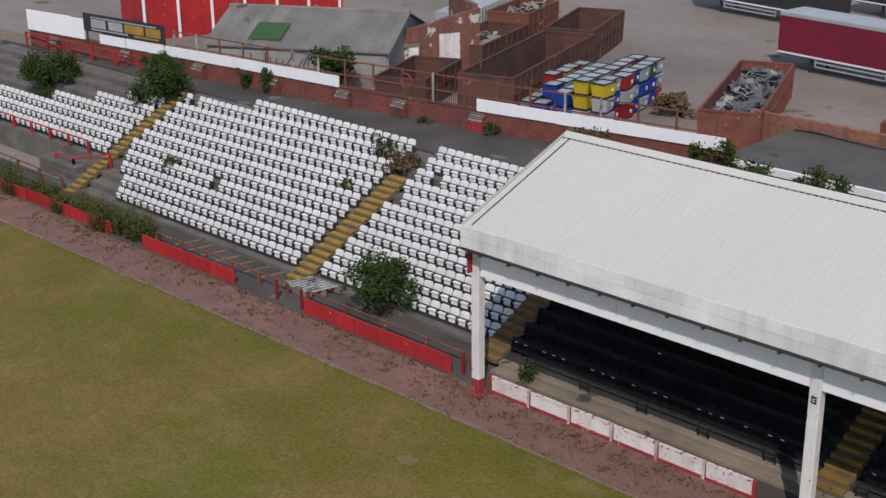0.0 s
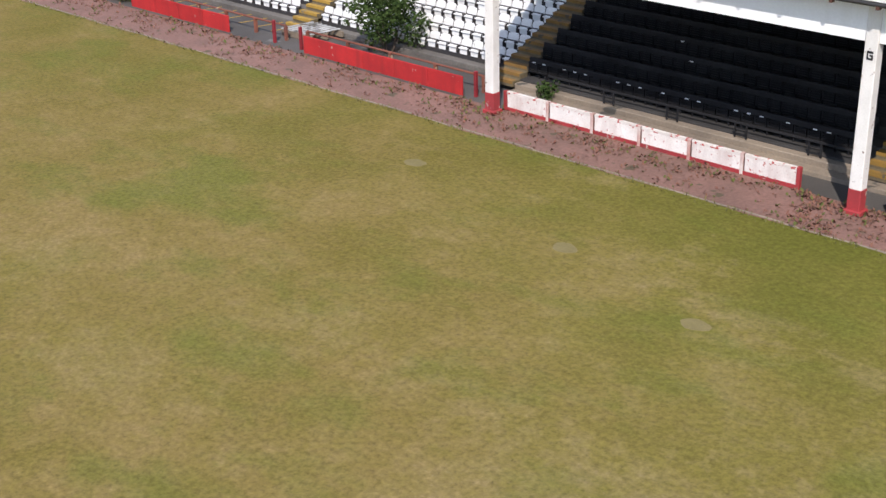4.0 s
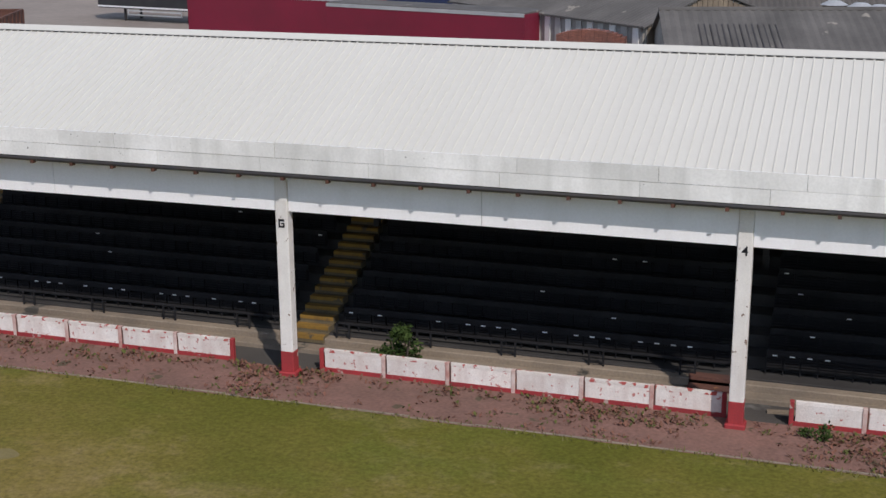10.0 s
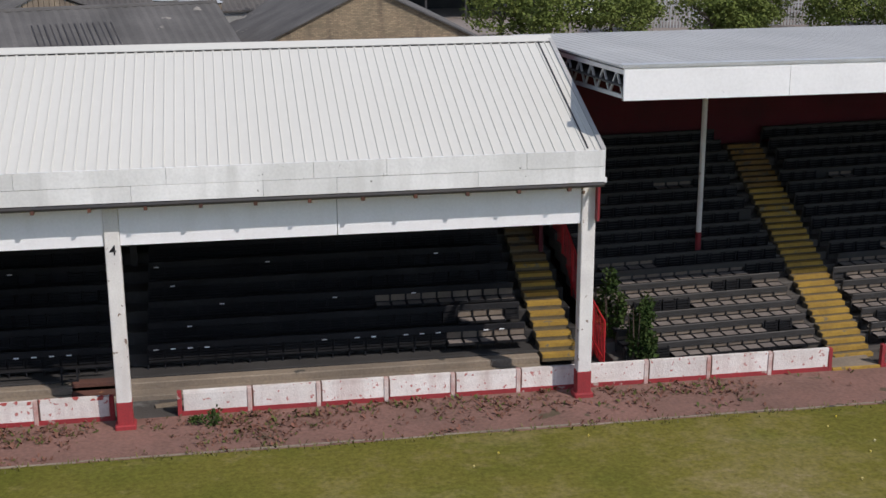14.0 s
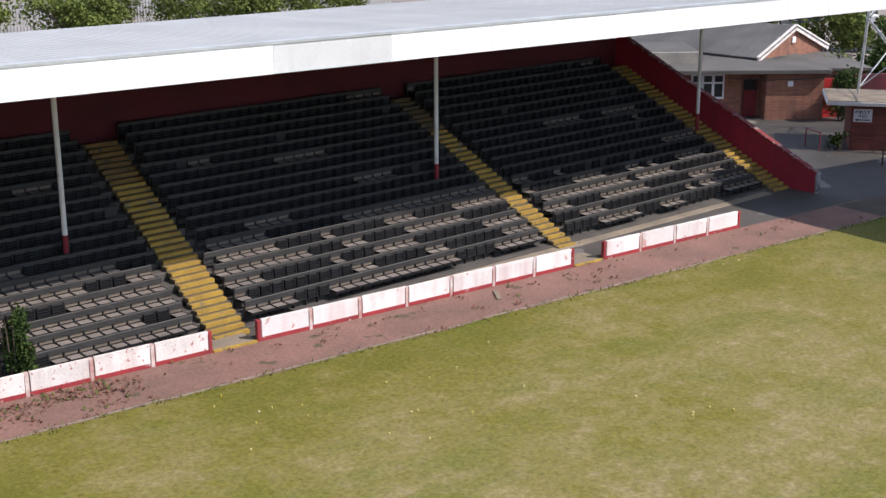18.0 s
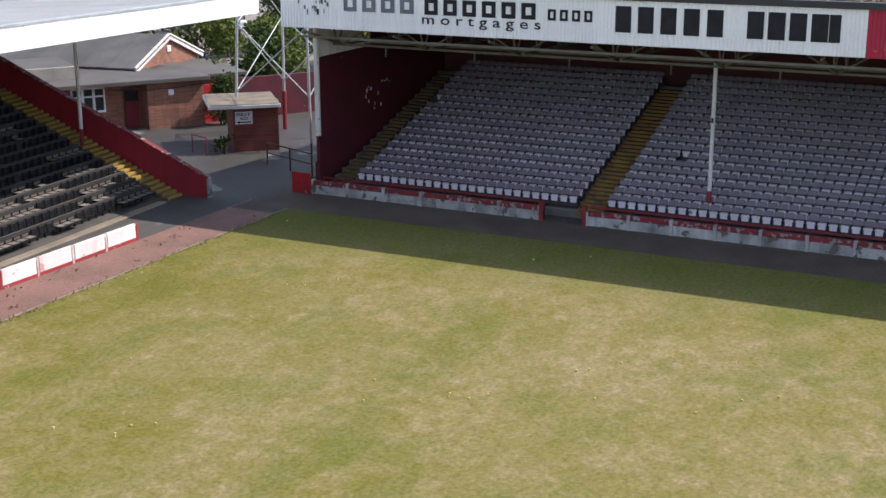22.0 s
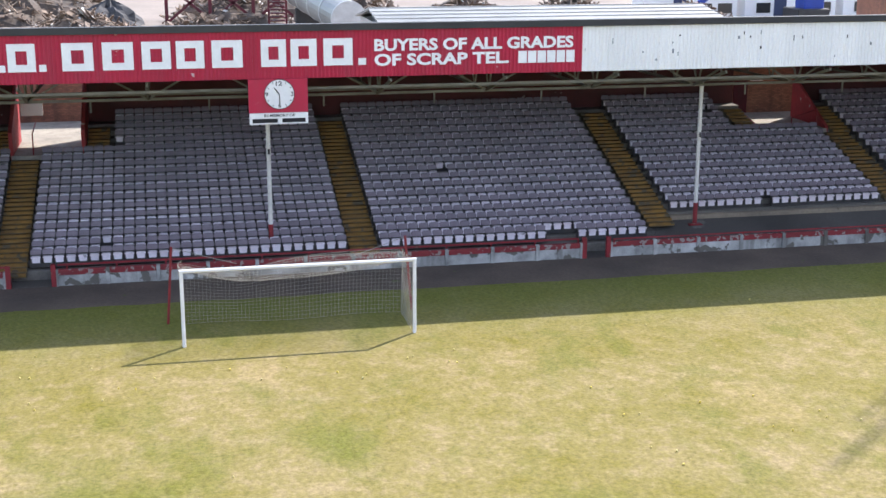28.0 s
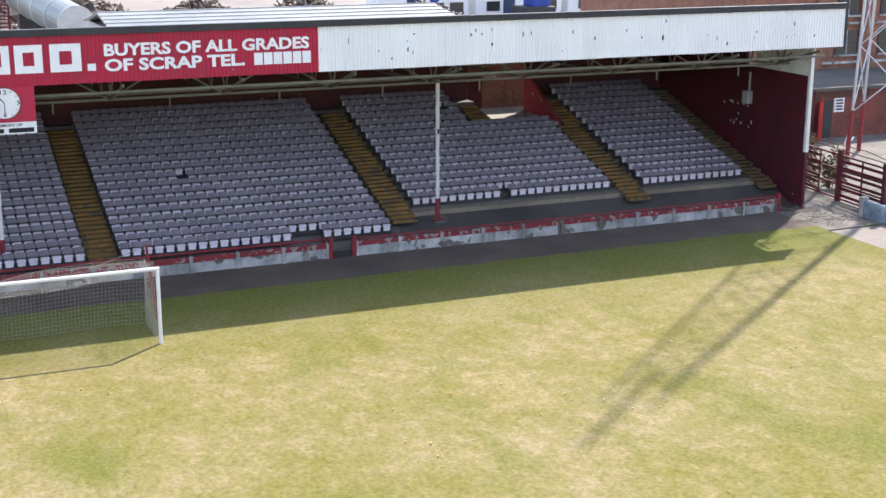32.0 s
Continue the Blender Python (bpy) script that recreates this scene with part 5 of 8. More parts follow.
# clock
clock = thing("clock", "round white clock on a red board over a memorial plate", "clock", (SX - 0.1, -0.03, 7.1))
CX = SX - 0.06
part("board", M().box(CX, CX + 0.1, -1.07, 1.03, 6.43, 7.63), SIGNRED, clock, "red board")
face = part("dial", M().tube((CX - 0.04, -0.06, 7.09), (CX, -0.06, 7.09), 0.53, 40), LETTER, clock, "white dial")
part("rim", M().path([(CX - 0.045, -0.06 + 0.53 * math.sin(a * math.pi / 16), 7.09 + 0.53 * math.cos(a * math.pi / 16)) for a in range(33)], 0.012, 5), BLACK, clock)
for a in range(12):
    if a % 3:
        s, c = math.sin(a * math.pi / 6), math.cos(a * math.pi / 6)
        part("hour_mark", M().beam((CX - 0.045, -0.06 - 0.42 * s, 7.09 + 0.42 * c), (CX - 0.045, -0.06 - 0.49 * s, 7.09 + 0.49 * c), 0.02, 0.02), INK, face)
for w, y, z, wd in (("12", 0.06, 7.40, 0.22), ("3", -0.46, 7.02, 0.1), ("6", -0.01, 6.62, 0.1), ("9", 0.44, 7.02, 0.1)):
    text("numeral", w, INK, face, on_sign(y, z, CX - 0.043), wd, 0.15, 0.01)
part("hour_pointer", M().beam((CX - 0.05, -0.06, 7.09), (CX - 0.05, 0.13, 7.33), 0.02, 0.035), INK, clock)
part("minute_pointer", M().beam((CX - 0.05, -0.06, 7.09), (CX - 0.05, -0.06, 6.72), 0.02, 0.025), INK, clock)
part("plate", M().box(CX - 0.01, CX + 0.05, -1.07, 1.02, 6.02, 6.42), LETTER, clock, "white memorial plate")
text("plate_text", "IN MEMORY OF", INK, clock, on_sign(0.5, 6.28, CX - 0.016), 1.1, 0.1, 0.02, "black lettering")
for a, b in ((0.92, 0.02), (-0.14, -0.97)):
    part("plate_bar", M().box(CX - 0.016, CX - 0.008, b, a, 6.07, 6.22), INK, clock, "plain black bar")

# ---- goal ----
goal = thing("goal", "white football goal with a sagging net", "goal", (0, 0, 0))
for y in (3.72, -3.72):
    part("goalpost", M().tube((0, y, 0), (0, y, 2.5), 0.06, 14), LETTER, goal, "white round post")
part("crossbar", M().tube((0, -3.78, 2.5), (0, 3.78, 2.5), 0.06, 14), LETTER, goal, "white crossbar")


def net_patch(p, nu, nv, r=0.0065):
    """Cords along both ways of a surface p(u, v)."""
    m = M()
    for i in range(nu + 1):
        pts = [p(i / nu, j / nv) for j in range(nv + 1)]
        for a, b in zip(pts, pts[1:]):
            m.beam(a, b, r)
    for j in range(nv + 1):
        pts = [p(i / nu, j / nv) for i in range(nu + 1)]
        for a, b in zip(pts, pts[1:]):
            m.beam(a, b, r)
    return m


def top_net(u, v):
    y = -3.66 + 7.32 * u
    sag = 0.5 * math.sin(math.pi * u) ** 0.8 * math.sin(math.pi * min(v + 0.12, 1)) + (0.45 * math.exp(-((u - 0.78) / 0.2) ** 2)) * v
    return Vector((0.05 + 1.7 * v, y, 2.5 - sag - 0.15 * v))


def back_net(u, v):
    y = -3.66 + 7.32 * u
    z1 = top_net(u, 1).z
    return Vector((1.75 + 0.5 * math.sin(math.pi * v * 0.5) + 0.12 * math.sin(u * 9), y, z1 * (1 - v) + 0.05))


part("top_net", net_patch(top_net, 58, 14), NET, goal, "sagging pale cord net")
part("rear_net", net_patch(back_net, 58, 17), NET, goal, "pale cord net")
for y in (3.66, -3.66):
    part("side_net", net_patch(lambda u, v: Vector((0.05 + (1.7 + 0.5 * math.sin(math.pi * v * 0.5)) * u, y + 0.15 * math.sin(u * math.pi) * (1 - v), (2.5 - 0.15 * u) * (1 - v) + 0.05)), 14, 17), NET, goal)
for y in (4.2, -4.1):
    p = thing("net_post", "thin leaning red steel net support post", "post", (2.55, y, 0), group="net posts")
    part("shaft", M().tube((2.55, y, 0), (2.6, y - math.copysign(0.22, y), 2.65), 0.045, 8), REDPAINT, p)
    part("guy_cord", M().path([(2.6, y - math.copysign(0.22, y), 2.62), (2.2, y - math.copysign(1.4, y), 2.35), (1.75, y - math.copysign(2.3, y), 2.2)], 0.01, 4), NET, p)

# ---- seats ----
def seat_shell(w, h0=0.27, h1=0.6, t=0.30):
    """A tip-up seat that faces -y: rounded leaning back from h0 to h1 and, before it, the folded pan with its lip at t. Origin on the floor below the back."""
    m = M()
    r, n = min(0.11, (h1 - h0) * 0.34), 4
    o = [(w / 2 - 0.03, h0), (w / 2, h0 + 0.08)]
    for cx, a0 in ((w / 2 - r, 0), (-w / 2 + r, 90)):
        for i in range(n + 1):
            a = radians(a0 + 90 * i / n)
            o.append((cx + r * math.cos(a), h1 - r + r * math.sin(a)))
    o += [(-w / 2, h0 + 0.08), (-w / 2 + 0.03, h0)]
    lean = lambda x, z: z * 0.24 - 0.5 * x * x
    m.hexa([(x, 0.04 + lean(x, z), z) for x, z in o], [(x, lean(x, z), z) for x, z in o])
    back, m = m, M()
    p = w * 0.37
    face = [(-p * 0.88, 0.03), (p * 0.88, 0.03), (p, 0.12), (p, t - 0.03), (p - 0.03, t), (-p + 0.03, t), (-p, t - 0.03), (-p, 0.12)]
    m.hexa([(x, -0.06 + 0.1 * z, z) for x, z in face], [(x, -0.13 + 0.12 * z, z) for x, z in face])
    q = w * 0.45
    m.hexa([(-q, -0.02, t - 0.035), (q, -0.02, t - 0.035), (q, -0.02, t + 0.01), (-q, -0.02, t + 0.01)], [(-q, -0.16, t - 0.06), (q, -0.16, t - 0.06), (q, -0.155, t - 0.02), (-q, -0.155, t - 0.02)])
    return back, m


def seat_bracket(w, pitch, t=0.30):
    """A black steel frame: rail below, side arms and the hinge bar between back and pan."""
    m = M().box(-pitch / 2, pitch / 2, -0.13, -0.03, -0.14, 0.035)
    for s in (-1, 1):
        m.box(s * w * 0.42 - 0.022, s * w * 0.42 + 0.022, -0.12, 0.08, 0.0, t + 0.005)
    return m.box(-w * 0.46, w * 0.46, -0.03, 0.06, t + 0.005, t + 0.035)


def folded_seat(w):
    """A slatted wooden tip-up seat, folded against its back."""
    h = w / 2 - 0.03
    slats = [("slat", M().box(-h, h, -0.11 + k * 0.01, -0.08 + k * 0.01, 0.24 + k * 0.08, 0.285 + k * 0.08)) for k in range(4)]
    return slats + [("end_iron", M().box(a, a + 0.03, -0.075, 0.03, 0.2, 0.56)) for a in (-h, h - 0.03)]


def flat_seat(w):
    """The iron arm and hinge of a seat whose pad is down."""
    h = w / 2 - 0.015
    o = [(-h, -0.4), (h, -0.4), (h, 0.03), (h - 0.022, 0.03), (h - 0.022, -0.375), (-h + 0.022, -0.375), (-h + 0.022, 0.03), (-h, 0.03)]
    return M().hexa([(x, y, 0.275) for x, y in o], [(x, y, 0.345) for x, y in o])


def seat_block(name, group, label, place, rows, cols, shell, bracket, mats, singles, keep, turn=0.0, jitter=0.02):
    """Seats on a grid. The first rows named in singles are things; the rest join one mesh a part."""
    kinds = (("backrest", shell[0], mats[0]), ("seat_pan", shell[1], mats[1]), ("bracket", bracket, mats[2]))
    shared = [m.mesh(n, mt) for n, m, mt in kinds]
    rest = [M() for _ in kinds]
    for r in rows:
        for c in cols(r):
            if not keep(r, c):
                continue
            x, y, z = place(r, c)
            a = turn + random.uniform(-jitter, jitter)
            if singles(r, c):
                ob = new(name)
                ob.location, ob.rotation_euler = (x, y, z), (0, 0, a)
                ob.empty_display_size = 0.1
                tagged(ob, label, "seat", group)
                for (nm, _, _), me in zip(kinds, shared):
                    k = new(nm, me)
                    k.parent = ob
            else:
                m = pose(x, y, z, random.uniform(-1, 1), 0, math.degrees(a))
                for q, (_, sm, _) in zip(rest, kinds):
                    q.add(sm, m)
    if rest[0].v:
        t = thing("seat_bank", label.replace("seat", "seats") + " in long rows", "seats", (0, 0, 0), kind="stuff")
        for q, (nm, _, mt) in zip(rest, kinds):
            part(nm + "s", q, mt, t, kind="stuff")


# white seats on the open terrace
def w_place(x0, step):
    return lambda r, c: (x0 - 0.04 * r + c * step, W_START + r * W_DEPTH + 0.55, W_BASE + r * W_RISE + 0.14)


WHITE_LABEL = "white plastic tip-up seat with a rounded back on the open terrace"
W_MIDDLE = (25, 26, 28, 29, 30, 30, 30, 30, 30, 30, 21)
W_FAR = (30, 30, 26, 16, 10, 6)
gone = {(8, 2), (6, 0)}
for x0, step, rows, cols, own, keep in (
    (-84.62, 0.578, range(11), lambda r: range(19), lambda r, c: True, lambda r, c: (r, c) not in gone),
    (-86.8, -0.612, range(11), lambda r: range(W_MIDDLE[r]), lambda r, c: r < 3, lambda r, c: (r * 7 + c * 13) % 211 != 5),
    (-106.3, -0.612, range(3, 9), lambda r: range(W_FAR[r - 3]), lambda r, c: False, lambda r, c: True)):
    seat_block("white_chair", "white seats of the open terrace", WHITE_LABEL, w_place(x0, step), rows, cols, seat_shell(0.52), seat_bracket(0.52, abs(step)), (SEAT_W, SEAT_W, STEEL), own, keep)


# grey seats behind the goal
E_AISLES = (34.7, 22.6, 9.85, -3.45, -16.1, -27.6, -34.7)


def e_keep(r, c):
    y = 35.0 - c * 0.427
    if any(abs(y - a) < 0.78 for a in E_AISLES):
        return False
    if y < -15.5 and r < 3 or y < -3.4 and r < 1 and y > -15.5 and c % 37 > 33:
        return False
    if y < -27.6 and y > -34.6 and r < 2:
        return False
    for y0, y1 in TUN:
        if y0 - 1.3 < y < y1 + 1.3 and r >= 13:
            return False
    return (r * 31 + c * 17) % 389 != 3


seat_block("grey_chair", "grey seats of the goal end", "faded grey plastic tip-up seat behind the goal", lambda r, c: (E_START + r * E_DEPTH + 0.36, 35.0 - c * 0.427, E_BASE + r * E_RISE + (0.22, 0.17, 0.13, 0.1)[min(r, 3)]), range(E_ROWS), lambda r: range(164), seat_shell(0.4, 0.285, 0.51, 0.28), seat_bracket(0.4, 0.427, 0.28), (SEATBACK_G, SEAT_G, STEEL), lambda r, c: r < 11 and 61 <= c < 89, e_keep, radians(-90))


# black tip-up seats under the two side roofs
def black_rows(name, x0, x1, start, depth, rise, base, rows, aisles, lit, single, skewed=False, loose=1.6, pitch=0.47, rail_paint=None, band=(0.56, 0.75), tags=()):
    """Rows of tip-up seats; lit: where the sun falls and most pads are down. Elsewhere black folded seats stand in for
    shade.
    """
    folded, flat = folded_seat(pitch), flat_seat(pitch)
    fold = M()
    for _, q in folded:
        fold.shift(q, 0, 0, 0)
    folded_me = [(nm, q.mesh(nm, SEAT_B)) for nm, q in folded]
    flat_me = flat.mesh("arm_frame", SEAT_B)
    h = pitch / 2 - 0.03
    pad_m = M().cbox(-h, h, -0.39, -0.02, 0.30, 0.34, 0.015)
    bz = band[0]
    arch = [(-h, 0.36), (h, 0.36), (h, bz - 0.03), (h - 0.05, bz + 0.01), (-h + 0.05, bz + 0.01), (-h, bz - 0.03)]
    board_m = M().hexa([(a, 0.04, b) for a, b in arch], [(a, 0.02, b) for a, b in arch])
    tag_m = M().box(-0.07, 0.07, -0.004, 0.004, bz - 0.005, bz + 0.03)
    white_tags = M()
    pad_me, board_me = pad_m.mesh("pad", PAD), board_m.mesh("back_board", BOARD)
    bank = thing("seat_bank", "black wooden tip-up seats on steel rails in long rows", "seats", (x0, start, 0), kind="stuff")
    rest, pads, boards_, rails = M(), M(), M(), M()
    for r in range(rows):
        y, z = start + r * depth + 0.5, base + r * rise
        n = int((x1 - x0) / pitch)
        run, state = 0, 0
        seg = None
        for c in range(n + 1):
            x = x0 + (c + 0.5) * pitch
            free = c < n and not any(abs(x - a - k * r) < w for a, w, k in aisles)
            if free and seg is None:
                seg = x - pitch / 2
            if not free and seg is not None:
                rails.cbox(seg, x - pitch / 2, y - 0.02, y + 0.05, z + bz, z + band[1], 0.025).box(seg, x - pitch / 2, y - 0.02, y + 0.02, z + 0.2, z + 0.25).box(seg, x - pitch / 2, y + 0.05, y + 0.065, z + 0.26, z + bz + 0.02)
                seg = None
            if not free:
                continue
            if run <= 0:
                state = random.choices((0, 1, 2), weights=(4.6, 6, 0.2) if lit(r, x) else (8, loose, 0.4))[0]
                run = random.randint(1, 3) if state == 0 else random.randint(1, 5) if state == 1 else 1
            run -= 1
            rails.box(x - pitch / 2 - 0.015, x - pitch / 2 + 0.015, y - 0.03, y + 0.05, z, z + bz + 0.02)
            if tags and random.random() < tags[min(r, len(tags) - 1)]:
                white_tags.shift(tag_m, x, y - 0.025, z)
            if state == 2:
                continue
            if single(r, c, x):
                ob = new(name)
                ob.location = (x, y, z)
                ob.empty_display_size = 0.1
                tagged(ob, "black slatted tip-up seat, folded" if state == 0 else "black wooden tip-up seat with its dusty pad lowered", "seat", "black seats of the covered stand")
                for nm, me in folded_me if state == 0 else (("arm_frame", flat_me), ("pad", pad_me), ("back_board", board_me)):
                    k = new(nm, me)
                    k.parent = ob
                if skewed:
                    askew(ob)
            else:
                rest.shift(fold if state == 0 else flat, x, y, z)
                if state == 1:
                    pads.shift(pad_m, x, y, z)
                    boards_.shift(board_m, x, y, z)
    part("slats", rest, SEAT_B, bank, kind="stuff")
    part("pads", pads, PAD, bank, "dusty grey seat pads", kind="stuff")
    part("back_boards", boards_, BOARD, bank, "worn tan back boards", kind="stuff")
    part("rails", rails, rail_paint or RAIL_B, bank, kind="stuff")
    if tags:
        part("tags", white_tags, WHITE, bank, "small white tags along the seat backs", kind="stuff")
    if skewed:
        askew(bank)


# SEAT_B rails and hardly any pale pads put the roof shade into these rows.
black_rows("black_chair", -72.6, -33.4, S1_START, S1_DEPTH, S1_RISE, S1_BASE, S1_ROWS, ((-73.2, 0.8, 0), (-58.3, 0.85, 0), (-45.05, 0.45, 0), (-32.8, 0.8, 0)), lambda r, x: x > -38.2 and r < 3, lambda r, c, x: False, False, 0.03, 0.475, SEAT_B, (0.56, 0.75), (0.6, 0.04))
black_rows("black_chair", -30.9, 4.2, S2_START, S2_DEPTH, S2_RISE, S2_BASE, S2_ROWS, ((-23.9, 0.95, 0.0615), (-9.0, 0.75, 0), (4.8, 0.8, 0)), lambda r, x: r < 6 and x < -9 or r < 5 and random.random() < 0.6, lambda r, c, x: -22.5 < x < 0 and r < 5, True, 0.4, 0.47, None, (0.47, 0.66))
# open steel frames left along the front of the roofed rows
fr = thing("seat_frame_rail", "black tubular frame rail before the roofed seats", "railing", (-65, 39.4, 0.4))
for x0, x1 in ((-71.3, -59.3), (-57.4, -45.6)):
    part("rail", M().box(x0, x1, 39.6, 39.66, 0.74, 0.8), SEAT_B, fr)
    k = x0
    while k < x1:
        part("frame", M().beam((k, 39.45, 0.2), (k, 39.45, 0.8), 0.05).beam((k + 0.42, 39.45, 0.2), (k + 0.42, 39.45, 0.8), 0.05).beam((k, 39.45, 0.45), (k + 0.42, 39.45, 0.45), 0.04).beam((k, 39.45, 0.66), (k + 0.42, 39.45, 0.66), 0.04), SEAT_B, fr)
        k += 2.63


GRAFF = surf("rendered_wall", (0.34, 0.33, 0.31), (0.26, 0.255, 0.24), 0.9, 0.8, 12, 0.15, 0.2, streak=((0.12, 0.11, 0.10), 0.4))
YZ = 3.0

# ---- boundary wall behind the open terrace ----
LINE = [Vector((-126, 50.1, 0)), Vector((-97, 53.1, 0)), Vector((-87, 54.5, 0)), Vector((-73.5, 56.6, 0))]


def along(x):
    for a, b in zip(LINE, LINE[1:]):
        if x <= b.x or b is LINE[-1]:
            k = (x - a.x) / (b.x - a.x)
            return a + (b - a) * k


def strip(m, x0, x1, z0, z1, front, thick, gap=0.0):
    xs = [x0] + [p.x for p in LINE if x0 < p.x < x1] + [x1]
    for a, b in zip(xs, xs[1:]):
        p, q = along(a), along(b)
        m.hexa([(p.x + gap, p.y - front, z0), (q.x - gap, q.y - front, z0), (q.x - gap, q.y - front + thick, z0), (p.x + gap, p.y - front + thick, z0)], [(p.x + gap, p.y - front, z1), (q.x - gap, q.y - front, z1), (q.x - gap, q.y - front + thick, z1), (p.x + gap, p.y - front + thick, z1)])
    return m


bw = thing("wall_boundary", "red brick boundary wall along the top walkway", "wall", (-97, 53, 3.9), kind="structure")
x = -126.0
while x < -73.6:
    x1 = min(x + 3.5, -73.5)
    part("wall_bay", strip(M(), x, x1, YZ - 0.2, 5.0, 0.0, 0.3), BW_RED, bw)
    x = x1
part("coping", strip(M(), -126, -73.5, 5.0, 5.08, 0.03, 0.36), RUST, bw)
for x in (-123, -115.6, -108.6, -102.2, -96.6, -92.6, -87.4, -81.5):
    p = along(x)
    pr = part("pier", M().cbox(x - 0.5, x + 0.5, p.y - 0.4, p.y + 0.02, 3.9, 4.55), REDBAND if x == -87.4 else BW_RED, bw)
    for k in range(4):
        part("pier_slat", M().box(x - 0.5, x + 0.5, p.y - 0.4 + k * 0.09, p.y - 0.34 + k * 0.09, 4.55 + k * 0.1, 4.62 + k * 0.1), WOOD if k % 2 else PANEL_E, pr)
def boards(x0, x1, z0, z1, w):
    t = thing("hoarding", "long plain white painted hoarding on the boundary wall", "hoarding", (x0, along(x0).y, z0), group="white hoardings")
    x = x0
    while x < x1 - 0.1:
        e = min(x + w, x1)
        part("board", strip(M(), x, e, z0 + random.uniform(-0.02, 0.02), z1 + random.uniform(-0.02, 0.02), 0.09, 0.1, 0.006), WHITE, t)
        x = e


boards(-126, -119.8, 5.1, 6.5, 2.4)
boards(-118.2, -97.0, 5.03, 5.66, 2.44)
boards(-87.5, -73.5, 5.03, 5.66, 2.44)
ban = thing("banner", "black advertising banner with grey and yellow shapes", "banner", (-115, 50.9, 5.7))
part("sheet", strip(M(), -119.7, -111.6, 5.75, 6.95, 0.12, 0.04), BLACK, ban)
for i, (a, b, mt) in enumerate(((-118.9, -117.4, GALV), (-117.1, -115.7, GALV), (-115.5, -113.6, YELLOW), (-113.4, -112.0, YELLOW))):
    part("banner_block", strip(M(), a, b, 6.05, 6.62, 0.128, 0.01), mt, ban, "plain block in a letter's place")
for x in (-119.5, -115.6, -111.8):
    part("banner_post", M().cbox(x - 0.05, x + 0.05, along(x).y - 0.09, along(x).y + 0.02, 4.9, 6.95, 0.01), STEEL, ban)
part("banner_bar", strip(M(), -118.9, -112.4, 6.68, 6.76, 0.128, 0.01), GALV, ban)
part("banner_bar", strip(M(), -118.9, -115.2, 5.88, 5.98, 0.128, 0.01), GALV, ban)
part("banner_bar", strip(M(), -114.6, -112.2, 5.86, 5.98, 0.128, 0.01), YELLOW, ban)
fen = thing("boundary_railing", "rusty red steel railing on the boundary wall", "railing", (-95, 53.4, 5))
for x0, x1 in ((-111, -97), (-97, -87), (-87, -73.6)):
    for z in (6.6, 5.75):
        p, q = along(x0), along(x1)
        part("rail", M().beam((p.x, p.y + 0.12, z), (q.x, q.y + 0.12, z), 0.05, 0.07), RUSTPAINT, fen)
x = -111.0
while x < -73.6:
    p = along(x)
    part("railing_post", M().cbox(x - 0.05, x + 0.05, p.y + 0.05, p.y + 0.17, 4.2 if int(x) % 3 == 0 else 5.0, 6.68), RUSTPAINT if int(x * 7) % 3 else PANEL_E, fen)
    x += 2.05
for k in range(66):
    x = -96.8 + k * 0.14
    if -92.6 < x < -91.8:
        continue
    p = along(x)
    part("bar", M().box(x - 0.015, x + 0.015, p.y + 0.2, p.y + 0.23, 5.0, 5.95), RUST, fen)
wheel = thing("old_wheel_rim", "rusty steel hoop leaning on the railing", "hoop", (-92.2, 54, 5.9))
part("hoop", M().path([(-92.2 + 0.42 * math.cos(a * math.pi / 10), 53.75, 6.0 + 0.42 * math.sin(a * math.pi / 10)) for a in range(21)], 0.045, 6), RUSTPAINT, wheel)

# ---- scrapyard behind the open terrace ----
def local(x, y, z, deg):
    return Matrix.Translation((x, y, z)) @ pose(0, 0, 0, 0, 0, deg)


def put(name, m, material, parent, mx, label=""):
    out = M().add(m, mx)
    return part(name, out, material, parent, label)


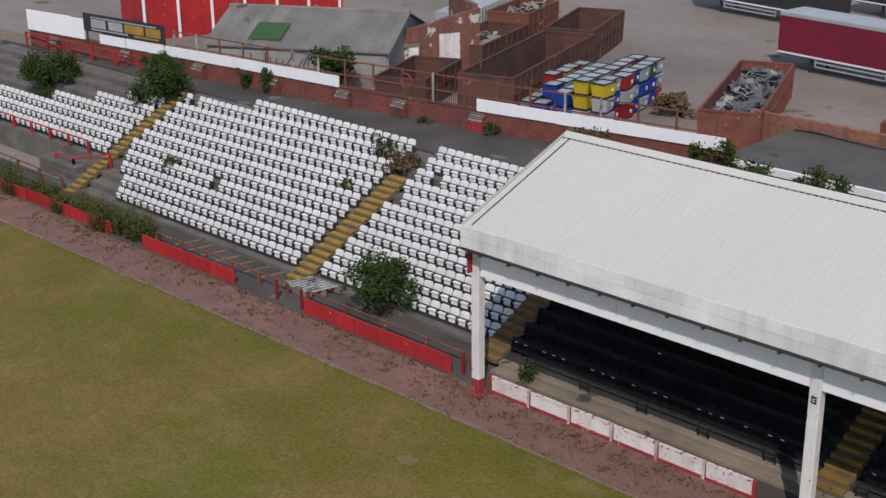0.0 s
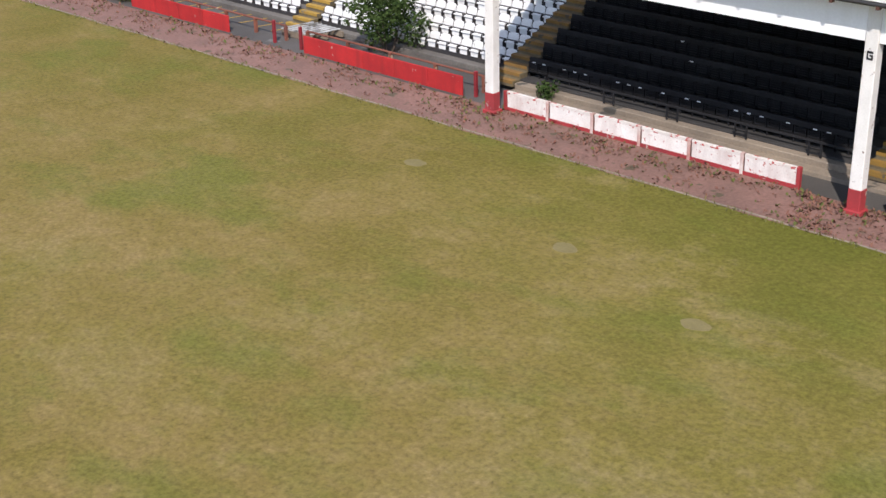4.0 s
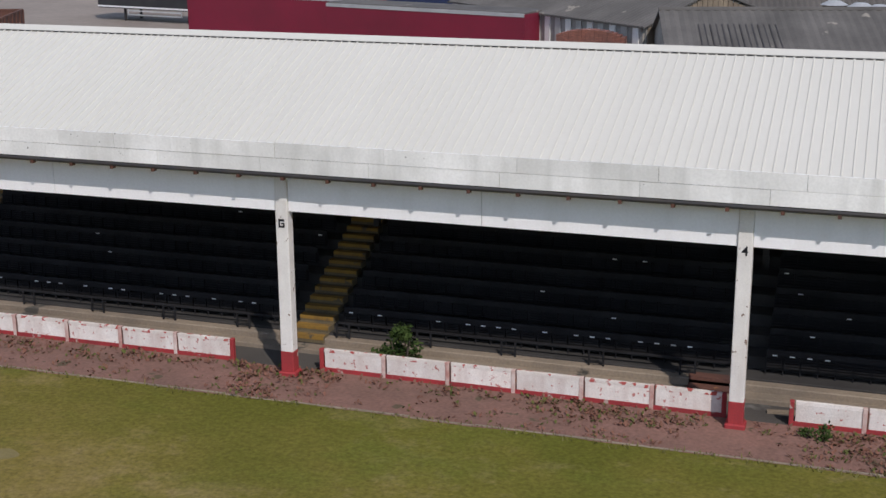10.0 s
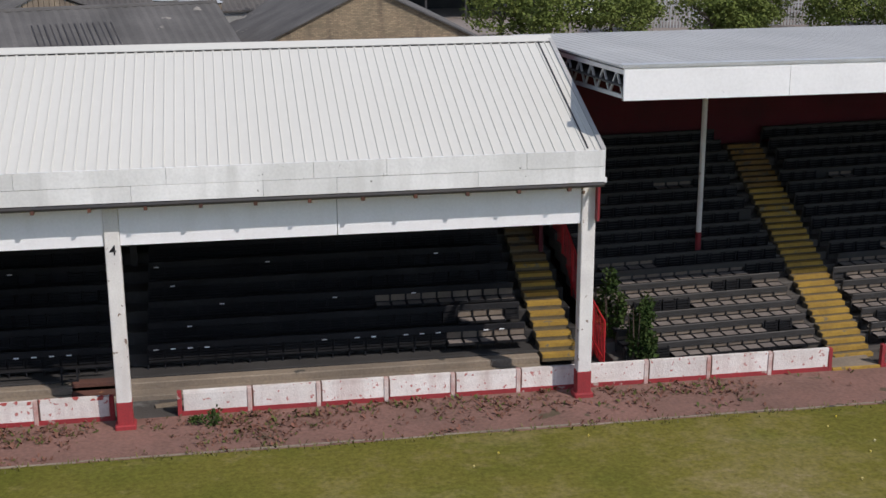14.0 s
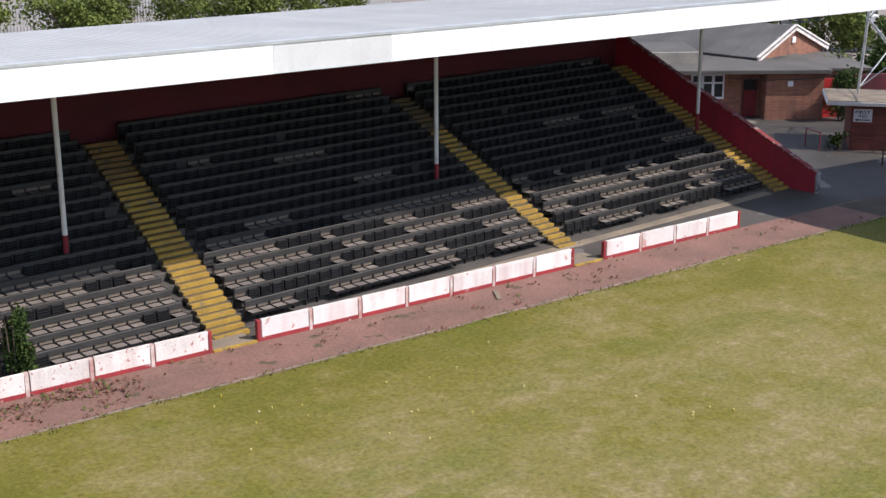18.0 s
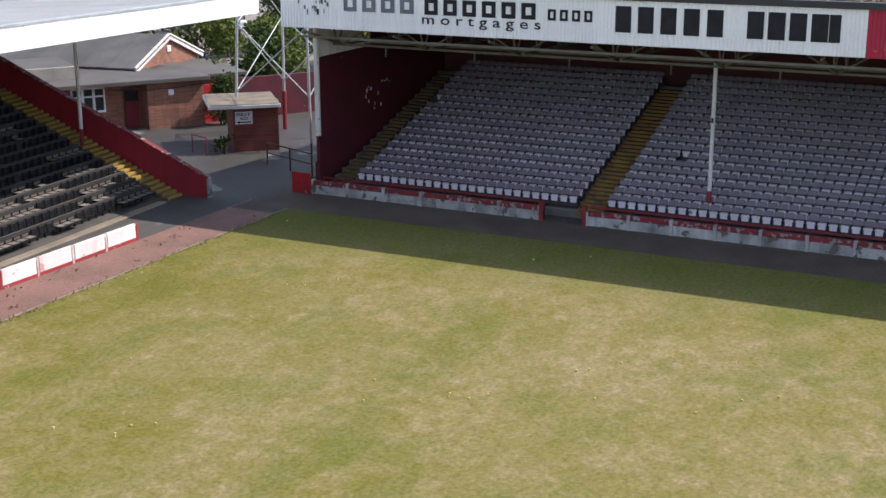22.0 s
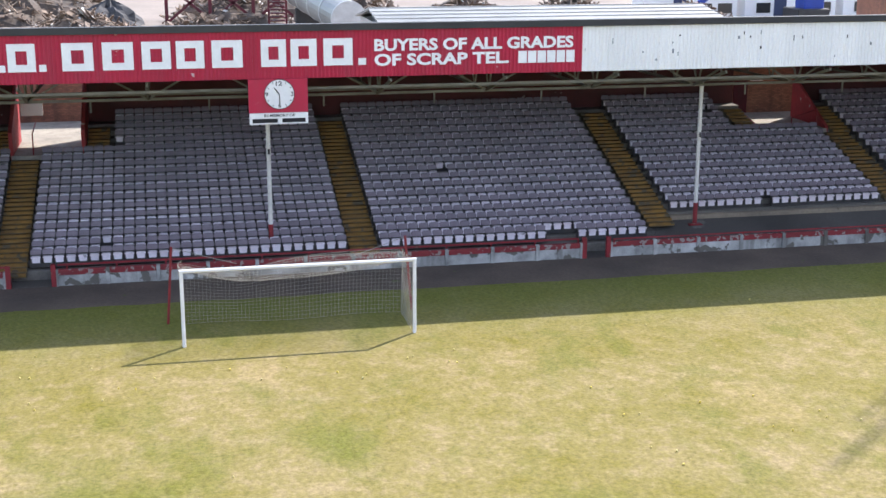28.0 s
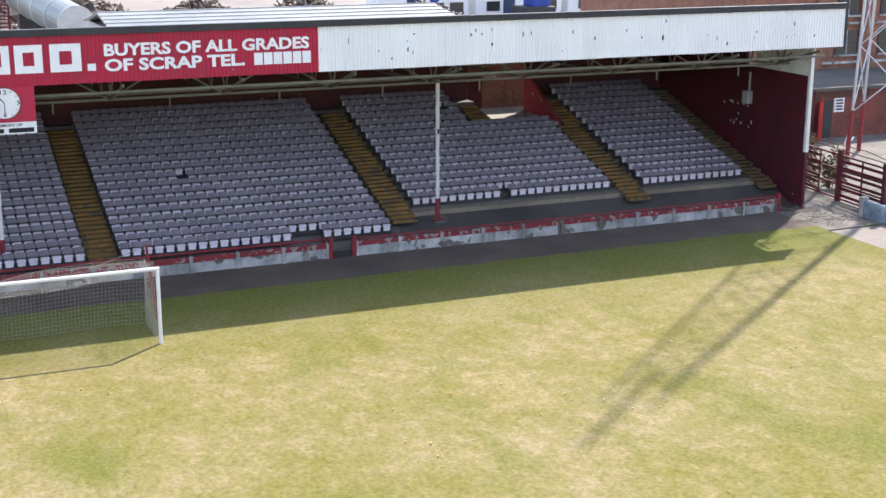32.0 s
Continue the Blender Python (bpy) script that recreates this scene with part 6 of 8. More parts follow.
def skip(x, y, deg, length, width, height, material, label, load=None):
    """An open steel waste container with ribbed sides."""
    t = thing("waste_skip", label, "skip", (x, y, YZ), group="waste skips in the yard")
    g = local(x, y, YZ, deg)
    L, W, H = length / 2, width / 2, height
    put("floor", M().box(-L, L, -W, W, 0.1, 0.2), material, t, g)
    for s in (-1, 1):
        put("side", M().hexa([(-L, s * W - 0.03, 0.1), (L, s * W - 0.03, 0.1), (L, s * W + 0.03, 0.1), (-L, s * W + 0.03, 0.1)], [(-L, s * W * 1.05 - 0.03, H), (L, s * W * 1.05 - 0.03, H), (L, s * W * 1.05 + 0.03, H), (-L, s * W * 1.05 + 0.03, H)]), material, t, g)
        put("end", M().box(s * L - 0.03, s * L + 0.03, -W * 1.04, W * 1.04, 0.1, H), material, t, g)
        put("rim", M().beam((-L, s * W * 1.05, H), (L, s * W * 1.05, H), 0.13, 0.13), material, t, g)
        put("rim", M().beam((s * L, -W * 1.05, H), (s * L, W * 1.05, H), 0.13, 0.13), material, t, g)
        n = int(length / 0.9)
        for k in range(n + 1):
            xx = -L + k * length / n
            put("rib", M().beam((xx, s * (W + 0.06), 0.15), (xx, s * (W * 1.05 + 0.06), H), 0.09, 0.09), material, t, g)
        put("stripe", M().box(-L, L, s * (W * 1.03 + 0.05) - 0.03, s * (W * 1.03 + 0.05) + 0.03, H * 0.55, H * 0.62), material, t, g)
    put("runner", M().box(-L, L, -W * 0.6, -W * 0.4, 0.0, 0.1).box(-L, L, W * 0.4, W * 0.6, 0.0, 0.1), STEEL, t, g)
    if load:
        m = M()
        for _ in range(load[1]):
            px, py = random.uniform(-L * 0.9, L * 0.9), random.uniform(-W * 0.85, W * 0.85)
            pz = H * 0.55 + (H * 0.4) * (1 - (abs(py) / W) ** 2) * random.uniform(0.5, 1.0)
            s = random.uniform(0.15, 0.5)
            m.add(M().box(-s, s, -s * 0.6, s * 0.6, -0.03, 0.03), Matrix.Translation((px, py, pz)) @ Euler((random.uniform(-0.9, 0.9), random.uniform(-0.9, 0.9), random.uniform(0, 6))).to_matrix().to_4x4())
        m.box(-L * 0.95, L * 0.95, -W * 0.95, W * 0.95, 0.2, H * 0.55)
        put("load", m, load[0], t, g, "heap of dark scrap sheet")
    return t


SCRAPDARK = surf("scrap_sheet", (0.10, 0.105, 0.115), (0.19, 0.19, 0.195), 0.5, 1.2, 12, 0.4, 0.2, metal=0.4, flake=((0.16, 0.09, 0.05), 0.2, 1.5))
skip(-79.3, 68.2, 112, 12.5, 3.0, 2.2, RUSTPAINT, "rusty orange-brown skip heaped with scrap sheet metal", (SCRAPDARK, 420))
skip(-93.6, 66.0, 108, 13.6, 3.3, 2.4, RUST, "long empty rusty brown skip in the yard")
skip(-101.2, 70.2, 108, 8.0, 3.0, 2.0, RUST, "rusty brown skip with a little rubble", (CONCRETE, 12))
skip(-105.2, 79.0, 108, 6.0, 3.0, 2.2, RUSTPAINT, "orange-red skip holding pale rubble", (CONCRETE, 40))
skip(-98.2, 77.5, 112, 8.0, 3.2, 2.3, RUST, "deep rusty brown skip in the yard")
skip(-97.4, 60.0, 112, 6.0, 3.0, 1.9, RUST, "low rusty brown skip behind the railing")
skip(-70.0, 70.5, 100, 6.0, 2.6, 1.7, RUSTPAINT, "small rusty orange skip by the brick wall")
gc = thing("grey_container", "grey ribbed steel container with an open hatch", "container", (-107.5, 75.5, YZ))
g = local(-107.5, 75.5, YZ, 110)
put("body", M().cbox(-3.2, 3.2, -1.3, 1.3, 0.1, 2.5), GALV, gc, g)
put("hatch", M().box(-2.2, -0.8, -0.8, 0.8, 2.5, 2.53), BLACK, gc, g)
for k in range(12):
    put("rib", M().box(-3.1 + k * 0.56, -3.0 + k * 0.56, -1.36, 1.36, 0.15, 2.48), ROOFGREY, gc, g)

CRATE = [surf(n, c, None, 0.5, 1, 10, 0.1, 0.05, rnd=0.1) for n, c in (("blue_plastic", (0.012, 0.05, 0.35)), ("pale_grey_plastic", (0.42, 0.45, 0.47)), ("red_plastic", (0.36, 0.02, 0.025)), ("yellow_plastic", (0.55, 0.42, 0.02)), ("green_plastic", (0.05, 0.12, 0.04)))]
CNAME = ("blue", "pale grey", "red", "yellow", "dark green")


def crate(x, y, z, deg, c, lid):
    t = thing("pallet_box", f"{CNAME[c]} plastic pallet box with a strapped grey lid", "box", (x, y, z), group="stacked pallet boxes")
    g = local(x, y, z, deg)
    put("body", M().hexa([(-0.5, -0.42, 0.1), (0.5, -0.42, 0.1), (0.5, 0.42, 0.1), (-0.5, 0.42, 0.1)], [(-0.58, -0.48, 0.75), (0.58, -0.48, 0.75), (0.58, 0.48, 0.75), (-0.58, 0.48, 0.75)]), CRATE[c], t, g)
    put("foot", M().box(-0.48, 0.48, -0.4, 0.4, 0, 0.1), BLACK, t, g)
    put("rim", M().box(-0.6, 0.6, -0.5, 0.5, 0.74, 0.79), CRATE[c], t, g)
    if lid:
        put("lid", M().cbox(-0.55, 0.55, -0.45, 0.45, 0.79, 0.84, 0.02), CRATE[1], t, g)
        put("strap", M().box(-0.61, 0.61, -0.47, -0.41, 0.78, 0.87).box(-0.61, 0.61, 0.41, 0.47, 0.78, 0.87).box(-0.61, -0.53, -0.5, 0.5, 0.78, 0.88).box(0.53, 0.61, -0.5, 0.5, 0.78, 0.88), BLACK, t, g)
    put("sticker", M().box(0.1, 0.3, -0.495, -0.48, 0.35, 0.55), LETTER, t, g)


for i in range(6):
    for j in range(7):
        x = -91.6 + i * 1.3 - j * 0.2 + random.uniform(-0.15, 0.15)
        y = 61.6 + j * 1.12 + i * 0.12 + random.uniform(-0.1, 0.1)
        n = 1 if i + j * 0.4 < 2.2 else 2 if i < 4 else 3
        if i < 1 and j > 4:
            continue
        for k in range(n):
            crate(x, y, YZ + 0.0 + k * 0.86, 98 + random.uniform(-7, 7), random.choices((0, 1, 2, 3, 4), weights=(6, 7, 3, 3, 1))[0], k == n - 1)


def trailer(x, y, deg, label, side, length=13.4, roof=GALV):
    t = thing("lorry_trailer", label, "trailer", (x, y, YZ), group="parked trailers")
    g = local(x, y, YZ - 0.03, deg)
    L = length / 2
    put("bed", M().box(-L, L, -1.2, 1.2, 1.0, 1.2), STEEL, t, g)
    put("side_curtain", M().box(-L, L, -1.27, -1.2, 1.2, 3.55), side, t, g)
    put("side_curtain", M().box(-L, L, 1.2, 1.27, 1.2, 3.55), side, t, g)
    put("end_panel", M().box(-L - 0.02, -L + 0.05, -1.25, 1.25, 1.1, 3.7), side, t, g)
    put("end_panel", M().box(L - 0.05, L + 0.02, -1.25, 1.25, 1.1, 3.7), side, t, g)
    put("top_rail", M().box(-L, L, -1.3, -1.2, 3.55, 3.75), GALV, t, g)
    put("top_rail", M().box(-L, L, 1.2, 1.3, 3.55, 3.75), GALV, t, g)
    put("roof", M().cbox(-L, L, -1.24, 1.24, 3.7, 3.8), roof, t, g)
    put("lower_rail", M().box(-L, L, -1.3, -1.26, 1.08, 1.2), LETTER, t, g)
    for k in range(9):
        put("strap", M().box(-L + 0.7 + k * 1.5, -L + 0.76 + k * 1.5, -1.29, -1.27, 1.0, 1.35), BLACK, t, g)
    for k in (L - 1.4, L - 2.7, L - 4.0):
        for s in (-1, 1):
            w = put("wheel", M().tube((k, s * 0.95, 0.5), (k, s * 1.2, 0.5), 0.5, 16), BLACK, t, g)
            put("rim", M().tube((k, s * 1.2, 0.5), (k, s * 1.22, 0.5), 0.25, 12), GALV, w, g)
    put("side_guard", M().box(-L + 3, L - 5, -1.24, -1.2, 0.5, 0.6).box(-L + 3, L - 5, -1.24, -1.2, 0.8, 0.9).box(-L + 3, -L + 3.1, -1.24, -1.2, 0.5, 1.0).box(L - 5.1, L - 5, -1.24, -1.2, 0.5, 1.0), GALV, t, g)
    put("landing_leg", M().box(-L + 2.4, -L + 2.55, -1.0, -0.85, 0, 1.0).box(-L + 2.4, -L + 2.55, 0.85, 1.0, 0, 1.0), STEEL, t, g)


trailer(-78.7, 82.3, -8, "maroon curtain-sided lorry trailer parked in the yard", CURTAIN)
trailer(-66.9, 77.0, -14, "grey-roofed maroon lorry trailer parked in the yard", CURTAIN, 13.4, SLATE)
trailer(-71.0, 96.0, -12, "navy lorry trailer parked in the yard", NAVY)
trailer(-95.0, 97.0, -10, "dark lorry trailer parked far across the yard", BLACK)
trailer(-84.0, 103.0, -10, "dark lorry trailer parked far across the yard", BLACK)
cont = thing("shipping_container", "rust-red ribbed shipping container", "container", (-60.5, 90, YZ))
put("body", M().cbox(-3, 3, -1.2, 1.2, 0, 2.6), RUSTPAINT, cont, local(-60.5, 90, YZ, -12))
for k in range(20):
    put("rib", M().box(-2.9 + k * 0.3, -2.8 + k * 0.3, -1.25, 1.25, 0.1, 2.5), RUST, cont, local(-60.5, 90, YZ, -12))
cont = thing("scaffold_tower", "pale blue steel scaffold tower", "tower", (-56.5, 88, YZ))
for a in (-0.8, 0.8):
    for b in (-0.8, 0.8):
        part("leg", M().tube((-56.5 + a, 88 + b, YZ - 0.1), (-56.5 + a, 88 + b, YZ + 4.5), 0.06), FADED, cont)
for k in range(6):
    part("brace", M().beam((-57.3, 87.2, YZ + k * 0.75), (-55.7, 87.2, YZ + 0.75 + k * 0.75), 0.06), FADED, cont)


# ---- sheds and works beyond ----
def gable_building(name, label, x, y, z, deg, L, W, H, R, wall, roof, sheets=0, over=0.3, windows=()):
    """A long building, ridge along its own x."""
    t = thing(name, label, "building", (x, y, z))
    g = local(x, y, z, deg)
    l, w = L / 2, W / 2
    for s in (-1, 1):
        put("wall", M().box(-l, l, s * w - 0.12, s * w + 0.12, -2.5, H), wall, t, g)
        put("gable_wall", M().hexa([(s * l - 0.12, -w, -2.5), (s * l - 0.12, w, -2.5), (s * l - 0.12, w, H), (s * l - 0.12, 0, H + R), (s * l - 0.12, -w, H)], [(s * l + 0.12, -w, -2.5), (s * l + 0.12, w, -2.5), (s * l + 0.12, w, H), (s * l + 0.12, 0, H + R), (s * l + 0.12, -w, H)]), wall, t, g)
        n = sheets or 8
        for k in range(n):
            x0, x1 = -l - over + (L + 2 * over) * k / n, -l - over + (L + 2 * over) * (k + 1) / n
            q = 1 + over / w
            a = [(x0, 0, H + R + 0.02), (x1, 0, H + R + 0.02), (x1, s * w * q, H - R * (q - 1) + 0.02), (x0, s * w * q, H - R * (q - 1) + 0.02)]
            nr = max(2, int((x1 - x0) / 0.3))
            prof = [(x1, 0.02), (x0, 0.02)] + [(x0 + (x1 - x0) * j / (2 * nr), 0.1 + (0.045 if j % 2 else 0.0)) for j in range(2 * nr + 1)]
            sm = M().hexa([(sx_, 0, H + R + sz_) for sx_, sz_ in prof], [(sx_, s * w * q, H - R * (q - 1) + sz_) for sx_, sz_ in prof])
            put("roof_sheet", sm, roof, t, g)
    put("ridge", M().tube((-l - over, 0, H + R + 0.1), (l + over, 0, H + R + 0.1), 0.14, 8), roof, t, g)
    return t, g


sh, g = gable_building("old_shed", "derelict shed with a patched grey corrugated roof and graffiti", -107.2, 60.6, YZ, 28, 12.0, 8.5, 2.6, 1.6, GRAFF, OLDROOF, 26)
put("green_sheet", M().hexa([(-3.4, -3.9, 2.9), (-1.2, -3.9, 2.9), (-1.2, -2.0, 3.6), (-3.4, -2.0, 3.6)], [(-3.4, -3.9, 2.98), (-1.2, -3.9, 2.98), (-1.2, -2.0, 3.68), (-3.4, -2.0, 3.68)]), CRATE[4], sh, g, "mossy green roof sheet")
for k in range(22):
    a = -4.2 + k * 0.36
    put("graffiti_mark", M().beam((a, -4.39, 1.2 + random.uniform(0, 0.3)), (a + random.uniform(-0.2, 0.4), -4.39, 1.9 + random.uniform(-0.2, 0.3)), 0.02, 0.05), INK, sh, g)
be = thing("brick_ruin", "ruined brick building end with whitewashed patches", "building", (-100.5, 63.5, YZ))
g = local(-101.0, 63.8, YZ, 62)
put("wall", M().hexa([(-4, -0.2, -0.2), (4, -0.2, -0.2), (4, 0.2, -0.2), (-4, 0.2, -0.2)], [(-4, -0.2, 2.6), (4, -0.2, 4.4), (4, 0.2, 4.4), (-4, 0.2, 2.6)]), BW_OLD, be, g)
put("return_wall", M().box(3.6, 4.0, 0.2, 5.0, -0.2, 4.6), BW_OLD, be, g)
put("door_patch", M().box(1.2, 2.6, -0.26, -0.2, 0.0, 2.9), PANEL, be, g, "whitewashed blocked doorway")
put("door_patch", M().box(-0.9, -0.2, -0.26, -0.2, 0.0, 2.2), PANEL, be, g, "whitewashed strip")
put("timber_frame", M().box(-3.4, -1.4, -0.28, -0.2, 0.6, 2.2), WOOD, be, g)
put("lintel", M().box(-3.6, -0.1, -0.3, -0.18, 2.2, 2.4), WOOD, be, g)
rb = thing("red_shed", "bright red steel building with white posts", "building", (-124, 64, YZ))
g = local(-122.5, 66.5, YZ, 70)
put("wall", M().box(-8, 8, 0, 7, -0.2, 4.6), REDWALL, rb, g)
for k in range(7):
    put("white_post", M().box(-8 + k * 2.6, -7.8 + k * 2.6, -0.1, 0.0, -0.2, 4.6), WHITE, rb, g)
car = thing("parked_car", "dark grey parked car beyond the banner", "car", (-128, 60, YZ))
g = local(-126, 58.5, YZ, 40)
put("body", M().cbox(-2.1, 2.1, -0.85, 0.85, 0.3, 0.85, 0.12), STEEL, car, g)
put("cabin", M().hexa([(-1.2, -0.78, 0.85), (1.3, -0.78, 0.85), (1.3, 0.78, 0.85), (-1.2, 0.78, 0.85)], [(-0.7, -0.65, 1.4), (0.8, -0.65, 1.4), (0.8, 0.65, 1.4), (-0.7, 0.65, 1.4)]), GLASS, car, g)
for a in (-1.3, 1.3):
    for s in (-0.86, 0.74):
        put("wheel", M().tube((a, s, 0.32), (a, s + 0.12, 0.32), 0.32, 14), BLACK, car, g)
fl = thing("flat_roofed_block", "low block with a puddled grey felt roof and white edge", "building", (-64, 60.5, YZ))
part("wall", M().box(-74.0, -50, 57.6, 64.0, 0, 4.25), BRICKDARK, fl)
part("roof", M().box(-74.3, -49.8, 57.3, 64.2, 4.25, 4.4), FELT, fl)
part("white_edge", M().box(-74.4, -49.8, 57.1, 57.3, 4.15, 4.5), WHITE, fl)
for k in range(8):
    part("parapet_bay", M().box(-77 + k * 3.4, -73.62 + k * 3.4, 64.2, 64.5, 1.5, 5.0), BW_HOUSE, fl)
part("cable", M().path([(-74 + k * 0.8, 63.9 + 0.25 * math.sin(k * 0.9), 4.47 + 0.04 * math.sin(k * 1.7)) for k in range(22)], 0.04), BLACK, fl)

# striped shed, grey roofs and the pale gable seen past the cream ridge
st, g = gable_building("striped_works", "works shed with grey and white striped cladding", -57.5, 79.6, YZ, -38, 17.0, 9.0, 3.6, 1.5, GRAFF, SLATE, 14)
for k in range(19):
    put("cladding_stripe", M().box(-8.4 + k * 0.9, -7.95 + k * 0.9, -4.68, -4.6, 0.4, 3.55), ROOFGREY if k % 2 else FASCIA, st, g)
for k in range(24):
    put("timber_board", M().box(8.62, 8.68, -4.4 + k * 0.37, -4.08 + k * 0.37, 0.2, 3.6 + 1.4 * (1 - abs(-4.25 + k * 0.37) / 4.5)), WOOD, st, g)
rn = thing("brick_mound", "crumbling painted brick stub with a rounded top", "ruin", (-56.4, 70.6, YZ))
for k in range(16):
    a = -1.7 + k * 0.22
    h = 3.1 + 0.7 * math.sqrt(max(0, 1 - ((a + 0.1) / 2.0) ** 2))
    part("brick_pier", M().box(-56.3 + a, -56.3 + a + 0.21, 70.3 - 0.02 * (k % 3), 71.0, 0, YZ + h - 0.4), BW_OLD, rn)
sl, g = gable_building("slate_works", "long works roof of grey sheets with a rooflight", -47.2, 68.6, YZ, 14, 10.0, 10.0, 3.0, 1.7, GRAFF, SLATE, 12)
for k in range(14):
    put("rooflight_bar", M().beam((-3.6 + k * 0.27, -4.2, 3.38), (-3.6 + k * 0.27, -1.6, 4.27), 0.06, 0.08), STEEL, sl, g)
for k, (vx, vy) in enumerate(((-44.6, 74.0), (-43.3, 73.0), (-42.4, 72.2))):
    v = thing("roof_cowl", "squat pale roof ventilation cowl", "vent", (vx, vy, 6.3), group="roof cowls")
    part("base", M().box(vx - 0.45, vx + 0.45, vy - 0.45, vy + 0.45, 2.0, 7.0), BRICKDARK, v)
    part("drum", M().tube((vx, vy, 7.0), (vx, vy, 7.6), 0.6, 16), WOOD, v)
    part("cap", M().tube((vx, vy, 7.6), (vx, vy, 7.8), 0.68, 16, 0.3), GALV, v)
    part("band", M().tube((vx, vy, 7.15), (vx, vy, 7.22), 0.62, 16), STEEL, v)
gable_building("dark_works", "works building with a dark felted roof", -46, 88, YZ, 8, 26.0, 14.0, 3.2, 1.8, GRAFF, FELT, 10)
pg, g = gable_building("pale_brick_works", "pale brick works gable with two louvred vents", -35.0, 78.0, 0, 92, 18.0, 12.5, 5.4, 3.0, BW_PALE, SLATE, 12)
for a in (-2.05, 2.1):
    put("vent_frame", M().box(-9.2, -9.1, a - 0.55, a + 0.55, 5.2, 6.0), BLACK, pg, g)
    for k in range(5):
        put("vent_slat", M().hexa([(-9.3, a - 0.5, 5.25 + k * 0.15), (-9.2, a - 0.5, 5.33 + k * 0.15), (-9.2, a + 0.5, 5.33 + k * 0.15), (-9.3, a + 0.5, 5.25 + k * 0.15)], [(-9.3, a - 0.5, 5.29 + k * 0.15), (-9.2, a - 0.5, 5.37 + k * 0.15), (-9.2, a + 0.5, 5.37 + k * 0.15), (-9.3, a + 0.5, 5.29 + k * 0.15)]), PANEL, pg, g)
op = thing("open_store", "long open-sided store shed across the far yard", "building", (-20, 136, 0))
part("roof", M().hexa([(-34, 131, 3.4), (-6, 131, 3.4), (-6, 142, 4.6), (-34, 142, 4.6)], [(-34, 131, 3.6), (-6, 131, 3.6), (-6, 142, 4.8), (-34, 142, 4.8)]), SLATE, op)
for k in range(8):
    part("store_post", M().box(-33.8 + k * 3.9, -33.6 + k * 3.9, 131.2, 131.4, -0.1, 3.5), STEEL, op)
part("rear_panel", M().box(-34, -6, 141.8, 142, -0.1, 4.6), BLACK, op)
van = thing("white_van", "white van parked in the far yard", "van", (-6.5, 128, 0))
part("body", M().cbox(-9.2, -4.6, 127, 129, 0.4, 2.1, 0.15), SIGNWHITE, van)
part("windscreen", M().box(-9.0, -4.9, 126.96, 127.0, 1.3, 1.85), GLASS, van)
for a in (-8.3, -5.5):
    part("wheel", M().tube((a, 126.95, 0.35), (a, 127.2, 0.35), 0.36, 14), BLACK, van)
pf = thing("palisade_fence", "grey steel palisade fence at the far yard", "fence", (8, 121, 0))
for z in (0.5, 1.9):
    part("rail", M().box(-6, 40, 120.6, 120.66, z, z + 0.07), GALV, pf)
for k in range(150):
    part("pale", M().box(-6 + k * 0.3, -5.86 + k * 0.3, 120.55, 120.6, -0.1, 2.5 + 0.02 * (k % 2)), GALV, pf)
for k in range(40):
    tx, ty = 6 + (k % 10) * 2.3 + random.uniform(-0.3, 0.3), 125 + (k // 10) * 2.6
    s = thing("stacked_slab", "stack of round pale slabs beyond the fence", "slabs", (tx, ty, 0), group="round slab stacks")
    part("slab", M().tube((tx, ty, -0.1), (tx, ty, 0.5), 1.0, 14), CONCRETE, s)
    part("slab", M().tube((tx + 0.1, ty, 0.52), (tx + 0.1, ty, 0.7), 1.05, 14), PAD, s)

# ---- corner between the stands: clubhouse, hut, pylon ----
UX, VX = Vector((0.82, -0.57, 0)).normalized(), Vector((0.57, 0.82, 0)).normalized()
ORIGIN = Vector((17.45, 52.43, 0))
CG = Matrix.Translation(ORIGIN) @ Matrix((( UX.x, VX.x, 0, 0), (UX.y, VX.y, 0, 0), (0, 0, 1, 0), (0, 0, 0, 1)))
club = thing("clubhouse", "single-storey brick clubhouse with flat and pitched roofs", "building", ORIGIN)
put("wall", M().box(0, 3.3, 0, 7, -0.1, 2.65), BW_HOUSE, club, CG)
put("wall", M().box(3.3, 6.2, 1.6, 8, -0.1, 2.5), BW_HOUSE, club, CG)
put("wall", M().box(-1.2, 0, 1.3, 7, -0.1, 2.65), BW_HOUSE, club, CG)
put("wall", M().box(-11, -1.2, 0.9, 7, -0.1, 2.65), BW_HOUSE, club, CG)
put("flat_roof", M().cbox(-11.3, 3.6, -0.35, 7.2, 2.65, 2.87, 0.03), FELT, club, CG, "grey felt flat roof")
put("flat_roof", M().cbox(3.3, 6.5, 1.3, 8.2, 2.55, 2.72, 0.03), FELT, club, CG)
put("parapet", M().box(-11, -3.2, 2.2, 2.5, 2.87, 3.55), CONCRETE, club, CG)
put("upper_roof", M().box(-11, -3.2, 2.4, 7.5, 3.4, 3.5), FELT, club, CG)
win = put("window", M().box(-4.1, -2.2, 0.8, 0.9, 1.1, 2.5), WHITE, club, CG, "white framed window")
for a in (-4.0, -3.38, -2.76):
    put("pane", M().box(a, a + 0.46, 0.785, 0.8, 1.2, 1.95), GLASS, win, CG)
    put("pane", M().box(a, a + 0.46, 0.785, 0.8, 2.05, 2.4), GLASS, win, CG)
put("sill", M().box(-4.1, -2.2, 0.76, 0.92, 1.08, 1.15), WHITE, win, CG)
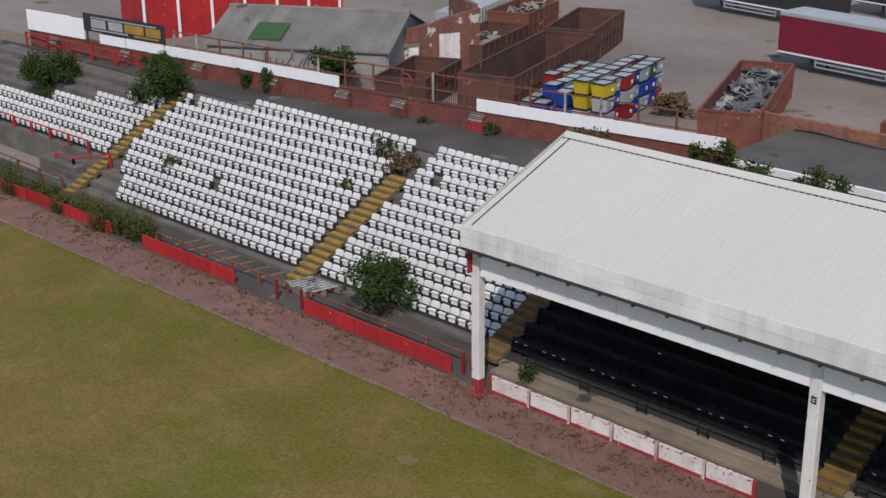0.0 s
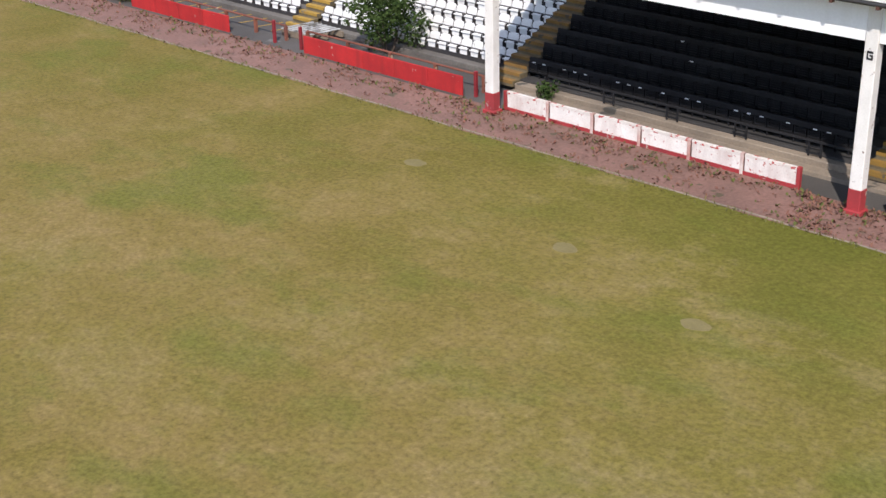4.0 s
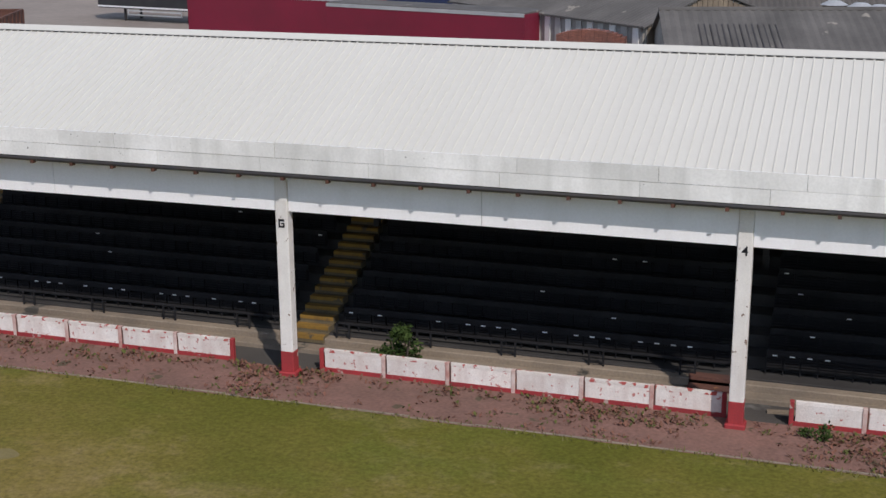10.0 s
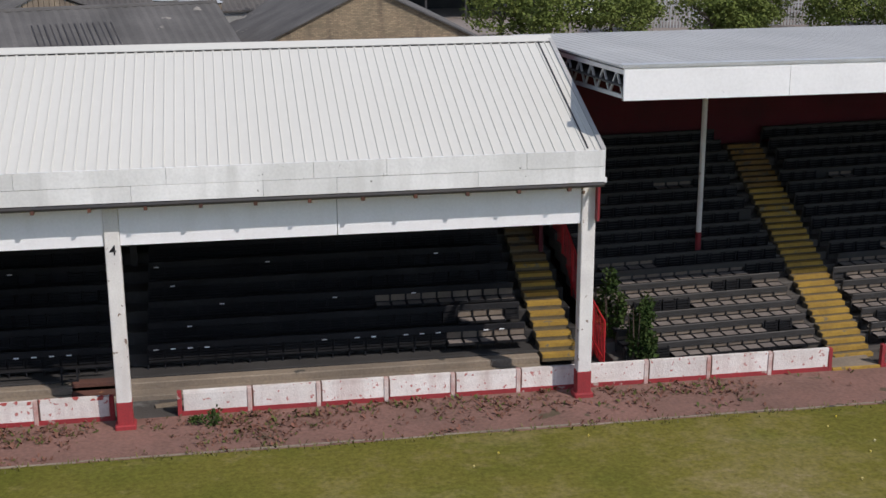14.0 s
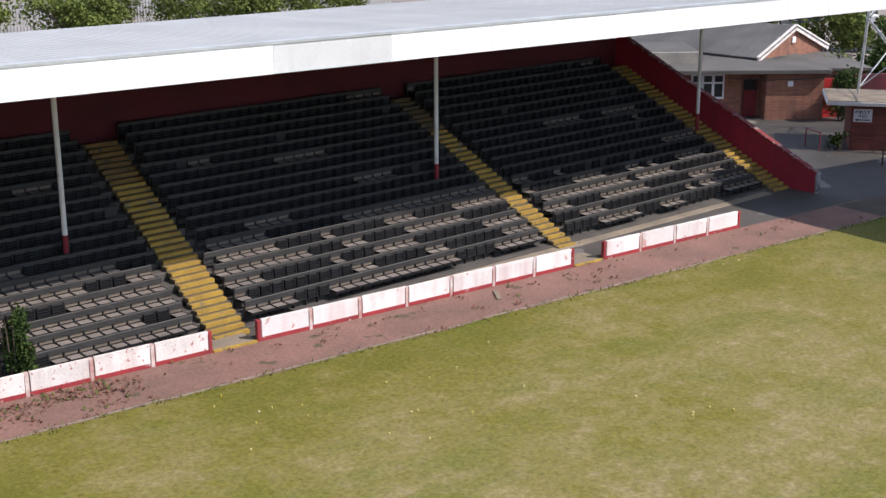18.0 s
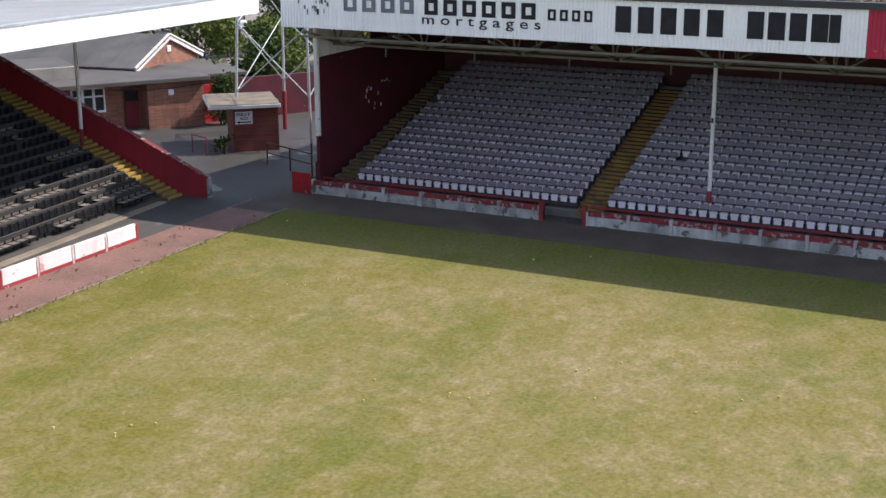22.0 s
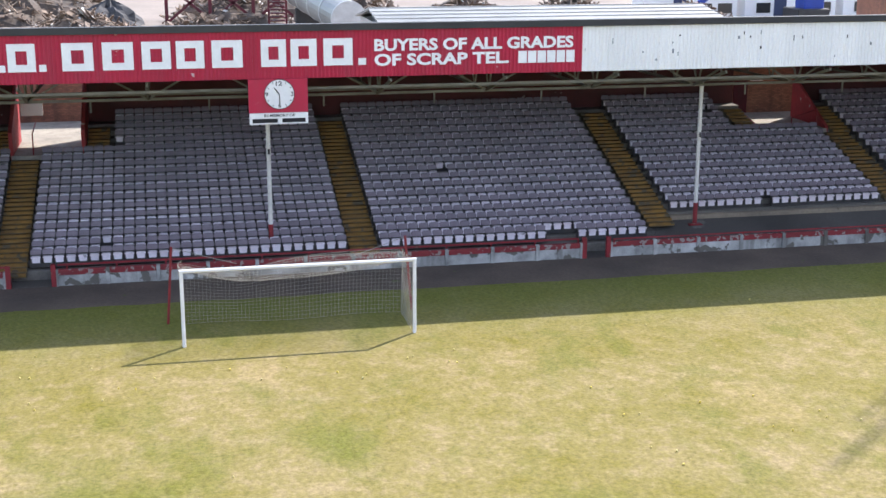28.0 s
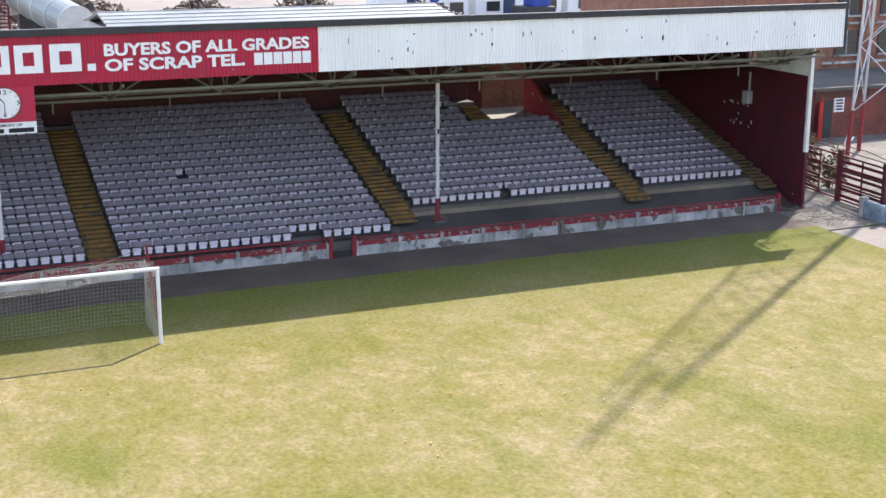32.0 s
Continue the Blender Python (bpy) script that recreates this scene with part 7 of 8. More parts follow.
put("door", M().box(-0.95, -0.2, 1.22, 1.32, 0, 2.1), REDPAINT, club, CG, "red painted door")
put("door_head", M().box(-0.95, -0.2, 1.2, 1.3, 1.5, 2.1), GLASS, club, CG)
put("wall_lamp", M().cbox(1.2, 1.5, -0.12, 0, 1.9, 2.2), LETTER, club, CG, "small white wall lamp")
put("cable", M().path([(-2, -0.05, 2.4), (0, -0.04, 2.25), (2, -0.04, 2.3), (3.3, -0.04, 2.42)], 0.025), BLACK, club, CG)
l, w, H, R = 14, 3.6, 3.1, 1.4
RG = local(22.83, 61.94, 0, -82)
for s in (-1, 1):
    put("wall", M().box(-10, 6.2, s * w - 0.1, s * w + 0.1, -0.1, H), BW_HOUSE, club, RG)
    for k in range(16):
        a = [(-10 + k * 1.03, 0, H + R), (-10 + (k + 1) * 1.03, 0, H + R), (-10 + (k + 1) * 1.03, s * w * 1.12, H - R * 0.12), (-10 + k * 1.03, s * w * 1.12, H - R * 0.12)]
        put("roof_sheet", M().hexa(a, [(p[0], p[1], p[2] + 0.08 + 0.012 * (k % 2)) for p in a]), SLATE, club, RG)
    put("bargeboard", M().beam((6.4, s * w * 1.12, H - R * 0.12), (6.4, 0, H + R), 0.12, 0.36), PANEL, club, RG, "pale bargeboard")
put("gable_wall", M().hexa([(6.1, -w, -0.1), (6.1, w, -0.1), (6.1, w, H), (6.1, 0, H + R), (6.1, -w, H)], [(6.25, -w, -0.1), (6.25, w, -0.1), (6.25, w, H), (6.25, 0, H + R), (6.25, -w, H)]), BW_HOUSE, club, RG)
put("alarm_box", M().cbox(6.25, 6.35, -0.2, 0.2, 3.55, 3.9), LETTER, club, RG)
rw = thing("yard_wall", "dark red yard wall with a small sign", "wall", (30, 47, 0))
part("wall", M().hexa([(21.5, 50.5, -0.1), (34, 43.0, -0.1), (34.1, 43.25, -0.1), (21.6, 50.75, -0.1)], [(21.5, 50.5, 2.4), (34, 43.0, 2.4), (34.1, 43.25, 2.4), (21.6, 50.75, 2.4)]), MAROON, rw)
part("sign", M().box(27.0, 27.7, 46.85, 46.95, 1.5, 1.95), LETTER, rw, "small white sign")
part("red_gate", M().hexa([(19.9, 51.4, -0.1), (21.4, 50.5, -0.1), (21.5, 50.6, -0.1), (20.0, 51.5, -0.1)], [(19.9, 51.4, 2.2), (21.4, 50.5, 2.2), (21.5, 50.6, 2.2), (20.0, 51.5, 2.2)]), REDWALL, rw)

hut = thing("first_aid_hut", "small dark brick first aid hut with a flat timber roof", "hut", (14.7, 43, 0))
HG0 = Matrix.Translation((13.2, 45.04, 0)) @ pose(0, 0, 0, 0, 0, -49.1)
HG = HG0 @ Matrix.Translation((1.1, 0.35, 0))
put("wall", M().box(0.15, 2.5, 0.0, 3.6, -0.1, 2.3), BW_RED, hut, HG)
put("roof_slab", M().cbox(-1.1, 2.6, -0.35, 3.75, 2.3, 2.48, 0.02), FASCIA, hut, HG, "pale edged flat roof")
for k in range(9):
    put("roof_board", M().box(-1.05, 2.55, -0.3 + k * 0.445, 0.12 + k * 0.445, 2.48, 2.52), WOOD, hut, HG)
sgn = put("sign", M().box(0.25, 1.15, -0.08, -0.02, 1.45, 2.1), LETTER, hut, HG, "white first aid sign with an arrow")
SG = HG @ Matrix(((1, 0, 0, 0), (0, 0, -1, -0.09), (0, 1, 0, 0), (0, 0, 0, 1)))
text("sign_text", "FIRST", INK, hut, SG @ Matrix.Translation((0.33, 1.88, 0)), 0.72, 0.15, 0.01, "black lettering")
text("sign_text", "AID", INK, hut, SG @ Matrix.Translation((0.47, 1.68, 0)), 0.44, 0.15, 0.01, "black lettering")
put("sign_arrow", M().box(0.45, 1.08, -0.095, -0.085, 1.53, 1.58).hexa([(0.3, -0.095, 1.555), (0.47, -0.095, 1.49), (0.47, -0.095, 1.62)], [(0.3, -0.085, 1.555), (0.47, -0.085, 1.49), (0.47, -0.085, 1.62)]), INK, hut, HG)
r = thing("corner_barrier", "rusty tube crowd barrier beside the goal-end stand", "railing", (12, 39, 0))
part("rail", M().path([(12.4, 41.0, 1.1), (11.0, 37.5, 1.1), (9.5, 36.3, 1.1)], 0.035), RUST, r)
part("rail", M().path([(12.4, 41.0, 0.6), (11.0, 37.5, 0.6), (9.5, 36.3, 0.6)], 0.03), RUST, r)
for p in ((12.4, 41.0), (11.7, 39.2), (11.0, 37.5), (9.5, 36.3)):
    part("rail_post", M().tube((*p, -0.05), (*p, 1.6 if p[0] == 11.0 else 1.1), 0.04), RUST, r)
r = thing("hut_handrail", "short red handrail by the hut", "railing", (13.2, 45.6, 0))
part("rail", M().path([(13.2, 46.2, -0.02), (13.2, 46.2, 0.95), (12.8, 45.0, 0.95), (12.8, 45.0, -0.02)], 0.03), REDPAINT, r)


def pylon(name, label, cx, cy, half, deg, base, foot, red=2.2):
    """A tapering lattice floodlight mast."""
    t = thing(name, label, "floodlight mast", (cx, cy, base))
    g = local(cx, cy, 0, deg)
    top = 44.0
    def leg(a, b, z):
        k = half * (1 - 0.65 * (z - base) / (top - base))
        return Vector((a * k, b * k, z))
    for a in (-1, 1):
        for b in (-1, 1):
            zb = foot if (a, b) == (-1, 1) else 0
            l1 = put("leg", M().tube(leg(a, b, zb), leg(a, b, top), 0.075, 8), GALV, t, g, "galvanised tube leg")
            if zb == 0 and (a > 0 or foot == 0):
                put("leg_foot", M().tube(leg(a, b, 0), leg(a, b, red), 0.125, 8), REDPAINT, l1, g, "red painted foot")
    zs = [base + 0.3]
    while zs[-1] < top - 2:
        zs.append(zs[-1] + 3.6)
    for z0, z1 in zip(zs, zs[1:]):
        for (a, b), (c, d) in (((-1, -1), (1, -1)), ((1, -1), (1, 1)), ((1, 1), (-1, 1)), ((-1, 1), (-1, -1))):
            put("brace", M().tube(leg(a, b, z0), leg(c, d, z1), 0.035, 6).tube(leg(c, d, z0), leg(a, b, z1), 0.035, 6), GALV, t, g)
    for k in range(3):
        put("lamp_frame", M().box(-2.5, 2.5, -0.1, 0.1, top + k * 0.9, top + 0.1 + k * 0.9), GALV, t, g)
    return t, g


pylon("floodlight_mast", "tall galvanised lattice floodlight mast beside the hut", 18.6, 43.2, 2.3, 0, 2.5, 2.48)
mast, mg = pylon("floodlight_mast", "tall galvanised lattice floodlight mast behind the corner gate", 16.2, -47.6, 2.0, -49, 2.5, 0, 2.9)
put("hanging_cable", M().path([(-1.95, 1.95, 3.0), (-1.9, 2.1, 1.6), (-1.7, 2.3, 1.0), (-1.2, 2.3, 0.8), (-0.6, 2.0, 1.2)], 0.05), LETTER, mast, mg)

# ---- far right corner ----
gate = thing("corner_gate", "maroon steel double gate with a narrow side wicket", "gate", (9.8, -38.0, 0))
gx = lambda x: -38.22 + (12.14 - x) * 0.1
for x0, x1 in ((8.95, 12.05), (5.4, 8.75)):
    y0, y1 = gx(x0), gx(x1)
    leaf = part("gate_frame", M().beam((x0, y0, 0.12), (x1, y1, 0.12), 0.08).beam((x0, y0, 2.2), (x1, y1, 2.2), 0.08).beam((x0, y0, 0.1), (x0, y0, 2.25), 0.08).beam((x1, y1, 0.1), (x1, y1, 2.25), 0.08), MAROON, gate)
    for k in range(2):
        part("gate_rail", M().beam((x0, y0, 0.8 + k * 0.7), (x1, y1, 0.8 + k * 0.7), 0.06, 0.08), MAROON, leaf)
    for k in range(6):
        part("gate_slat", M().beam((x0 + (1.3 if x0 > 8 else 0), y0, 0.3 + k * 0.33), (x1, y1, 0.3 + k * 0.33), 0.03, 0.14), MAROON, leaf)
    part("gate_stile", M().beam(((x0 + x1) / 2, (y0 + y1) / 2, 0.1), ((x0 + x1) / 2, (y0 + y1) / 2, 2.2), 0.06), MAROON, leaf)
for x in (12.14, 8.85, 5.3):
    part("gate_post", M().cbox(x - 0.12, x + 0.12, gx(x) - 0.12, gx(x) + 0.12, -0.05, 2.45), MAROON, gate)
part("wicket_post", M().cbox(13.25, 13.4, -38.35, -38.2, -0.05, 2.3), BRICKPALE, gate, "pale rusted wicket post")
part("top_wire", M().path([(14.0, -37.0, 2.5), (12.1, -38.2, 2.5), (8.85, -37.9, 2.45), (5.3, -37.5, 2.45)], 0.025).path([(14.0, -37.0, 2.7), (10.5, -38.1, 2.62), (7.0, -37.8, 2.7), (5.3, -37.5, 2.6)], 0.02), RUST, gate)
bwall = thing("block_wall", "low pale rendered block wall with blue smears", "wall", (3, -37, 0))
for k in range(4):
    part("block", M().cbox(5.6 - (k + 1) * 1.2, 5.6 - k * 1.2 - 0.02, -36.9 - 0.9 * k * 0.2, -36.65 - 0.9 * k * 0.2, -0.05, 0.75, 0.02), surf("smeared_render", (0.34, 0.40, 0.46), (0.16, 0.21, 0.27), 0.9, 2.2, 12, 0.2, 0.2), bwall)
part("end_post", M().cbox(5.62, 5.86, -36.95, -36.6, -0.05, 0.9, 0.02), PANEL_E, bwall)
dh = thing("brick_outhouse", "low brick outhouse with an open red door", "building", (23.4, -48, 0))
part("wall", M().box(23.4, 31, -58, -47.9, -0.1, 2.9), BW_RED, dh)
part("roof", M().box(23.0, 31.4, -58.4, -47.5, 2.9, 3.1), FELT, dh)
part("lintel_band", M().box(23.36, 23.4, -52, -47.9, 2.4, 2.9), RUST, dh)
part("doorway", M().box(23.34, 23.4, -49.2, -48.55, 0, 2.3), BLACK, dh)
d = part("door", M().hexa([(22.7, -47.75, 0), (23.3, -48.5, 0), (23.34, -48.45, 0), (22.74, -47.7, 0)], [(22.7, -47.75, 2.3), (23.3, -48.5, 2.3), (23.34, -48.45, 2.3), (22.74, -47.7, 2.3)]), REDWALL, dh, "open red door")
s = part("notice", M().box(23.32, 23.4, -50.05, -49.3, 1.55, 2.4), LETTER, dh, "white notice with dark bars")
for k in range(4):
    part("notice_bar", M().box(23.3, 23.32, -49.95 + 0.05 * (k % 2), -49.42, 1.68 + k * 0.18, 1.77 + k * 0.18), INK, s)
pw = thing("side_annex", "dark red annex wall beside the goal-end stand", "wall", (25, -45, 0))
part("wall", M().box(24.6, 24.9, -47.8, -40.0, -0.1, 2.3), BW_RED, pw)
part("roof", M().box(24.3, 34, -47.4, -40.0, 2.3, 2.45), FELT, pw)
part("roof_patch", M().box(24.8, 27, -44, -42, 2.45, 2.47), WHITE, pw)
part("cable", M().path([(24.5, -41 - k * 1.4, 2.9 + 0.35 * math.cos(k * 1.3)) for k in range(6)], 0.05), GALV, pw)
mill = thing("brick_mill", "large red brick building with white window trims", "building", (40, -62, 0))
part("wall", M().box(31, 60, -75, -52, -0.1, 16), BW_HOUSE, mill)
for k in range(6):
    part("pilaster", M().box(30.75, 31.0, -54.2 - k * 3.6, -53.6 - k * 3.6, -0.1, 16), BW_HOUSE, mill)
for r_ in range(4):
    part("string_course", M().box(30.8, 31.0, -75, -52, 3.4 + r_ * 2.6, 3.55 + r_ * 2.6), PANEL_E, mill)
    for k in range(6):
        y = -56.2 - k * 3.6
        wdw = part("window", M().box(30.9, 31.0, y - 0.9, y + 0.9, 4.0 + r_ * 2.6, 5.6 + r_ * 2.6), GLASS, mill)
        part("sill", M().box(30.8, 31.0, y - 1.0, y + 1.0, 3.88 + r_ * 2.6, 4.0 + r_ * 2.6), PANEL_E, wdw)
        part("mullion", M().box(30.86, 30.9, y - 0.04, y + 0.04, 4.0 + r_ * 2.6, 5.6 + r_ * 2.6), PANEL_E, wdw)

# ---- scrapyard beyond the goal-end roof ----
def heap(x, y, rx, ry, h, material, n, label, size=0.7, name="scrap_heap"):
    """A mound of loose sheets and bars over a rough core."""
    t = thing(name, label, "heap", (x, y, 0), group="scrap heaps")
    core = M()
    rings = 7
    pts = [(x, y, h)]
    core.v.append((x, y, h))
    for k in range(1, rings + 1):
        for i in range(20):
            a = 2 * math.pi * i / 20
            q = k / rings
            nz = 0.8 + 0.4 * noise.noise(Vector((math.cos(a) * 2 + x, math.sin(a) * 2 + y, q * 2)))
            core.v.append((x + rx * q * nz * math.cos(a), y + ry * q * nz * math.sin(a), max(h * (1 - q ** 1.2) * nz, -0.15 if k == rings else 0.05) if k < rings else -0.15))
    for i in range(20):
        core.f.append((0, 1 + i, 1 + (i + 1) % 20))
        for k in range(rings - 1):
            a, b = 1 + k * 20 + i, 1 + k * 20 + (i + 1) % 20
            core.f.append((a, a + 20, b + 20, b))
    part("core", core, material, t)
    if n:
        m = M()
        for _ in range(n):
            a, q = random.uniform(0, 6.28), random.random() ** 0.6
            px, py, pz = x + rx * q * math.cos(a) * 0.9, y + ry * q * math.sin(a) * 0.9, h * (1 - q ** 1.2) + 0.1
            s = random.uniform(0.3, 1.0) * size
            bx = M().box(-s, s, -s * random.choice((0.1, 0.2, 0.6)), s * 0.15, -0.05, 0.05)
            m.add(bx, Matrix.Translation((px, py, pz)) @ Euler((random.uniform(-1, 1), random.uniform(-1, 1), random.uniform(0, 6))).to_matrix().to_4x4())
        part("loose_scrap", m, SCRAPMIX, t, "tangled rusty and pale scrap", kind="stuff")
    return t


SCRAPMIX = surf("mixed_scrap", (0.24, 0.17, 0.12), (0.13, 0.10, 0.085), 0.8, 0.5, 4, 0.5, 0.2, flake=((0.48, 0.46, 0.43), 0.22, 0.9))
SCRAPCORE = surf("scrap_core", (0.12, 0.09, 0.07), (0.07, 0.06, 0.055), 0.9, 0.5, 5, 0.4, 0.4)
COAL = surf("dark_chippings", (0.075, 0.075, 0.08), (0.05, 0.05, 0.055), 0.9, 1, 6, 0.3, 0.4)
heap(128, 52, 12, 14, 4.5, SCRAPCORE, 380, "big heap of rusty scrap metal")
heap(124, 23.5, 8, 8, 5.5, SCRAPCORE, 420, "tall heap of rusty bars and scrap")
heap(118, 9.5, 5, 5, 3.2, COAL, 0, "dark pointed heap of chippings", name="gravel_heap")
heap(118, 70, 12, 12, 4.0, SCRAPCORE, 300, "heap of mixed scrap metal")
heap(150, 40, 16, 14, 6.0, SCRAPCORE, 300, "heap of mixed scrap metal")
heap(100, -40, 8, 8, 4.5, SCRAPCORE, 380, "heap of tangled pale scrap by the cabins")
heap(112, -18, 9, 9, 4.2, SCRAPCORE, 380, "heap of tangled scrap behind the tanks")
heap(135, -8, 10, 10, 5.0, SCRAPCORE, 260, "far heap of mixed scrap metal")
for hx, hy, hr, hh in ((92, 36, 6, 2.6), (104, 12, 6, 2.8), (96, 52, 7, 2.4), (110, 33, 6, 3.2), (100, 0, 5, 2.2), (122, -4, 7, 3.4), (108, -30, 7, 3.4), (94, -52, 7, 3.2), (140, 20, 9, 4.6)):
    heap(hx, hy, hr, hr * 1.3, hh, SCRAPCORE, 260, "low spread of rusty and pale scrap metal", 0.8)
lorry = thing("tipper_lorry", "dark tipper lorry standing in the scrapyard", "lorry", (126, 39, 0))
g = local(126, 40, 0, 95)
put("tipper_body", M().cbox(-5, 2.2, -1.25, 1.25, 1.1, 2.9, 0.05), STEEL, lorry, g)
for k in range(9):
    put("body_rib", M().box(-4.8 + k * 0.8, -4.7 + k * 0.8, -1.3, 1.3, 1.1, 2.9), GALV, lorry, g)
put("cab", M().cbox(2.6, 4.8, -1.2, 1.2, 0.8, 3.0, 0.15), FADED, lorry, g)
put("windscreen", M().box(4.78, 4.84, -1.05, 1.05, 1.9, 2.7), GLASS, lorry, g)
put("chassis", M().box(-5, 4.6, -0.5, 0.5, 0.6, 1.1), STEEL, lorry, g)
for k in (-4.2, -2.9, 3.6):
    for s in (-1.25, 0.95):
        put("wheel", M().tube((k, s, 0.5), (k, s + 0.3, 0.5), 0.52, 16), BLACK, lorry, g)
gantry = thing("steel_gantry", "maroon steel lattice gantry in the scrapyard", "gantry", (120, 1, 0))
for a in (0, 5, 10):
    part("upright", M().box(118, 118.4, 3 - a, 3.4 - a, -0.1, 7), MAROON, gantry)
    part("brace", M().beam((118.2, 3 - a, 0.3), (118.2, -2 - a, 4.5), 0.3).beam((118.2, -2 - a, 0.3), (118.2, 3 - a, 4.5), 0.3), MAROON, gantry)
part("beam", M().box(118, 118.4, -12, 4, 4.4, 4.8), MAROON, gantry)
stair = thing("steel_stair", "maroon steel stair tower in the scrapyard", "stair", (106, -8.5, 0))
for k in range(14):
    part("stair_step", M().box(105.5, 107, -9.5, -7.6, k * 0.4, k * 0.4 + 0.1), MAROON, stair)
part("stringer", M().box(105.4, 105.6, -9.6, -9.4, -0.1, 6).box(105.4, 105.6, -7.7, -7.5, -0.1, 6), MAROON, stair)
tank = thing("silver_tank", "tilted pale cylindrical tank in the scrapyard", "tank", (92, -12, 0))
part("shell", M().tube((103, -10.8, 4.6), (86, -13.6, 3.0), 1.7, 24), SILVER, tank)
for k in range(5):
    p, q = Vector((103, -10.8, 4.6)), Vector((86, -13.6, 3.0))
    c = p + (q - p) * (k / 4)
    part("band", M().tube(c - (q - p) * 0.006, c + (q - p) * 0.006, 1.76, 24), GALV, tank)
part("cradle", M().box(100, 101, -12.4, -10, -0.1, 3.0).box(88, 89, -14.6, -12, -0.1, 1.8), STEEL, tank)
shed2 = thing("silver_shed", "long low shed with a bright ribbed metal roof", "building", (68, -26, 0))
part("wall", M().box(60, 74, -41, -13, -0.1, 4.3), GALV, shed2)
for k in range(12):
    xa, xb = 59.4 + k * 1.26, 59.4 + (k + 1) * 1.26
    za, zb = 5.4 - abs(xa - 66.96) * 0.145, 5.4 - abs(xb - 66.96) * 0.145
    part("roof_sheet", M().hexa([(xa, -41.4, za - 0.1), (xb - 0.04, -41.4, zb - 0.1), (xb - 0.04, -12.6, zb - 0.1), (xa, -12.6, za - 0.1)], [(xa, -41.4, za), (xb - 0.04, -41.4, zb + 0.03), (xb - 0.04, -12.6, zb + 0.03), (xa, -12.6, za)]), SILVER, shed2)
    part("roof_rib", M().beam((xa, -41.4, za + 0.04), (xa, -12.6, za + 0.04), 0.14, 0.14), ROOFGREY, shed2)
for k in range(3):
    y = -58.5 - k * 13
    cb = thing("site_cabin", "white site cabin with dark windows and a navy door", "cabin", (113, y, 0), group="site cabins")
    part("body", M().cbox(111, 115, y - 6, y + 6, 0, 5.6, 0.05), SIGNWHITE, cb)
    for a in (-4.4, -1.8, 3.6):
        part("window", M().box(110.92, 111, y + a - 0.9, y + a + 0.9, 3.4, 4.6), GLASS, cb)
        part("window", M().box(110.92, 111, y + a - 0.9, y + a + 0.9, 0.9, 2.1), GLASS, cb)
    part("door", M().box(110.92, 111, y + 0.6, y + 2.2, 0.1, 4.9), NAVY, cb, "navy double door")
    part("roof", M().box(110.8, 115.2, y - 6.1, y + 6.1, 5.6, 5.75), ROOFGREY, cb)
crane = thing("grab_crane", "blue and orange scrap grab crane", "crane", (104, -70, 0))
part("base", M().cbox(102, 106, -72, -68, 0, 2.0, 0.1), BLACK, crane)
part("cab", M().cbox(102.5, 105, -71.5, -69, 2.0, 4.4, 0.15), CRATE[0], crane)
part("jib", M().beam((103, -70, 3.5), (101, -60, 6.5), 0.7, 0.8).beam((101, -60, 6.5), (100, -55, 3.0), 0.5, 0.6), CRATE[0], crane)
part("grab", M().tube((100, -55, 3.0), (100, -55, 1.5), 0.9, 8, 0.3), RUSTPAINT, crane)
for k in range(7):
    y = 60 + k * 11
    hs = thing("far_works", "low far works building beyond the scrapyard", "building", (190, y - 60, 0), group="far works")
    yy = (k - 3) * 34
    part("wall", M().box(185, 205, yy - 13, yy + 13, -0.1, 6 + (k % 3)), BW_HOUSE if k % 2 else GRAFF, hs)
    part("roof", M().hexa([(184, yy - 13.5, 6 + (k % 3)), (206, yy - 13.5, 6 + (k % 3)), (206, yy + 13.5, 6 + (k % 3)), (184, yy + 13.5, 6 + (k % 3))], [(195, yy - 13.5, 8.5 + (k % 3)), (195.2, yy - 13.5, 8.5 + (k % 3)), (195.2, yy + 13.5, 8.5 + (k % 3)), (195, yy + 13.5, 8.5 + (k % 3))]), SLATE, hs)
# shop front and parked cars beyond the clubhouse
shop = thing("retail_shed", "navy and white retail shed beyond the trees", "building", (62, 92, 0))
part("wall", M().box(50, 80, 100, 112, -0.1, 6), NAVY, shop)
for k in range(8):
    part("glazing", M().box(51 + k * 3.4, 53.8 + k * 3.4, 99.9, 100, 0.3, 3.2), GLASS, shop)
part("white_band", M().box(50, 80, 99.85, 100, 3.6, 4.4), SIGNWHITE, shop)
for k in range(6):
    c = thing("parked_car", "small parked car beyond the clubhouse", "car", (46 + k * 4.2, 92 - k * 3, 0), group="parked cars")
    g = local(46 + k * 4.2, 92 - k * 3.2, 0, 60)
    put("body", M().cbox(-2.1, 2.1, -0.85, 0.85, 0.3, 0.9, 0.12), (SIGNWHITE, STEEL, CURTAIN, NAVY, GALV, SIGNWHITE)[k], c, g)
    put("cabin", M().hexa([(-1.2, -0.78, 0.9), (1.3, -0.78, 0.9), (1.3, 0.78, 0.9), (-1.2, 0.78, 0.9)], [(-0.7, -0.65, 1.45), (0.8, -0.65, 1.45), (0.8, 0.65, 1.45), (-0.7, 0.65, 1.45)]), GLASS, c, g)
    for a in (-1.3, 1.3):
        for s in (-0.86, 0.74):
            put("wheel", M().tube((a, s, 0.32), (a, s + 0.12, 0.32), 0.32, 12), BLACK, c, g)

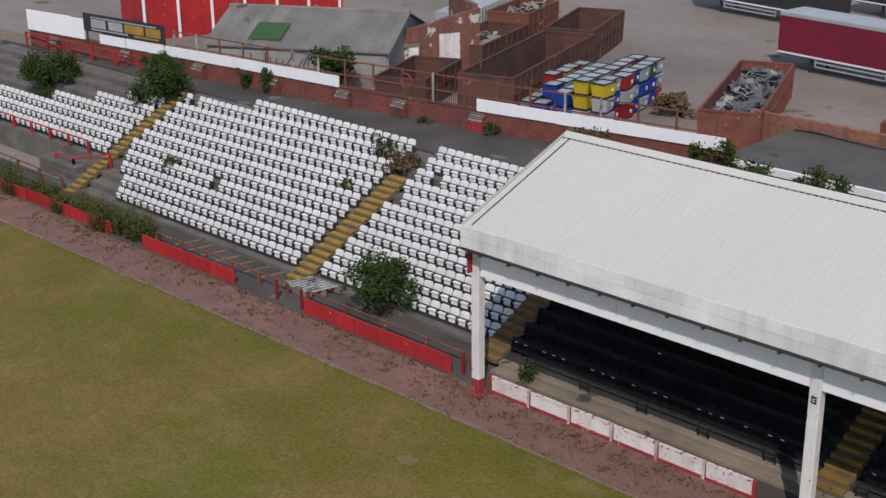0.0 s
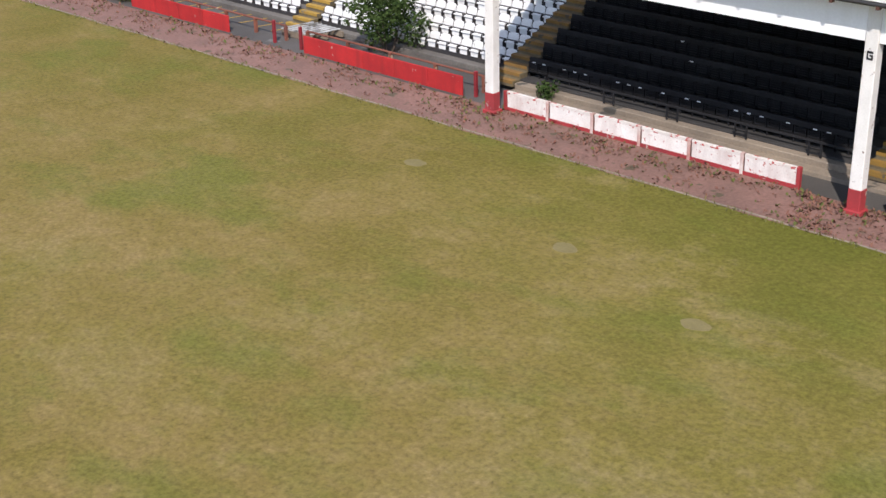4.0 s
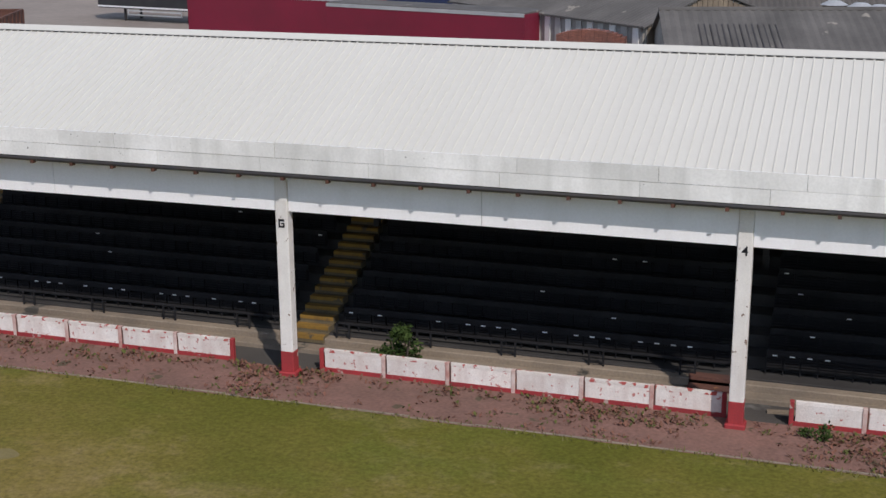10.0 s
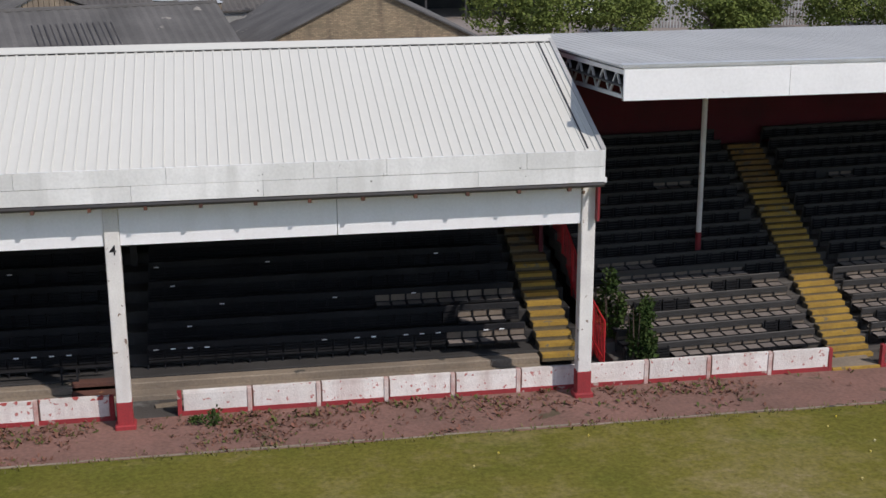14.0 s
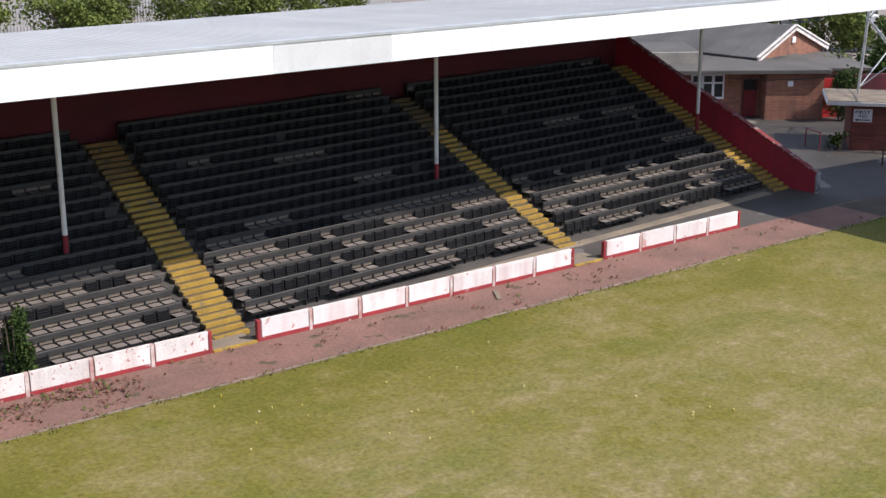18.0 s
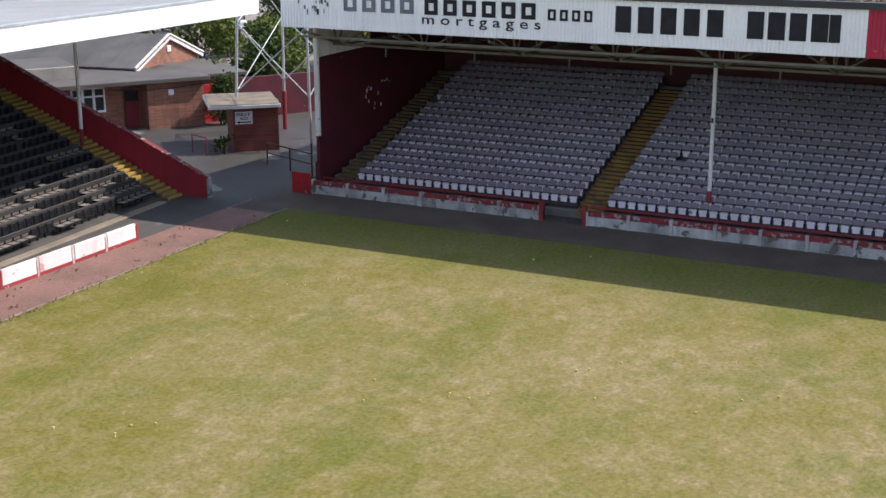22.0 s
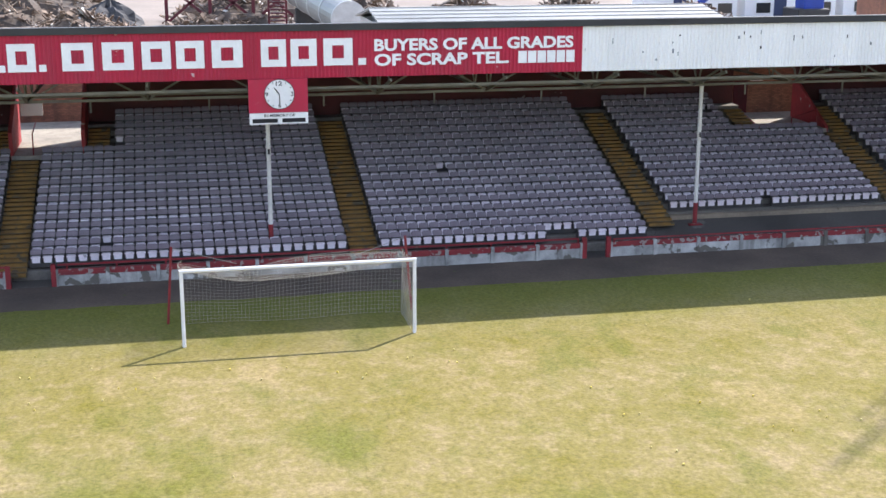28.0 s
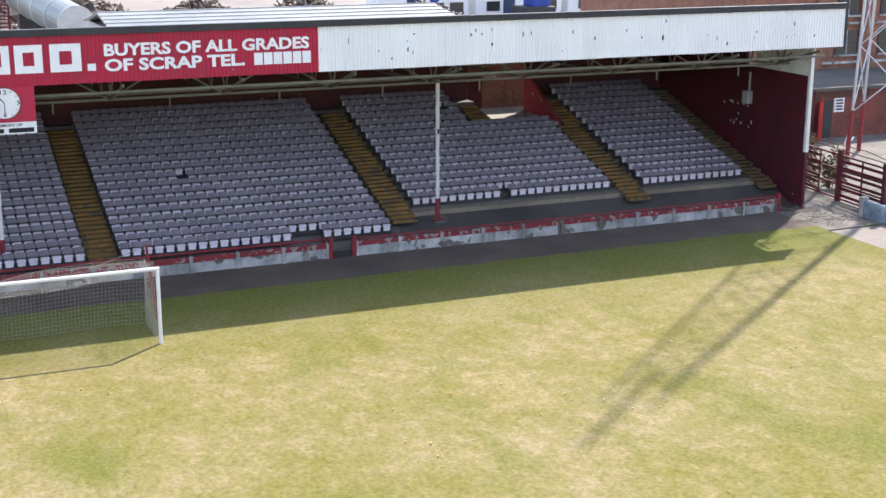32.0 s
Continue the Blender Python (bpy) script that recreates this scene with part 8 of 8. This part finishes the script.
# ---- plants ----
def leaves(cx, cy, cz, rx, ry, rz, n, size, lumps=6, seed=0):
    """Many small folded leaves gathered in uneven clumps."""
    rnd = random.Random(seed)
    m, spr, u = M(), random.Random(seed + 500), Vector((0.7, 0.4, 0.9))
    cl = [(rnd.uniform(-0.65, 0.65), rnd.uniform(-0.65, 0.65), rnd.uniform(-0.6, 0.8), rnd.uniform(0.3, 0.55)) for _ in range(lumps)]
    for _ in range(n):
        a, b, c, r = rnd.choice(cl)
        if n >= 3000 and rnd.random() < 0.3:
            u = Vector((spr.gauss(0, 1), spr.gauss(0, 1), abs(spr.gauss(0, 1)) * 1.2)).normalized() * rnd.uniform(0.9, 1.15) if rnd.random() < 0.03 else u
            a, b, c, r = u.x, u.y, u.z * 0.95, 0.16
        v = Vector((rnd.gauss(0, 1), rnd.gauss(0, 1), rnd.gauss(0, 1))).normalized() * (r * rnd.random() ** 0.4)
        p = Vector((cx + rx * (a + v.x), cy + ry * (b + v.y), max(cz + rz * (c + v.z), 0.03 + cz - rz * 1.1)))
        s = size * rnd.uniform(0.6, 1.3)
        d = Vector((rnd.uniform(-1, 1), rnd.uniform(-1, 1), rnd.uniform(-0.5, 0.9))).normalized()
        e = d.cross(Vector((rnd.uniform(-1, 1), rnd.uniform(-1, 1), rnd.uniform(-1, 1)))).normalized() * s * 0.4
        k = d.cross(e).normalized() * s * 0.12
        m.poly([p, p + d * s * 0.5 + e + k, p + d * s, p + d * s * 0.5 - e + k])
    return m


def blades(x, y, z, r, h, n, seed):
    """Upright weeds: narrow leaves along leaning stalks."""
    rnd = random.Random(seed)
    m = M()
    for _ in range(n // 14):
        a, q = rnd.uniform(0, 6.28), r * rnd.random() ** 0.6
        p = Vector((x + q * math.cos(a), y + 0.6 * q * math.sin(a), z))
        top = Vector((rnd.gauss(0, 0.2), rnd.gauss(0, 0.2), 1)).normalized() * h * rnd.uniform(0.35, 1.0) * (1.1 - 0.5 * q / r)
        for k in range(14):
            c = p + top * (k + rnd.random()) / 14
            b = rnd.uniform(0, 6.28)
            s = rnd.uniform(0.09, 0.22)
            d = Vector((math.cos(b) * s, math.sin(b) * s, s * rnd.uniform(0.0, 0.9)))
            e = Vector((-math.sin(b), math.cos(b), 0)) * s * 0.16
            m.poly([c, c + d * 0.5 + e, c + d, c + d * 0.5 - e])
    return m


def bush(x, y, z, r, h, n, size, material, label, seed, name="bush", category="bush", group=""):
    t = thing(name, label, category, (x, y, z), group=group)
    st = M()
    rnd = random.Random(seed)
    for k in range(6):
        a = rnd.uniform(0, 6.28)
        st.tube((x + 0.1 * math.cos(a), y + 0.1 * math.sin(a), z - 0.05), (x + r * 0.55 * math.cos(a), y + r * 0.55 * math.sin(a), z + h * rnd.uniform(0.5, 0.9)), 0.035, 5, 0.01)
    part("woody_stem", st, BARK, t)
    part("foliage", blades(x, y, z, r, h * 1.1, n, seed) if name == "weeds" else leaves(x, y, z + h * 0.5, r, r, h * 0.55, n, size, 9 if n < 3000 else 22, seed), material, t)
    return t


def tree(x, y, z, r, h, n, seed, material=LEAFBRIGHT):
    t = thing("tree", "leafy green tree in spring leaf", "tree", (x, y, z), group="trees round the ground")
    rnd = random.Random(seed)
    part("trunk", M().tube((x, y, z - 0.3), (x, y, z + h * 0.5), 0.22, 8, 0.12), BARK, t)
    lim = M()
    for k in range(7):
        a = k * 0.9 + rnd.random()
        lim.tube((x, y, z + h * rnd.uniform(0.25, 0.5)), (x + r * 0.6 * math.cos(a), y + r * 0.6 * math.sin(a), z + h * rnd.uniform(0.6, 0.9)), 0.09, 5, 0.02)
    part("limb_cluster", lim, BARK, t)
    part("crown", leaves(x, y, z + h * 0.52, r * 1.25, r * 1.25, h * 0.5, int(n * 1.5), 0.3, 20, seed), material, t)


bush(-79.9, 39.9, 0.0, 1.4, 2.4, 4600, 0.13, LEAF, "dense green shrub growing before the white seats", 1)
bush(-107.3, 48.0, 1.9, 1.75, 3.9, 7000, 0.15, LEAF, "tall dense green shrub growing in the stairway", 2)
bush(-118.0, 46.8, 1.9, 1.7, 3.0, 7000, 0.15, LEAF, "spreading dark green shrub among the seats", 3)
bush(-86.6, 47.9, 3.0, 0.9, 1.3, 900, 0.15, LEAFDRY, "brown and green weeds choking the stairway", 4)
bush(-88.0, 47.9, 3.1, 0.6, 1.7, 520, 0.14, LEAF, "thin tall weed between white seats", 5)
bush(-88.3, 45.6, 2.1, 0.4, 1.0, 260, 0.13, LEAF, "thin weed between white seats", 6)
bush(-100.4, 43.6, 1.2, 0.55, 1.2, 420, 0.14, LEAF, "spiky weed between white seats", 7)
bush(-110.5, 51.0, 3.95, 0.8, 1.5, 500, 0.15, LEAF, "weeds against the brick wall", 8)
bush(-102.3, 52.2, 3.95, 0.55, 1.5, 600, 0.15, LEAF, "green shrub against the brick wall", 9)
bush(-104.3, 51.9, 3.95, 0.4, 1.2, 300, 0.14, LEAF, "weeds against the brick wall", 10)
bush(-86.2, 54.0, 3.95, 0.45, 0.7, 260, 0.13, LEAF, "low weed at the foot of the wall", 11)
bush(-90.5, 53.4, 3.95, 0.45, 0.4, 200, 0.12, LEAF, "low weed at the foot of the wall", 12)
bush(-80.5, 54.8, 3.95, 1.3, 1.2, 900, 0.15, LEAFDRY, "dry brushy weeds by the boundary wall", 13)
bush(-101.2, 56.6, YZ, 1.6, 3.0, 2200, 0.2, LEAF, "ivy-thick shrub beside the derelict shed", 14)
for k in range(9):
    bush(-74.5 + k * 1.45, 56.2 + 0.3 * math.sin(k * 2.1), 3.6 - 0.08 * k, 0.85, 1.5 + 0.5 * math.sin(k * 1.7), 620, 0.17, LEAF, "leggy green shrub behind the cream roof", 20 + k, group="shrubs behind the cream roof")
bush(-83.6, 66.5, YZ, 1.6, 1.2, 800, 0.22, LEAFDRY, "dry grassy brush in the yard", 33)
for k, (x, s) in enumerate(((-109.5, 1.1), (-107.8, 1.0), (-106.0, 0.9), (-104.5, 0.9), (-102.6, 0.8), (-101.3, 1.0), (-99.9, 1.1), (-98.6, 1.2), (-97.4, 1.2), (-96.0, 1.1))):
    bush(x, 38.45 - 0.45 * (k % 3 == 1), 0, 1.0 * s, 1.5 * s, 3000, 0.11, LEAFWEED, "rank green weeds growing through the red wall", 40 + k, "weeds", "weeds", "weeds along the red wall")
bush(-71.0, 39.0, 0.0, 0.5, 0.8, 300, 0.12, LEAF, "green weeds by the white post", 50)
bush(-54.9, 38.4, 0.0, 0.55, 1.15, 520, 0.14, LEAF, "upright green weed behind the white wall", 51)
bush(-55.8, 38.4, 0.0, 0.8, 0.6, 420, 0.13, LEAF, "low green weed behind the white wall", 52)
bush(-30.7, 38.6, 0.0, 0.5, 2.3, 2200, 0.13, LEAF, "climbing dark green shrub beside the red railing", 53)
bush(-31.1, 39.8, 0.3, 0.4, 2.2, 1200, 0.13, LEAF, "climbing dark green shrub beside the red railing", 54)
bush(13.7, 44.6, 0.0, 0.5, 0.9, 300, 0.14, LEAF, "weeds beside the first aid hut", 55)
bush(20.6, 49.6, 0.0, 1.0, 3.4, 2600, 0.15, LEAF, "tall brown brush behind the mast", 56)
bush(13.0, -39.4, 0.0, 0.8, 2.2, 1000, 0.14, LEAFDRY, "pale brush behind the corner gate", 57)
bush(-74.6, 51.0, 3.95, 0.9, 1.9, 1500, 0.13, LEAF, "green and brown shrub at the end of the cream roof", 59)
bush(-43.0, 36.9, 0.0, 0.5, 0.25, 220, 0.1, LEAF, "low weeds in the wall gap", 58)
for k in range(13):
    tree(-18 + k * 4.2 + random.uniform(-1, 1), 113.5 + random.uniform(-3, 2) + (4 if k % 3 == 0 else 0), 0, 2.6, 4.0 + random.uniform(-0.6, 0.8), 1900, 70 + k)
for k in range(12):
    bush(30 + k * 3.4 + random.uniform(-1, 1), 80 - k * 2.4 + random.uniform(-2, 2), -0.1, 2.9, 4.4 + random.uniform(-0.6, 1.2), 2600, 0.32, LEAFBRIGHT if k % 3 else LEAF, "dense green hedge shrub beyond the clubhouse", 90 + k, group="hedge shrubs beyond the clubhouse")
for k in range(8):
    bush(38 + k * 4.5, 58 - k * 2.0 + random.uniform(-1, 1), -0.1, 2.4, 3.8, 2200, 0.3, LEAF if k % 2 else LEAFBRIGHT, "dense green hedge shrub beyond the clubhouse", 110 + k, group="hedge shrubs beyond the clubhouse")
for k, (bx, by, bh) in enumerate(((25.5, 53.5, 2.6), (28.5, 52.5, 3.0), (31.5, 51.0, 3.2), (34.5, 50.0, 3.4), (37.5, 47.5, 3.6), (33.0, 55.0, 3.8), (40.0, 50.5, 3.8))):
    bush(bx, by, -0.1, 1.9, bh, 2000, 0.26, LEAF if k % 2 else LEAFBRIGHT, "dense green hedge shrub behind the yard wall", 140 + k, group="hedge shrubs behind the yard wall")
bush(11.3, -39.4, 0.0, 0.8, 1.9, 1100, 0.14, LEAFDRY, "pale dry brush behind the corner gate", 131)
dead = thing("dead_branches", "bare pale dead branches lying by the apron", "branches", (6.2, -35.2, 0), kind="stuff")
rnd = random.Random(8)
dm = M()
for k in range(60):
    p = Vector((rnd.uniform(4.6, 8.2), rnd.uniform(-36.4, -33.9), 0.03))
    a = rnd.uniform(0, 6.28)
    s = rnd.uniform(0.3, 1.1)
    dm.tube(p, p + Vector((math.cos(a) * s, math.sin(a) * s, rnd.uniform(0.0, 0.35))), 0.018, 4, 0.006)
part("twigs", dm, surf("bleached_twig", (0.34, 0.30, 0.25), (0.22, 0.19, 0.155), 0.9, 3, 20, 0.2, 0.0), dead, kind="stuff")

# low weeds scattered on the shale and dandelions on the grass
m1, m2 = M(), M()
rnd = random.Random(5)
for _ in range(7000):
    x = rnd.uniform(-112, 4)
    d = min(max(noise.noise(Vector((x * 0.3, 4, 0))) * 1.6 + 0.35, 0.0), 1.0)
    y = 37.45 - abs(rnd.gauss(0, 0.45 + d * 0.8)) if rnd.random() < 0.75 else rnd.uniform(35.0, 37.4)
    if y < 35 or (x > -28 and rnd.random() < 0.93) or (x < -74 and rnd.random() < 0.5) or rnd.random() > 0.1 + 0.9 * d:
        continue
    for _ in range(rnd.randint(3, 8)):
        p = Vector((x + rnd.gauss(0, 0.12), y + rnd.gauss(0, 0.09), 0.01))
        a = rnd.uniform(0, 6.28)
        s = rnd.uniform(0.04, 0.13)
        v = Vector((math.cos(a) * s, math.sin(a) * s, s * rnd.uniform(0.3, 1.2)))
        e = Vector((-math.sin(a), math.cos(a), 0)) * s * 0.4
        (m1 if rnd.random() < 0.28 else m2).poly([p, p + v * 0.6 + e, p + v, p + v * 0.6 - e])
tw = thing("track_weeds", "scattered brown and green weeds on the red shale", "weeds", (0, 0, 0), kind="stuff")
part("green_leaves", m1, LEAFWEED, tw, kind="stuff")
part("brown_leaves", m2, surf("dead_dock", (0.20, 0.085, 0.06), (0.14, 0.07, 0.045), 0.9, 3, 30, 0.3, 0.0), tw, kind="stuff")
fl, ge = M(), M()
for _ in range(700):
    x, y = rnd.uniform(-40, 4), rnd.uniform(-28, 34.6)
    if noise.noise(Vector((x * 0.18, y * 0.18, 9))) < 0.12:
        continue
    s = rnd.uniform(0.018, 0.035)
    fl.tube((x, y, 0.03), (x, y, 0.075), s, 5)
part("dandelions", fl, surf("dandelion", (0.62, 0.47, 0.03), (0.6, 0.55, 0.3), 0.8, 5, 20, 0.1, 0.0), thing("dandelions", "yellow dandelion heads scattered over the grass", "flowers", (0, 0, 0), kind="stuff"), kind="stuff")
for _ in range(2600):
    x, y = rnd.uniform(-100, 4.5), 34.9 + rnd.gauss(0, 0.12)
    a, s = rnd.uniform(0, 6.28), rnd.uniform(0.05, 0.13)
    e = Vector((-math.sin(a), math.cos(a), 0)) * 0.02
    p = Vector((x, y, 0.02))
    v = Vector((math.cos(a) * s * 0.7, math.sin(a) * s * 0.7, s))
    ge.poly([p - e, p + e, p + v])
part("tufts", ge, surf("grass_tuft", (0.10, 0.105, 0.025), (0.16, 0.14, 0.045), 0.9, 1, 10, 0.3, 0.0), thing("grass_tufts", "longer grass tufts along the pitch edge", "grass", (0, 0, 0), kind="stuff"), kind="stuff")

# ---- railings and clutter of the open terrace ----
def low_rail(name, label, pts, h, n, material=REDWALL, mid=True):
    t = thing(name, label, "railing", (*pts[0][:2], pts[0][2]), group="red terrace railings")
    for a, b in zip(pts, pts[1:]):
        a, b = Vector(a), Vector(b)
        up = Vector((0, 0, h))
        part("rail", M().tube(a + up, b + up, 0.045, 8), material, t)
        if mid:
            part("rail", M().tube(a + up * 0.5, b + up * 0.5, 0.028, 8), material, t)
        for k in range(n + 1):
            p = a + (b - a) * (k / n)
            part("rail_post", M().cbox(p.x - 0.065, p.x + 0.065, p.y - 0.065, p.y + 0.065, p.z - 0.05, p.z + h, 0.01), material, t)
    return t


low_rail("terrace_rail", "rusty red tube rail behind the low red wall", [(-94.7, 38.5, 0), (-84.6, 38.5, 0)], 0.62, 5, RUSTPAINT, False)
low_rail("terrace_rail", "rusty red tube rail behind the low red wall", [(-83.2, 38.5, 0), (-73.4, 38.5, 0)], 0.62, 4, RUSTPAINT, False)
low_rail("terrace_rail", "red railing on the concrete landing", [(-120, 42.72, 1.33), (-107.4, 42.72, 1.33)], 0.75, 6, REDWALL, False)
low_rail("terrace_rail", "red railing on the concrete landing", [(-109.2, 41.6, 0.3), (-107.3, 41.6, 0.3), (-105.0, 42.6, 0.8)], 0.95, 1)
low_rail("terrace_rail", "pinkish worn tube rail beside the far steps", [(-116, 40.2, 0), (-106.0, 40.0, 0)], 0.8, 4, RUSTPAINT, False)
low_rail("terrace_rail", "red rail along the upper walkway", [(-126, 49.8, 3.95), (-113, 50.3, 3.95)], 1.0, 5, REDWALL)
solo("landing_wall", M().box(-122, -107.2, 42.6, 42.84, -0.1, 1.35), TERRACE, "stained grey concrete landing wall", "wall", (-114, 43, 0), kind="structure")
for x in (-84.7, -83.0, -73.3):
    solo("gate_post", M().cbox(x - 0.06, x + 0.06, 37.9, 38.02, -0.05, 0.95, 0.01), REDPAINT, "square red painted gate post in the terrace front", "post", (x, 37.95, 0), "gate posts of the open terrace")
for k in range(10):
    x = -94 + k * 1.1
    solo("painted_line", M().hexa([(x, 39.0, 0.0), (x + 0.09, 39.0, 0.0), (x + 0.5, 40.6, 0.0), (x + 0.41, 40.6, 0.0)], [(x, 39.0, 0.004), (x + 0.09, 39.0, 0.004), (x + 0.5, 40.6, 0.004), (x + 0.41, 40.6, 0.004)]), YELLOW, "worn yellow painted line on the tarmac", "line", (x, 39, 0), "painted lines")
pal = thing("fallen_pallet", "weathered grey pallet lying at the stairway foot", "pallet", (-84.4, 39.4, 0))
for k in range(7):
    part("slat", M().beam((-85.4 + k * 0.28, 38.9, 0.28), (-84.8 + k * 0.28, 40.2, 0.4), 0.14, 0.03), PANEL_E, pal)
for k in range(3):
    part("bearer", M().beam((-85.4 + k * 0.3, 38.95 + k * 0.6, 0.14 + k * 0.03), (-83.5 + k * 0.3, 38.95 + k * 0.6, 0.14 + k * 0.03), 0.09, 0.24), WOOD, pal)
# red step block and loose things before the roofed rows
solo("red_steps", M().box(-46.6, -45.3, 38.9, 39.6, -0.05, 0.22).box(-46.6, -45.3, 39.25, 39.6, 0.22, 0.42), RUST, "low red painted step block behind the wall", "steps", (-46, 39.2, 0))
for x, y, a in ((-43.9, 38.3, 10), (-47.5, 38.9, 80), (-15.0, 36.6, 60)):
    t = thing("loose_plank", "short dark plank lying on the ground", "plank", (x, y, 0), group="loose planks")
    put("plank", M().box(-0.45, 0.45, -0.08, 0.08, -0.01, 0.06), WOOD, t, local(x, y, 0, a))
for x, y in ((-70.1, 31.7), (-62.4, 29.7), (-57.3, 28.3)):
    pts = []
    for k in range(14):
        a = k * 2 * math.pi / 14
        q = 0.3 + 0.1 * noise.noise(Vector((x + math.cos(a), y + math.sin(a), 1)))
        pts.append((x + 1.3 * q * math.cos(a), y + q * math.sin(a), 0.0))
    solo("bare_patch", M().hexa(pts, [(p[0], p[1], 0.026) for p in pts]), surf("bleached_turf", (0.195, 0.16, 0.065), (0.165, 0.135, 0.05), 0.95, 2, 16, 0.2, 0.2), "bleached oval patch in the grass", "patch", (x, y, 0), "bleached patches", kind="structure")
